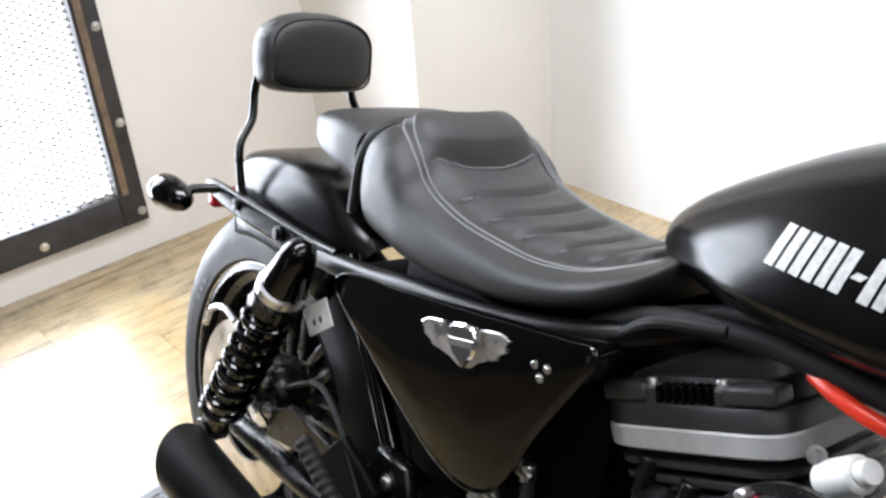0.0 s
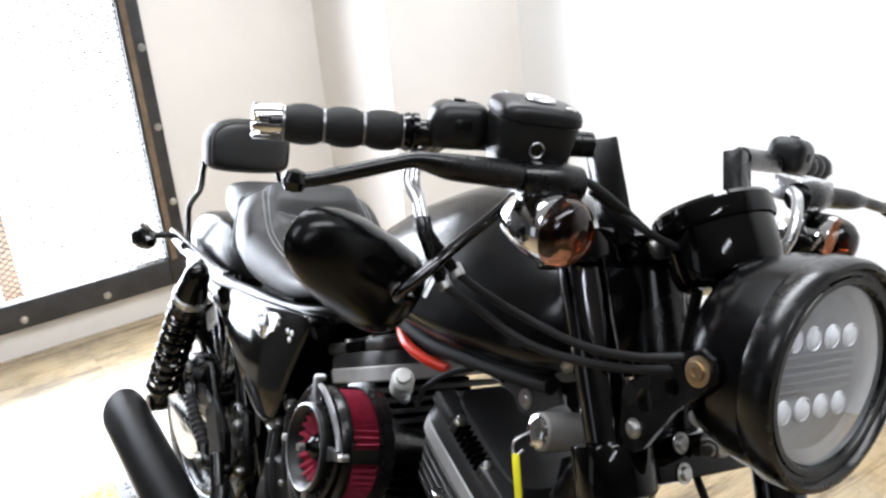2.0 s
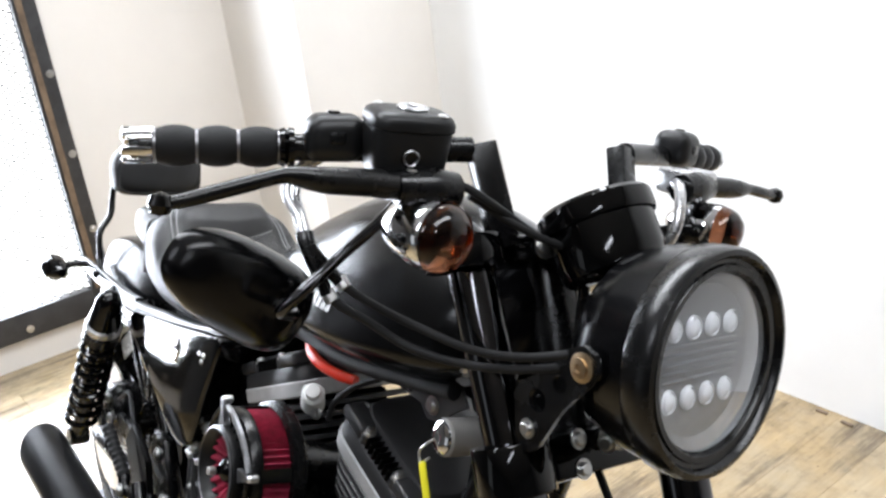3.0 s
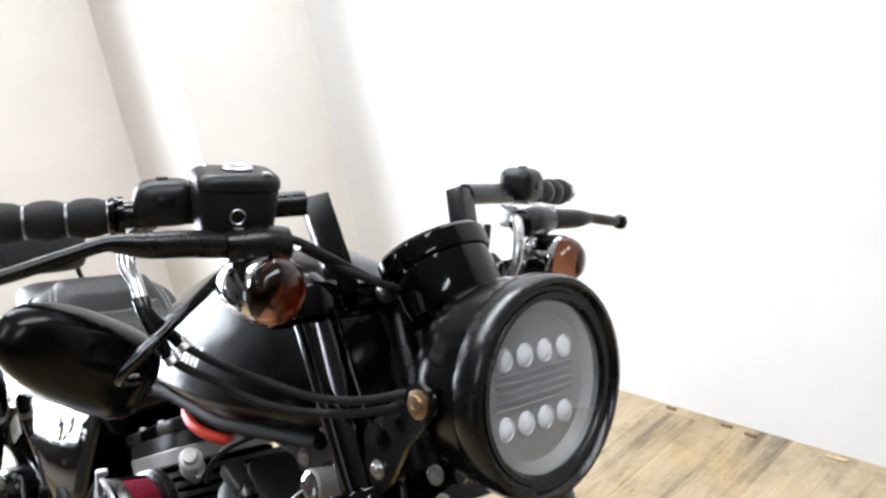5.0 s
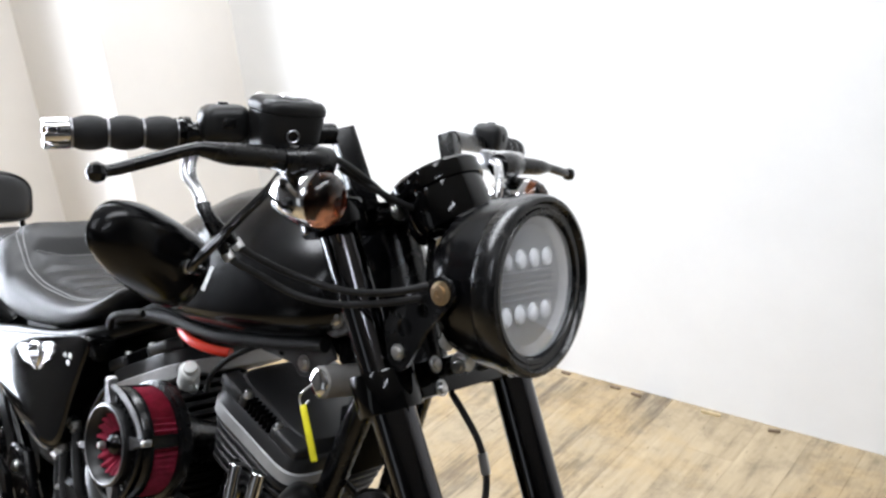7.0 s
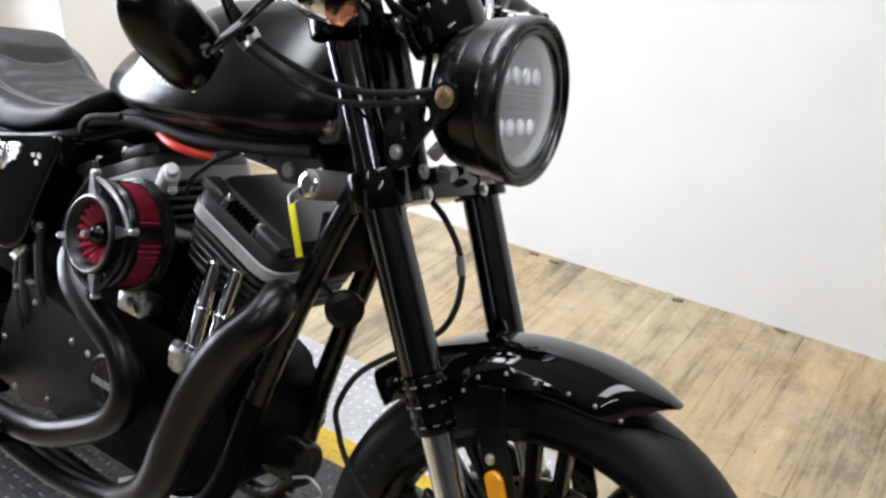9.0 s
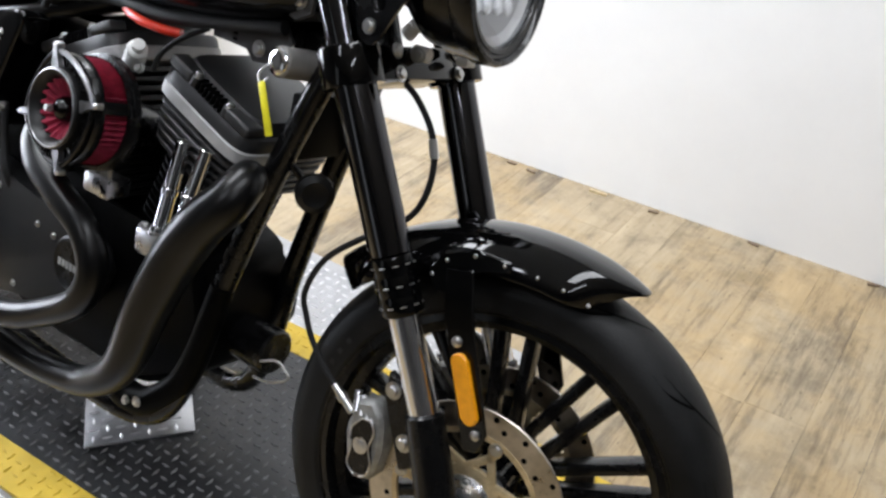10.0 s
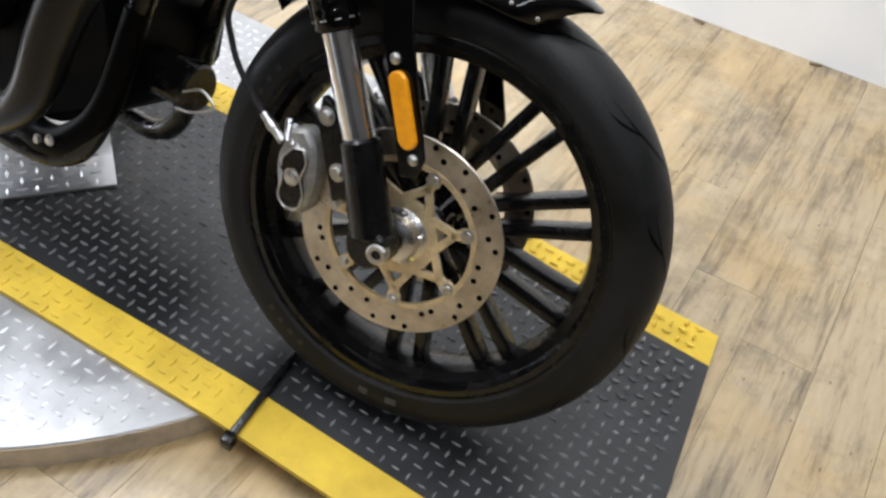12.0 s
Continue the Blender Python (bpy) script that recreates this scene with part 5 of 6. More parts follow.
part("emblem_bar", prism([(-0.021, 0.008), (0.021, 0.008), (0.021, -0.002), (-0.021, -0.002)], 0.0105, EMBLEM @ Matrix.Translation((0, 0, 0.0012)), 0.0015), GUNMETAL, cover_r, "plain dark band across the shield")
for x, z in ((0.535, 0.733), (0.552, 0.735), (0.545, 0.722)):
    part("cover_stud", bolt_head((x, -0.1605, z), (0, -1, 0), 0.0035, 0.003), BOLT, cover_r)

# frame rails
for s in (-1, 1):
    part("frame_rail", tube([(0.10, s * 0.128, 0.680), (0.20, s * 0.132, 0.692), (0.30, s * 0.134, 0.712), (0.45, s * 0.132, 0.738), (0.56, s * 0.118, 0.768), (0.66, s * 0.06, 0.81), (0.80, s * 0.03, 0.865), (1.05, s * 0.02, 0.92)], 0.0155), PIPE, BIKE, "gloss black frame tube")
    part("down_tube", tube([(1.165, s * 0.03, 0.885), (1.148, s * 0.05, 0.835), (1.112, s * 0.062, 0.725), (1.075, s * 0.07, 0.60), (1.036, s * 0.078, 0.45), (1.0, s * 0.09, 0.28), (0.94, s * 0.10, 0.20), (0.80, s * 0.11, 0.185), (0.45, s * 0.11, 0.20)], 0.0185, 18), BLACKMETAL, BIKE, "gloss black front frame tube")
    part("rear_tube", tube([(0.16, s * 0.12, 0.70), (0.26, s * 0.12, 0.55), (0.36, s * 0.12, 0.40), (0.42, s * 0.11, 0.24)], 0.014), GLOSS, BIKE, "gloss black rear frame tube")
    part("swingarm", tube([(0.38, s * 0.10, 0.345), (0.2, s * 0.125, 0.34), (-0.065, s * 0.135, 0.335)], [0.022, 0.02, 0.018]), BLACKMETAL, BIKE, "black swingarm")
part("neck_gusset", prism([(1.04, 0.865), (1.17, 0.90), (1.175, 0.83), (1.15, 0.80), (1.13, 0.83), (1.06, 0.83)], 0.07, side_plane(0.0), 0.006), BLACKMETAL, BIKE, "black neck gusset")

# belt drive on the far side of the rear wheel
part("drive_pulley", lathe([(0.03, -0.012), (0.118, -0.012), (0.122, -0.008), (0.122, 0.012), (0.116, 0.016), (0.10, 0.004), (0.03, 0.004)], Matrix.Translation((AXLE_R.x, 0.10, AXLE_R.z)) @ Matrix.Rotation(radians(90), 4, "X"), 64, True), BLACKMETAL, rear_wheel, "black drive pulley")
part("rear_caliper", prism([(-0.02, 0.47), (0.045, 0.485), (0.075, 0.45), (0.07, 0.40), (0.02, 0.385), (-0.015, 0.42)], 0.06, side_plane(-0.115), 0.008), BLACKMETAL, BIKE, "black rear brake caliper")
part("inner_fender", prism([(0.10, 0.66), (0.24, 0.68), (0.30, 0.60), (0.33, 0.44), (0.30, 0.36), (0.26, 0.36), (0.255, 0.48), (0.20, 0.58)], 0.19, side_plane(0.0), 0.01), MATTE, BIKE, "black inner fender panel")

# ---- engine ----
CRANK = Vector((0.8185, 0, 0.40))
engine = group("engine", BIKE)
tagged(engine, "black air-cooled V-twin engine with silver-grey edges")
part("crankcase", merge(prism([(0.50, 0.50), (0.60, 0.53), (0.72, 0.53), (0.82, 0.50), (0.92, 0.53), (1.0, 0.50), (1.03, 0.40), (1.0, 0.29), (0.9, 0.235), (0.6, 0.225), (0.50, 0.27)], 0.20, side_plane(0.0), 0.015),
                        prism([(0.40, 0.46), (0.55, 0.50), (0.55, 0.25), (0.42, 0.26)], 0.17, side_plane(0.0), 0.012)), MATTE, engine, "black crankcase")


def cylinder(tilt, shift):
    """A finned barrel and head leaning by tilt degrees, with its rocker box."""
    m = Matrix.Translation(CRANK) @ Matrix.Rotation(radians(tilt), 4, "Y") @ Matrix.Translation((shift, 0, 0))
    up = m.to_3x3() @ Vector((0, 0, 1))
    cyl = group("cylinder", BIKE)
    part("barrel", box(-0.055, 0.055, -0.06, 0.06, 0.08, 0.333, 0.01, m), MATTE, cyl)
    for k in range(10):
        z = 0.125 + 0.0125 * k
        part("fin", loft_z([(z, 0.070, 0.084, 5), (z + 0.001, 0.0715, 0.0855, 5), (z + 0.004, 0.0715, 0.0855, 5), (z + 0.005, 0.070, 0.084, 5)], m, 40), MATTE, cyl)
    for k in range(5):
        z, w = 0.2555 + 0.0150 * k, 0.002 * k
        part("head_fin", loft_z([(z, 0.086 + w, 0.100 + w, 7), (z + 0.0015, 0.088 + w, 0.102 + w, 7), (z + 0.0065, 0.088 + w, 0.102 + w, 7), (z + 0.008, 0.086 + w, 0.100 + w, 7)], m, 56), ROCKERGREY, cyl, "dark grey head fin")
    part("lower_rocker_cover", loft_z([(0.3325, 0.099, 0.112, 7), (0.335, 0.1025, 0.1155, 7), (0.3535, 0.1035, 0.1165, 7), (0.3555, 0.1015, 0.1145, 7)], m, 72), GREYFIN, cyl, "silver-grey lower rocker cover")
    part("upper_rocker_cover", merge(loft_z([(0.3558, 0.1015, 0.1145, 7), (0.372, 0.1010, 0.1140, 7), (0.3765, 0.0985, 0.1115, 7), (0.3785, 0.094, 0.107, 7)], m, 72),
                                     loft_z([(0.377, 0.094, 0.098, 6), (0.392, 0.090, 0.093, 6), (0.3985, 0.086, 0.089, 6), (0.4005, 0.080, 0.083, 6)], m, 64)), ROCKERGREY, cyl, "dark grey upper rocker cover")
    for x in (-0.067, 0.067):
        part("cover_shoulder", box(x - 0.026, x + 0.026, -0.1125, -0.080, 0.3775, 0.3955, 0.005, m, 3), ROCKERGREY, cyl)
    for k in range(7):
        x = -0.027 + 0.009 * k
        part("cover_rib", box(x - 0.002, x + 0.002, -0.112, -0.088, 0.3775, 0.394, 0.001, m, 1), MATTE, cyl)
    for x in (-0.038, 0.038):
        for y in (-0.102, 0.086):
            part("bolt_boss", rod(m @ Vector((x, y, 0.376)), m @ Vector((x, y, 0.391)), 0.0095), ROCKERGREY, cyl)
            part("cover_bolt", bolt_head(m @ Vector((x, y, 0.391)), up, 0.0055, 0.009), BOLT, cyl)
    part("exhaust_flange", rod(m @ Vector((0.08 if tilt > 0 else -0.02, -0.075, 0.285)), m @ Vector((0.10 if tilt > 0 else -0.02, -0.10, 0.275)), 0.026, 0.026), BLACKMETAL, cyl)
    return cyl


cylinder(20, 0.036)
cylinder(-25, 0.016)
for a, b in (((0.941, -0.128, 0.522), (0.952, -0.112, 0.672)), ((0.978, -0.128, 0.525), (1.002, -0.112, 0.675))):
    part("pushrod_tube", merge(rod(a, b, 0.0122, 0.0122, 20), rod(a, Vector(a) + (Vector(b) - Vector(a)) * 0.1, 0.0155), rod(Vector(a) + (Vector(b) - Vector(a)) * 0.45, Vector(a) + (Vector(b) - Vector(a)) * 0.52, 0.0148)), CHROME, engine, "chrome pushrod tube")
for a, b in (((0.70, -0.125, 0.545), (0.70, -0.105, 0.68)), ((0.665, -0.125, 0.545), (0.652, -0.105, 0.68))):
    part("pushrod_tube", rod(a, b, 0.0105, 0.0105, 20), BLACKMETAL, engine)
part("tappet_block", box(0.905, 0.99, -0.145, -0.09, 0.485, 0.528, 0.008), ALU, engine, "grey cast tappet block")
for x in (0.915, 0.945, 0.975):
    part("block_bolt", bolt_head((x, -0.135, 0.528), (0, 0, 1), 0.006, 0.007), BOLT, engine)
part("oil_pump_block", box(0.785, 0.845, -0.155, -0.11, 0.545, 0.578, 0.006), ALU, engine, "grey cast bracket")
for k in range(4):
    part("stud", rod((0.792 + 0.015 * k, -0.145, 0.578), (0.792 + 0.015 * k, -0.147, 0.600), 0.0045), BOLT, engine)

cam_cover = part("cam_cover", merge(prism([(0.45, 0.29), (0.46, 0.42), (0.495, 0.512), (0.54, 0.508), (0.60, 0.49), (0.68, 0.495), (0.745, 0.472), (0.81, 0.45), (0.83, 0.41), (0.812, 0.365), (0.76, 0.33), (0.67, 0.305), (0.57, 0.28)], 0.05, side_plane(-0.125), 0.008),
                                    rod((0.776, -0.145, 0.410), (0.776, -0.156, 0.410), 0.050, 0.048, 40, 0.003)), SATIN, BIKE, "satin black cam cover")
for x, z in ((0.50, 0.485), (0.56, 0.475), (0.675, 0.445), (0.72, 0.44), (0.62, 0.315), (0.52, 0.30), (0.475, 0.38)):
    part("cover_screw", bolt_head((x, -0.150, z), (0, -1, 0), 0.0042, 0.004), BOLT, cam_cover)
for k in range(6):
    part("badge_bar", box(0.748 + 0.0098 * k, 0.755 + 0.0098 * k, -0.1582, -0.157, 0.404, 0.416), LETTER, cam_cover)
part("timing_plate", lathe([(0, 0), (0.040, 0), (0.041, 0.0012), (0, 0.0014)], frame_to((0.776, -0.156, 0.410), (0, -1, 0)), 40), BLACKMETAL, cam_cover, "round dark badge plate")
part("primary_cover", prism([(0.40, 0.30), (0.42, 0.42), (0.52, 0.50), (0.70, 0.50), (0.90, 0.48), (1.0, 0.42), (1.0, 0.34), (0.92, 0.28), (0.6, 0.26), (0.45, 0.26)], 0.06, side_plane(0.13), 0.012), MATTE, engine, "black primary cover")
part("starter_box", box(0.24, 0.60, -0.095, 0.095, 0.46, 0.735, 0.015), MATTE, BIKE, "black battery box")
part("oil_filter", rod((1.02, 0.0, 0.36), (1.10, 0.0, 0.36), 0.038), BLACKMETAL, engine)

# ---- air cleaner ----
AC = Vector((0.838, -0.166, 0.683))
AC_A = Vector((-0.05, -0.99, 0.10)).normalized()
AM = frame_to(AC, AC_A)
ac = group("air_cleaner", BIKE)
tagged(ac, "open turbine air cleaner with a red pleated filter")
part("back_plate", lathe([(0, -0.03), (0.04, -0.03), (0.05, -0.012), (0.082, -0.008), (0.086, -0.004), (0.086, 0.006), (0.080, 0.008), (0, 0.008)], AM @ Matrix.Translation((0, 0, 0.006)), 56), BLACKMETAL, ac)
pl = bmesh.new()
N = 112
ring0, ring1, ring2 = [], [], []
for k in range(N):
    a = 2 * math.pi * k / N
    r = 0.0775 if k % 2 else 0.0690
    ring0.append(pl.verts.new((r * math.cos(a), r * math.sin(a), 0.012)))
    ring1.append(pl.verts.new((r * math.cos(a), r * math.sin(a), 0.064)))
    ri = 0.047 if k % 2 else 0.043
    ring2.append(pl.verts.new((ri * math.cos(a), ri * math.sin(a), 0.066)))
for k in range(N):
    j = (k + 1) % N
    pl.faces.new((ring0[k], ring0[j], ring1[j], ring1[k]))
    pl.faces.new((ring1[k], ring1[j], ring2[j], ring2[k]))
bmesh.ops.transform(pl, matrix=AM, verts=pl.verts)
part("filter_element", pl, FILTER, ac, "dark red pleated gauze", smooth=False)
cone = bmesh.new()
ra, rb = [], []
for k in range(72):
    a = 2 * math.pi * k / 72
    q = 1.0 if k % 4 < 2 else 0.9
    ra.append(cone.verts.new((0.043 * math.cos(a), 0.043 * math.sin(a), 0.078 if k % 4 < 2 else 0.070)))
    rb.append(cone.verts.new((0.016 * math.cos(a + 0.25), 0.016 * math.sin(a + 0.25), 0.060 if k % 4 < 2 else 0.056)))
for k in range(72):
    j = (k + 1) % 72
    cone.faces.new((ra[k], ra[j], rb[j], rb[k]))
bmesh.ops.transform(cone, matrix=AM, verts=cone.verts)
part("filter_face", cone, FILTER, ac, "red turbine-finned filter face", smooth=False)
part("front_ring", lathe([(0.0435, 0.070), (0.056, 0.069), (0.0585, 0.074), (0.0575, 0.086), (0.054, 0.0895), (0.0475, 0.084)], AM, 64, True), SATIN, ac, "machined black front ring")
part("front_ring_edge", lathe([(0.0535, 0.0893), (0.0555, 0.0882), (0.0562, 0.0892), (0.0543, 0.0903)], AM, 64, True), GUNMETAL, ac, "bare machined edge")
part("rear_ring", lathe([(0.074, -0.002), (0.084, 0.0), (0.085, 0.012), (0.079, 0.014), (0.0765, 0.012)], AM @ Matrix.Translation((0, 0, 0.006)), 64, True), BLACKMETAL, ac)
part("front_band", lathe([(0.055, 0.067), (0.0765, 0.067), (0.0765, 0.056), (0.0800, 0.056), (0.0805, 0.066), (0.0780, 0.0705), (0.055, 0.0715)], AM, 72, True), BLACKMETAL, ac, "black front frame")
for k in range(4):
    a = math.pi / 2 * k + 0.32
    d, tip = Vector((math.cos(a), math.sin(a), 0)), Vector((0, 0, 0.0735))
    n = Vector((-d.y, d.x, 0))
    am_ = AM @ Matrix((d, n, Vector((0, 0, 1)))).transposed().to_4x4()
    part("arm", prism([(0.0545, 0.011), (0.062, 0.0065), (0.074, 0.0048), (0.090, 0.0045), (0.090, -0.0045), (0.074, -0.0048), (0.062, -0.0065), (0.0545, -0.011)], 0.009, am_ @ Matrix.Translation((0, 0, 0.0775)), 0.0018), GUNMETAL, ac, "bare machined arm")
    part("arm_stud", lathe([(0, 0.006), (0.003, 0.0056), (0.0044, 0.004), (0.0048, 0.001), (0.0048, -0.008), (0, -0.008)], am_ @ Matrix.Translation((0.0895, 0, 0.0765)), 20), ALU, ac, "bright arm stud")
    bow = []
    for q in range(9):
        b_ = a + 0.07 + (math.pi / 2 - 0.14) * q / 8
        bow.append(AM @ Vector(((0.0800 - 0.0085 * math.sin(math.pi * q / 8)) * math.cos(b_), (0.0800 - 0.0085 * math.sin(math.pi * q / 8)) * math.sin(b_), 0.0760)))
    part("cage_bow", tube(bow, 0.0042, 8, 2), GUNMETAL if k == 0 else BLACKMETAL, ac, "machined bow between two arms")
    for q in range(5):
        b_ = a + 0.36 + 0.22 * q
        e = Vector((math.cos(b_), math.sin(b_), 0))
        part("cage_rung", rod(AM @ (e * 0.056 + Vector((0, 0, 0.0765))), AM @ (e * 0.0715 + Vector((0, 0, 0.0750))), 0.0016, 0.0016, 8), BLACKMETAL, ac)
    sh_ = bmesh.new()
    rows_ = []
    for q in range(5):
        b_ = a + (q - 2) * 0.055
        rows_.append([sh_.verts.new((r_ * math.cos(b_), r_ * math.sin(b_), z_)) for r_, z_ in ((0.0802, 0.058), (0.0806, 0.014), (0.0765, 0.014), (0.0762, 0.058))])
    for r0_, r1_ in zip(rows_, rows_[1:]):
        for q in range(4):
            sh_.faces.new((r0_[q], r0_[(q + 1) % 4], r1_[(q + 1) % 4], r1_[q]))
    sh_.faces.new(rows_[0])
    sh_.faces.new(rows_[-1][::-1])
    bmesh.ops.transform(sh_, matrix=AM, verts=sh_.verts)
    part("cage_bar", sh_, BLACKMETAL, ac, "black frame bar")
part("centre_cone", lathe([(0, 0.092), (0.004, 0.091), (0.006, 0.082), (0.013, 0.078), (0.018, 0.070), (0.018, 0.058), (0, 0.058)], AM, 32), GLOSS, ac, "gloss black centre bolt")
part("centre_bolt", rod(AM @ Vector((0, 0, 0.088)), AM @ Vector((0, 0, 0.097)), 0.006, 0.005, 12), BOLT, ac)
part("intake", tube([(0.84, -0.17, 0.69), (0.82, -0.10, 0.66), (0.82, -0.03, 0.63)], 0.035, 18), BLACKMETAL, ac)

# ---- exhaust ----
exhaust = group("exhaust", BIKE)
tagged(exhaust, "matte black two-into-one exhaust with slash-cut muffler")
part("rear_pipe", tube([(0.675, -0.10, 0.64), (0.685, -0.165, 0.612), (0.73, -0.195, 0.578), (0.80, -0.205, 0.548), (0.868, -0.205, 0.515), (0.897, -0.205, 0.460), (0.872, -0.205, 0.400), (0.80, -0.205, 0.350), (0.70, -0.21, 0.305), (0.58, -0.225, 0.295)], 0.0235, 22), PIPE, exhaust, "black rear header pipe")
part("front_pipe", tube([(1.070, -0.095, 0.655), (1.112, -0.140, 0.668), (1.116, -0.168, 0.645), (1.082, -0.178, 0.602), (1.037, -0.178, 0.530), (0.993, -0.178, 0.430), (0.955, -0.176, 0.325), (0.90, -0.174, 0.268), (0.83, -0.172, 0.236), (0.69, -0.178, 0.221), (0.54, -0.215, 0.265)], [0.024, 0.028, 0.031, 0.034, 0.036, 0.035, 0.031, 0.027, 0.0245, 0.0245, 0.025], 24), PIPE, exhaust, "black front header pipe with heat shield")
ma, mb_ = Vector((0.60, -0.236, 0.285)), Vector((0.058, -0.276, 0.370))
md = (mb_ - ma).normalized()
mm_ = frame_to(ma, md)
L_ = (mb_ - ma).length
mbm = lathe([(0.0235, -0.03), (0.03, 0), (0.042, 0.05), (0.0465, 0.10), (0.0465, L_), (0.0435, L_), (0.0425, L_ - 0.06), (0.02, L_ - 0.07), (0, L_ - 0.07)], None, 48)
for v in mbm.verts:
    if v.co.z > L_ - 0.002:
        v.co.z += 0.030 * (v.co.y / 0.0465)
bmesh.ops.transform(mbm, matrix=mm_, verts=mbm.verts)
part("muffler", mbm, PIPE, exhaust, "matte black slash-cut muffler")
part("clamp_band", lathe([(0.027, -0.02), (0.030, -0.02), (0.030, -0.002), (0.027, -0.002)], mm_, 32, True), BLACKMETAL, exhaust)

# ---- rear brake pedal side: pegs, brackets, belt guard ----
part("peg_bracket", prism([(0.26, 0.50), (0.34, 0.46), (0.37, 0.36), (0.43, 0.31), (0.40, 0.28), (0.30, 0.33), (0.22, 0.45)], 0.012, side_plane(-0.165), 0.003), MATTE, BIKE, "black muffler bracket")
peg = group("passenger_peg", BIKE)
tagged(peg, "folded passenger foot peg with ribbed rubber")
pp = [(0.0125 if k % 2 else 0.0105, 0.006 * k) for k in range(19)]
part("rubber", lathe([(0, 0)] + pp + [(0, 0.112)], frame_to((0.315, -0.20, 0.425), (-0.84, -0.05, 0.54)), 20), GRIP, peg, "ribbed black rubber")
part("mount", tube([(0.315, -0.20, 0.425), (0.335, -0.20, 0.405), (0.385, -0.17, 0.405)], 0.011), BLACKMETAL, peg)
part("mount_bolt", bolt_head((0.335, -0.212, 0.408), (0, -1, 0), 0.009, 0.008), BOLT, peg)
rider_peg = group("rider_peg", BIKE)
tagged(rider_peg, "black rider foot peg and brake pedal")
part("rubber", lathe([(0, 0)] + [(0.017 if k % 2 else 0.0145, 0.007 * k) for k in range(15)] + [(0, 0.1)], frame_to((0.43, -0.225, 0.31), (0.1, -0.98, 0.05)), 20), GRIP, rider_peg, "ribbed black rubber")
part("pedal", tube([(0.45, -0.21, 0.31), (0.52, -0.235, 0.325), (0.60, -0.255, 0.315), (0.655, -0.265, 0.30)], [0.009, 0.008, 0.008, 0.011]), BLACKMETAL, rider_peg)
part("hanger", prism([(0.40, 0.36), (0.46, 0.345), (0.47, 0.29), (0.42, 0.275), (0.38, 0.31)], 0.03, side_plane(-0.17), 0.005), BLACKMETAL, rider_peg)
part("master_cylinder", merge(rod((0.36, -0.19, 0.43), (0.44, -0.20, 0.34), 0.013), rod((0.40, -0.19, 0.385), (0.43, -0.20, 0.35), 0.018)), BLACKMETAL, BIKE, "black rear brake cylinder")
part("belt_guard", prism([(0.02, 0.40), (0.10, 0.45), (0.26, 0.44), (0.36, 0.41), (0.36, 0.39), (0.2, 0.41), (0.06, 0.375)], 0.01, side_plane(-0.14), 0.002), BLACKMETAL, BIKE, "black guard")
part("rear_brake_disc", lathe([(0.09, -0.0025), (0.146, -0.0025), (0.146, 0.0025), (0.09, 0.0025)], Matrix.Translation((AXLE_R.x, -0.10, AXLE_R.z)) @ Matrix.Rotation(radians(90), 4, "X"), 64, True), STEEL, BIKE, "drilled rear brake disc")
part("side_stand", tube([(0.72, 0.12, 0.215), (0.70, 0.20, 0.13), (0.69, 0.27, 0.075), (0.66, 0.285, 0.070)], 0.011), BLACKMETAL, BIKE, "black side stand")
part("lower_frame_loop", tube([(1.042, -0.08, 0.47), (1.008, -0.09, 0.31), (0.955, -0.10, 0.235), (0.90, -0.105, 0.215), (0.84, -0.10, 0.225)], [0.0195, 0.022, 0.025, 0.025, 0.024], 18), MATTE, BIKE, "black lower frame cover")
for x, z in ((0.915, 0.222), (0.94, 0.232)):
    part("loop_bolt", bolt_head((x, -0.127, z), (0, -1, 0), 0.006, 0.006), BOLT, BIKE)
part("voltage_regulator", box(1.085, 1.115, -0.05, 0.05, 0.69, 0.785, 0.006), MATTE, BIKE, "black finned regulator")
horn = group("horn", BIKE)
tagged(horn, "round black horn")
part("horn_body", lathe([(0, 0), (0.026, 0), (0.029, 0.005), (0.029, 0.016), (0.019, 0.021), (0.009, 0.018), (0, 0.019)], frame_to((1.140, -0.03, 0.652), (0.75, -0.66, 0)), 36), SATIN, horn)
part("horn_bracket", rod((1.145, -0.03, 0.645), (1.11, -0.06, 0.69), 0.006), BLACKMETAL, horn)

slot_m = Matrix.Translation((0.148, -0.150, 0.611)) @ Matrix.Rotation(radians(90), 4, "X") @ Matrix.Rotation(radians(38), 4, "Z")
part("reflective_label", drilled_plate([(-0.030, -0.019), (0.030, -0.019), (0.030, 0.019), (-0.030, 0.019)], [(-0.012, -0.004, 0.006), (0.004, -0.004, 0.006)], 0.002, slot_m), WHITEPLASTIC, BIKE, "pale slotted plate behind the shock")
part("axle_adjuster", tube([(-0.235, -0.108, 0.425), (-0.215, -0.108, 0.462), (-0.175, -0.108, 0.478), (-0.140, -0.108, 0.470)], 0.0055, 10), ALU, BIKE, "bright curved axle bracket")
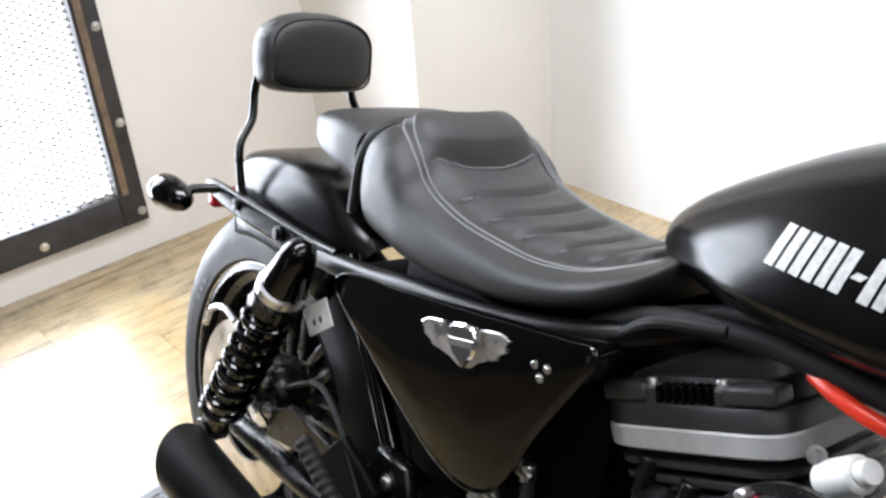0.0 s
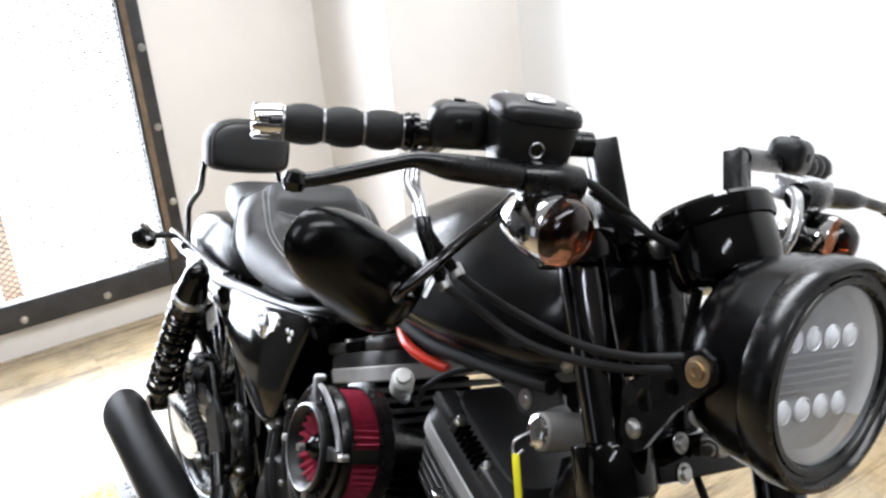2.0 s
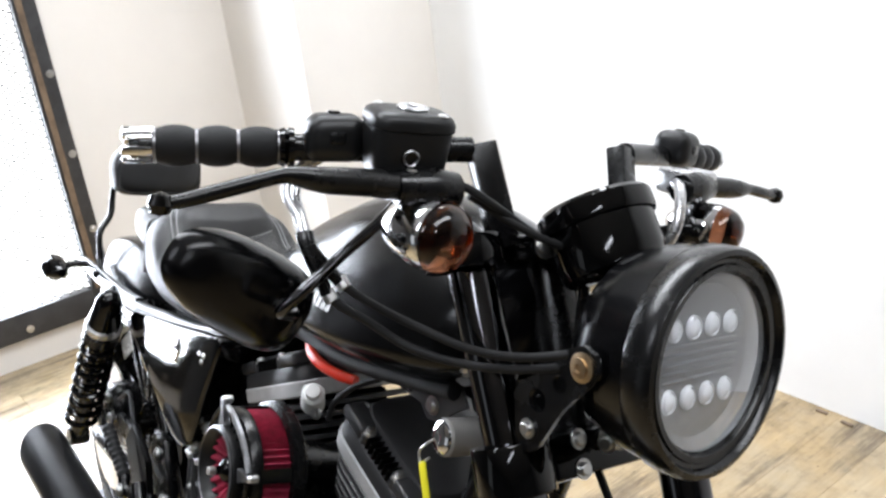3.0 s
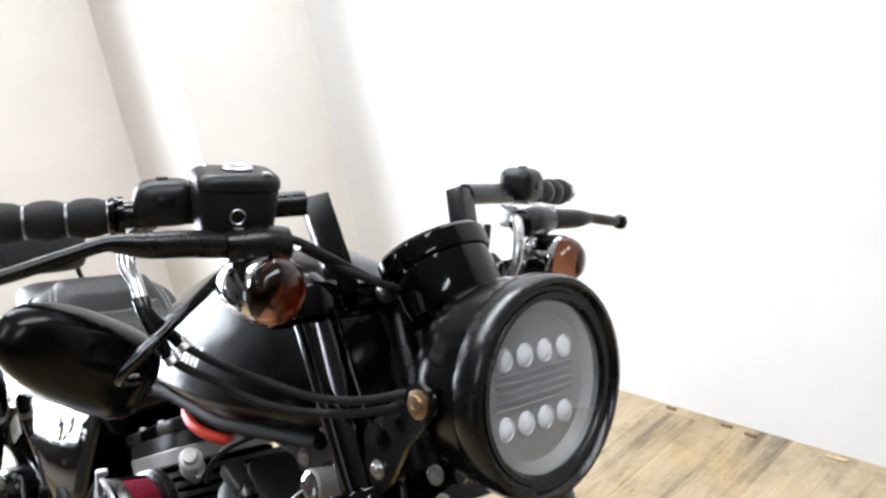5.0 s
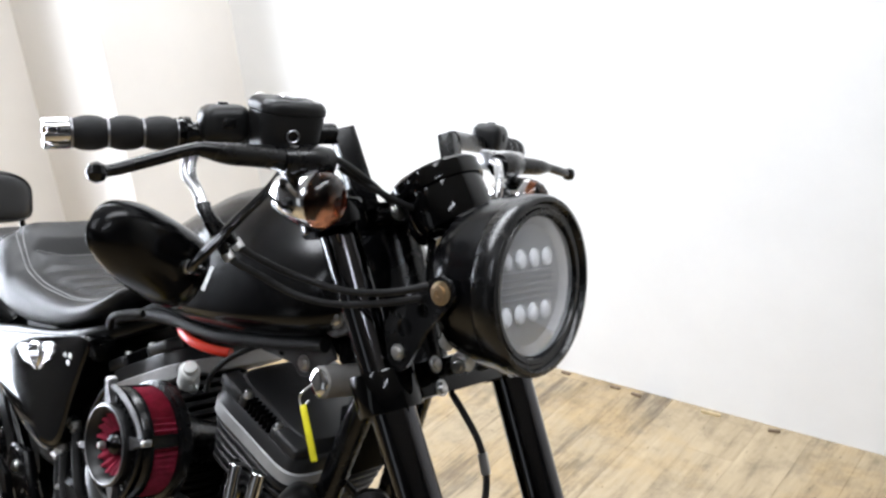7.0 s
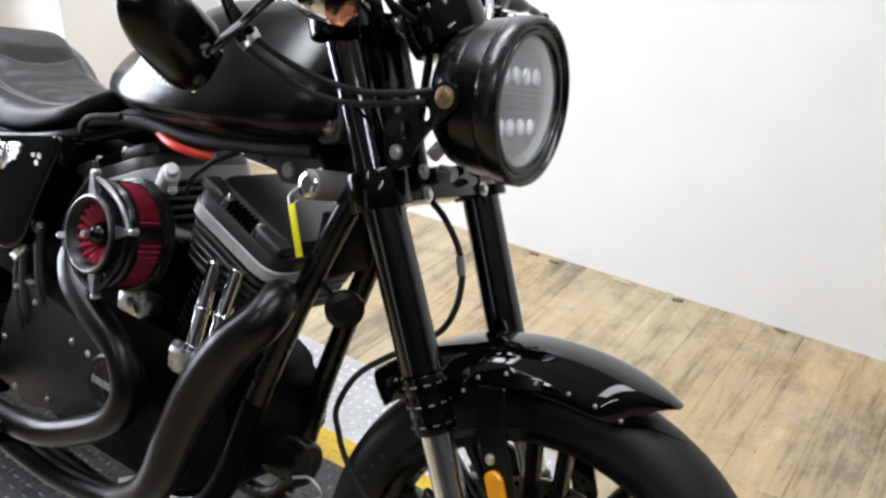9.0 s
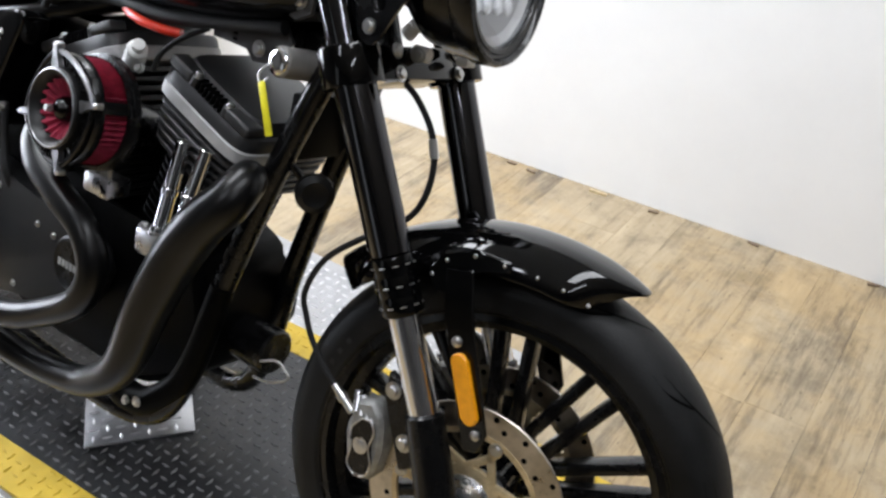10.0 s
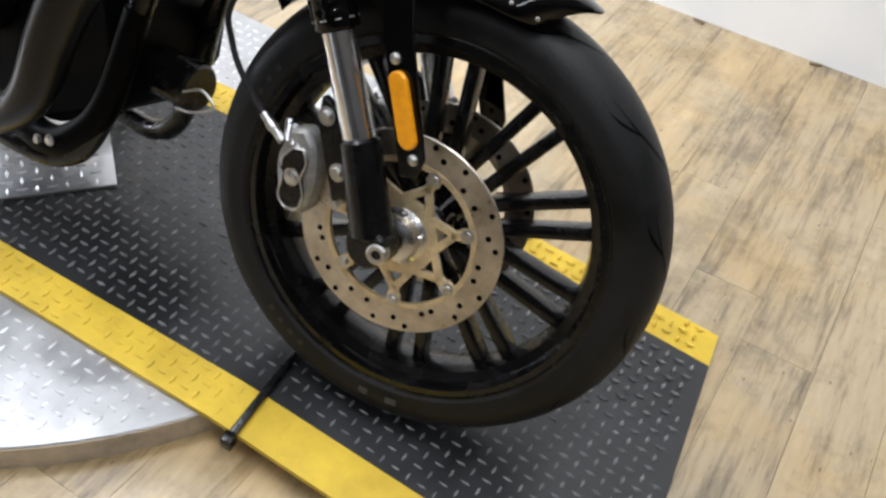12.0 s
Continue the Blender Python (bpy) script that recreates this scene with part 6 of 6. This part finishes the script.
for k, (x, z) in enumerate(((0.541, 0.599), (0.500, 0.548), (0.483, 0.531))):
    hose = part("oil_line", tube([(x, -0.140, z), (x + 0.012, -0.146, z - 0.045), (x + 0.035, -0.150, z - 0.095), (x + 0.05, -0.135, z - 0.14)], 0.0078, 12), GRIP, BIKE, "dark grey oil hose")
    part("hose_clip", merge(rod((x - 0.002, -0.140, z - 0.004), (x - 0.004, -0.139, z + 0.014), 0.0092, 0.0085), rod((x - 0.014, -0.146, z + 0.004), (x + 0.008, -0.146, z + 0.004), 0.0042)), BOLT, hose, "bright hose clamp")
part("brake_line", tube([(0.40, -0.165, 0.36), (0.33, -0.17, 0.42), (0.25, -0.165, 0.50), (0.17, -0.15, 0.52), (0.08, -0.14, 0.47)], 0.004, 10), GRIP, BIKE, "thin black rear brake hose")
part("swingarm_plate", prism([(0.30, 0.50), (0.36, 0.50), (0.40, 0.40), (0.36, 0.33), (0.30, 0.36), (0.27, 0.43)], 0.02, side_plane(-0.135), 0.004), BLACKMETAL, BIKE, "black swingarm pivot plate")
for x, z in ((0.33, 0.465), (0.365, 0.39), (0.315, 0.385)):
    part("pivot_bolt", bolt_head((x, -0.146, z), (0, -1, 0), 0.0075, 0.006), BOLT, BIKE)
part("caliper_bolt", bolt_head((0.028, -0.146, 0.455), (0, -1, 0), 0.008, 0.007), BOLT, BIKE)
part("caliper_bolt", bolt_head((0.045, -0.146, 0.415), (0, -1, 0), 0.008, 0.007), BOLT, BIKE)

# ---- under the tank: harness, red cable, key switch ----
part("harness", tube([(0.53, -0.09, 0.752), (0.57, -0.10, 0.785), (0.63, -0.105, 0.815), (0.74, -0.10, 0.834), (0.86, -0.10, 0.836), (0.96, -0.09, 0.850), (1.08, -0.08, 0.872)], 0.0105, 14), GRIP, BIKE, "black wiring sleeve")
part("harness", tube([(0.58, -0.075, 0.79), (0.70, -0.085, 0.842), (0.85, -0.085, 0.852), (1.0, -0.075, 0.872), (1.12, -0.06, 0.90)], 0.009, 12), GRIP, BIKE, "black cable")
part("harness", tube([(0.60, -0.12, 0.79), (0.64, -0.135, 0.82), (0.70, -0.12, 0.835)], 0.006, 10), GRIP, BIKE, "black cable")
part("under_tank_box", box(0.62, 1.06, -0.035, 0.035, 0.842, 0.875, 0.010), MATTE, BIKE, "black frame backbone")
part("red_cable", tube([(0.772, -0.098, 0.826), (0.80, -0.110, 0.823), (0.835, -0.115, 0.820), (0.87, -0.110, 0.818), (0.90, -0.098, 0.818)], 0.0072, 14), REDHOSE, BIKE, "bright red rubber cable")
part("plug_cap", merge(rod((0.812, -0.108, 0.752), (0.842, -0.126, 0.782), 0.0165, 0.0155, 20, 0.003), rod((0.842, -0.126, 0.782), (0.850, -0.131, 0.790), 0.010)), WHITEPLASTIC, BIKE, "pale grey sensor cap")
for p in ((0.800, -0.112, 0.770), (0.842, -0.118, 0.752)):
    part("cap_screw", bolt_head(p, (0.3, -0.9, 0.3), 0.0055, 0.008), BOLT, BIKE)
part("plug_wire", tube([(0.945, -0.09, 0.838), (0.91, -0.105, 0.815), (0.882, -0.115, 0.785), (0.868, -0.115, 0.755)], 0.0042, 10), GRIP, BIKE, "thin black wire")
mount_plate = part("mount_plate", prism([(0.925, 0.856), (1.065, 0.876), (1.085, 0.850), (1.055, 0.832), (1.040, 0.812), (1.010, 0.808), (0.998, 0.824), (0.925, 0.824)], 0.006, side_plane(-0.060), 0.0015), GREYPLATE, BIKE, "dark grey mounting plate")
part("plate_bolt", bolt_head((1.022, -0.063, 0.829), (0, -1, 0), 0.008, 0.007), BOLT, mount_plate)
for z in (0.831, 0.840, 0.849):
    part("plate_slot", box(0.968, 0.976, -0.0645, -0.0625, z - 0.0022, z + 0.0022), GLOSS, mount_plate)
neck_plate = part("tank_mount", prism([(1.035, 0.93), (1.095, 0.975), (1.135, 0.94), (1.13, 0.90), (1.105, 0.888), (1.07, 0.895)], 0.008, side_plane(-0.086), 0.002), GREYPLATE, BIKE, "dark grey tank mount ear")
part("mount_bolt", bolt_head((1.108, -0.090, 0.917), (0, -1, 0), 0.010, 0.008), BOLT, neck_plate)
ign = group("ignition_switch", BIKE)
tagged(ign, "grey ignition switch with chrome lock")
IA, LOCK = Vector((-0.08, -0.98, 0.08)).normalized(), Vector((1.106, -0.109, 0.832))
part("barrel", rod(LOCK - IA * 0.070, LOCK, 0.0215, 0.0215, 28, 0.002), mat("grey_plastic", (0.23, 0.22, 0.21), 0.5, var=0.1, vscale=60), ign, "grey barrel")
part("lock_face", lathe([(0, 0.004), (0.006, 0.006), (0.0135, 0.005), (0.0185, 0.002), (0.0185, -0.002), (0, -0.002)], frame_to(LOCK + IA * 0.001, IA), 28), CHROME, ign, "chrome lock face")
part("key_ring", tube([(1.100, -0.114, 0.830), (1.094, -0.124, 0.820), (1.089, -0.126, 0.810), (1.096, -0.127, 0.800), (1.104, -0.123, 0.810)], 0.0014, 8), BOLT, ign, "steel key ring")
part("key_tag", box(-0.0062, 0.0062, -0.0012, 0.0012, -0.074, 0.0, 0.001, Matrix.Translation((1.097, -0.127, 0.803)) @ Matrix.Rotation(radians(-24), 4, "Y")), YELLOWTAG, ign, "yellow key tag")

# ---- front fender, caliper, reflector ----
STEER = Matrix.Translation(AXLE_F) @ Matrix.Rotation(radians(STEER_DEG), 4, "Z") @ Matrix.Translation(-AXLE_F)
fender = part("front_fender", arched_sheet(AXLE_F, 0.382, 0.074, 66, 137, 0.050, flare=0.45, point=0.13), GLOSS, BIKE, "gloss black front fender", sharp=60)
fender.matrix_local = FRONT @ STEER
for s in (-1, 1):
    for a in (74, 80, 86, 93, 100, 107):
        d = Vector((math.cos(radians(a)), 0, math.sin(radians(a))))
        part("rivet", lathe([(0, 0.0024), (0.002, 0.0018), (0.003, 0), (0, 0)], frame_to(AXLE_F + d * 0.345 + Vector((0, s * 0.074, 0)), (0, s, 0.3)), 12), BOLT, fender)


def fender_bracket(s):
    """A flat plate from the fork casting up to the fender, with a reflector on it."""
    flange = [] if s > 0 else [prism([(1.405, 0.640), (1.425, 0.668), (1.470, 0.690), (1.520, 0.690), (1.522, 0.676), (1.482, 0.668), (1.462, 0.650), (1.450, 0.625), (1.425, 0.615)], 0.006, side_plane(s * 0.112), 0.002)]
    br = part("fender_bracket", merge(prism([(1.436, 0.655), (1.474, 0.664), (1.490, 0.60), (1.546, 0.462), (1.540, 0.434), (1.518, 0.428), (1.496, 0.48), (1.446, 0.602)], 0.005, side_plane(s * 0.118), 0.0015),
                                      *flange), GLOSS, BIKE, "gloss black fender bracket")
    br.matrix_local = FRONT
    for x, z in () if s > 0 else ((1.415, 0.638), (1.432, 0.663), (1.470, 0.682), (1.512, 0.684), (1.448, 0.632)):
        part("bracket_rivet", lathe([(0, 0.0025), (0.002, 0.002), (0.003, 0), (0, 0)], frame_to((x, s * 0.1152, z), (0, s, 0)), 10), BOLT, br)
    d = Vector((0.058, 0, -0.115)).normalized()
    n = Vector((d.z, 0, -d.x))
    c = Vector((1.5035, s * 0.121, 0.512))
    outline = []
    for k in range(24):
        t = 2 * math.pi * k / 24
        e = 0.036 if math.cos(t) > 0 else -0.036
        p = d * (e + 0.0125 * math.cos(t)) + n * 0.0125 * math.sin(t)
        outline.append((c.x + p.x, c.z + p.z))
    part("reflector", prism(outline, 0.008, side_plane(s * 0.125), 0.002), AMBER, br, "amber plastic reflector")
    for e in (-1, 1):
        p = c + d * 0.062 * e
        part("reflector_bolt", lathe([(0, 0.006), (0.004, 0.0055), (0.0072, 0.003), (0.0075, 0), (0, 0)], frame_to((p.x, s * 0.1205, p.z), (0, s, 0)), 20), BOLT, br, "pale domed bolt")
    return br


fender_bracket(-1)
fender_bracket(1)


def caliper(s):
    cal = group("brake_caliper", BIKE)
    cal.matrix_local = FRONT
    tagged(cal, "grey cast brake caliper on a black bracket")
    part("body", merge(prism([(1.352, 0.452), (1.378, 0.462), (1.398, 0.44), (1.405, 0.395), (1.400, 0.345), (1.372, 0.335), (1.350, 0.36), (1.340, 0.405)], 0.035, Matrix.Translation((-0.008, 0, -0.032)) @ side_plane(s * 0.100), 0.006)), CAST, cal, "grey cast body")
    part("face_ring", prism([(1.368, 0.432), (1.384, 0.434), (1.392, 0.418), (1.388, 0.395), (1.396, 0.372), (1.390, 0.350), (1.372, 0.346), (1.358, 0.36), (1.360, 0.385), (1.354, 0.41)], 0.006, Matrix.Translation((-0.008, 0, -0.032)) @ side_plane(s * 0.119), 0.002), BLACKMETAL, cal, "dark face plate")
    outline = [(1.368, 0.432), (1.384, 0.434), (1.392, 0.418), (1.388, 0.395), (1.396, 0.372), (1.390, 0.350), (1.372, 0.346), (1.358, 0.36), (1.360, 0.385), (1.354, 0.41), (1.368, 0.432)]
    part("face_edge", tube([(x - 0.008, s * 0.1222, z - 0.032) for x, z in outline], 0.0014, 8, 4), ALU, cal, "bright machined edge")
    part("face_bolt", bolt_head((1.366, s * 0.122, 0.360), (0, s, 0), 0.0085, 0.003), ALU, cal)
    for k in range(4):
        part("cast_rib", rod((1.335 + 0.010 * k, s * 0.105, 0.428 - 0.004 * k), (1.345 + 0.010 * k, s * 0.118, 0.402 - 0.002 * k), 0.005, 0.004, 10), ALU, cal)
    part("bracket", prism([(1.385, 0.485), (1.41, 0.475), (1.445, 0.41), (1.46, 0.37), (1.43, 0.35), (1.41, 0.40), (1.385, 0.445)], 0.014, side_plane(s * 0.112), 0.003), BLACKMETAL, cal, "black mounting bracket")
    for x, z in ((1.399, 0.461), (1.432, 0.395)):
        part("mount_bolt", bolt_head((x, s * 0.119, z), (0, s, 0), 0.0085, 0.008), BOLT, cal)
    return cal


caliper(-1)
caliper(1)

# ---- hoses and cables ----
part("brake_hose", tube([(1.265, -0.03, 0.845), (1.30, -0.05, 0.834), (1.33, -0.05, 0.80), (1.345, -0.05, 0.759), (1.342, -0.05, 0.71), (1.32, -0.05, 0.67), (1.28, -0.08, 0.635), (1.235, -0.10, 0.590), (1.209, -0.10, 0.53), (1.219, -0.10, 0.495), (1.240, -0.104, 0.466), (1.272, -0.108, 0.438), (1.302, -0.112, 0.419)], 0.0045, 10), GRIP, BIKE, "black rubber brake hose").matrix_local = FRONT
part("hose_end", merge(rod((1.298, -0.112, 0.422), (1.338, -0.114, 0.397), 0.0062), rod((1.310, -0.1125, 0.4145), (1.320, -0.113, 0.408), 0.008)), BOLT, BIKE, "steel hose fitting").matrix_local = FRONT
part("hose_sleeve", rod((1.335, -0.05, 0.79), (1.344, -0.05, 0.765), 0.006), BOLT, BIKE, "steel hose sleeve").matrix_local = FRONT

# bar cables on the right: steel ends below the lever, then across the fork to the headlight
for dy, path in ((0.0, [(1.128, -0.270, 1.027), (1.147, -0.235, 1.004), (1.172, -0.205, 0.990), (1.219, -0.178, 0.982), (1.270, -0.158, 0.990), (1.31, -0.125, 1.005)]),
                 (-0.010, [(1.130, -0.283, 1.016), (1.146, -0.245, 0.991), (1.172, -0.215, 0.972), (1.206, -0.183, 0.965), (1.262, -0.160, 0.976), (1.305, -0.12, 0.99)])):
    part("bar_cable", tube([(1.106, -0.294 + dy / 2, 1.060)] + path, 0.0042, 12), GRIP, BIKE, "black throttle cable")
    part("cable_sleeve", tube([(1.100, -0.294 + dy / 2, 1.068), (1.110, -0.292 + dy / 2, 1.054), path[0]], 0.0062, 12), BLACKMETAL, BIKE, "black cable sleeve")
    part("cable_elbow", tube([(1.075, -0.270 + dy, 1.135), (1.066, -0.286 + dy, 1.118), (1.074, -0.294 + dy, 1.098), (1.090, -0.295 + dy / 2, 1.082), (1.102, -0.294 + dy / 2, 1.065)], [0.0042, 0.0042, 0.0044, 0.0044, 0.0044], 12), ALU, BIKE, "bright cable elbow")
    part("cable_clip", rod(Vector(path[0]) + Vector((-0.003, 0.0, 0.003)), Vector(path[0]) + Vector((0.004, 0.004, -0.006)), 0.0068), BOLT, BIKE, "steel cable end")
part("lever_hose", tube([(1.17, -0.215, 1.125), (1.19, -0.19, 1.13), (1.20, -0.15, 1.11), (1.19, -0.10, 1.085), (1.17, -0.06, 1.07)], 0.0042, 10), GRIP, BIKE, "black brake hose")
part("lever_hose", tube([(1.185, -0.175, 1.12), (1.20, -0.14, 1.10), (1.212, -0.10, 1.082), (1.215, -0.06, 1.07)], 0.004, 10), GRIP, BIKE, "thin black hose")
part("clutch_cable", tube([(1.175, 0.12, 1.13), (1.20, 0.10, 1.125), (1.215, 0.085, 1.09), (1.205, 0.075, 1.05), (1.18, 0.07, 0.98)], 0.006, 10), ALU, BIKE, "grey clutch cable")
part("clutch_cable", tube([(1.15, 0.10, 1.12), (1.16, 0.09, 1.08), (1.18, 0.085, 1.05)], 0.0045, 10), GRIP, BIKE, "black switch wire")
part("lamp_socket", merge(rod((1.250, -0.012, 0.884), (1.276, -0.014, 0.886), 0.011, 0.010, 20, 0.002), box(1.266, 1.286, -0.022, 0.006, 0.872, 0.886, 0.004, Matrix.Rotation(radians(4), 4, "Z")), rod((1.245, -0.03, 0.905), (1.258, -0.03, 0.922), 0.010)), WHITEPLASTIC, BIKE, "white wiring connector")
part("socket_bolt", bolt_head((1.270, -0.030, 0.885), (0.3, -0.95, 0), 0.007, 0.006), BOLT, BIKE)
part("loop_wire", tube([(1.15, -0.09, 0.395), (1.19, -0.10, 0.415), (1.215, -0.10, 0.40), (1.19, -0.11, 0.385), (1.15, -0.10, 0.372)], 0.002, 8), BOLT, BIKE, "bent wire loop")

# ---- loose things on the platform ----
bar = tagged(part("hinge_bar", merge(box(-0.006, 0.006, -0.11, 0.11, 0.0, 0.010, 0.002), box(-0.009, 0.009, -0.125, -0.105, -0.012, 0.012, 0.002)), BLACKMETAL), "black steel hinge bar across the runway edge", "hinge bar")
bar.matrix_world = Matrix.Translation((1.376, -0.108, run_z(1.376) + 0.0012)) @ Matrix.Rotation(radians(3.7), 4, "Y") @ Matrix.Rotation(radians(8.5), 4, "Z")
rngd = random.Random(11)
for x, kind in ((0.63, 0), (0.706, 1), (0.937, 2), (0.45, 0), (1.12, 1), (1.42, 0), (1.75, 1)):
    yb = 1.557 + 0.043 * x - 0.015 - 0.02 * rngd.random()
    d = tagged(part("wood_chip", box(-0.016 - 0.012 * (kind == 2), 0.016 + 0.012 * (kind == 2), -0.005, 0.005, 0, 0.006, 0.0015), GATEWOOD if kind < 2 else BRONZE), "small loose chip by the wall", "debris", "loose chips by the wall")
    d.matrix_world = Matrix.Translation((x, yb, FLOOR)) @ Matrix.Rotation(rngd.uniform(-0.6, 0.6), 4, "Z")

# ---- floor planks ----
FLOOR_OB = bpy.data.objects["floor"]
PW, PL = 0.135, 1.2
WALL_A = math.atan(0.043)
V_LO, V_HI = -1.02, 1.556


def plank_mesh(length):
    me = bpy.data.meshes.new("plank")
    bm = box(-PW / 2 + 0.0004, PW / 2 - 0.0004, -length / 2 + 0.0004, length / 2 - 0.0004, -0.008, 0.0)
    bm.to_mesh(me)
    bm.free()
    me.materials.append(WOOD)
    return me


whole = plank_mesh(PL)
rng = random.Random(5)
c, s = math.cos(WALL_A), math.sin(WALL_A)
for i in range(-16, 52):
    shift = rng.uniform(0, PL)
    for j in range(-2, 3):
        v0, v1 = max(V_LO, j * PL + shift - PL / 2), min(V_HI, j * PL + shift + PL / 2)
        if v1 - v0 < 0.03:
            continue
        u, v = i * PW, (v0 + v1) / 2
        x, y = c * u - s * v, s * u + c * v
        if x < -1.5 - 0.22 * (y - 0.1) - 0.2 or x > 6.9:
            continue
        p = new("plank", whole if v1 - v0 > PL - 0.001 else plank_mesh(v1 - v0))
        p.parent = FLOOR_OB
        p.matrix_local = Matrix.Translation((x, y, FLOOR)) @ Matrix.Rotation(WALL_A, 4, "Z")

# the same floor goes on towards the open side of the shop, as one joined sheet of planks
verts, faces = [], []
for i in range(-16, 52):
    shift = rng.uniform(0, PL)
    for j in range(-6, 1):
        v0, v1 = max(-5.5, j * PL + shift - PL / 2), min(V_LO, j * PL + shift + PL / 2)
        if v1 - v0 < 0.03:
            continue
        k = len(verts)
        for du, v in ((-1, v0), (1, v0), (1, v1), (-1, v1)):
            u = i * PW + du * (PW / 2 - 0.0004)
            verts.append((c * u - s * v, s * u + c * v, FLOOR))
        faces.append((k, k + 1, k + 2, k + 3))
far_me = bpy.data.meshes.new("plank_sheet")
far_me.from_pydata(verts, [], faces)
far_me.materials.append(WOOD_FAR)
far = new("plank_sheet", far_me)
far.parent = FLOOR_OB
tagged(far, kind="stuff")
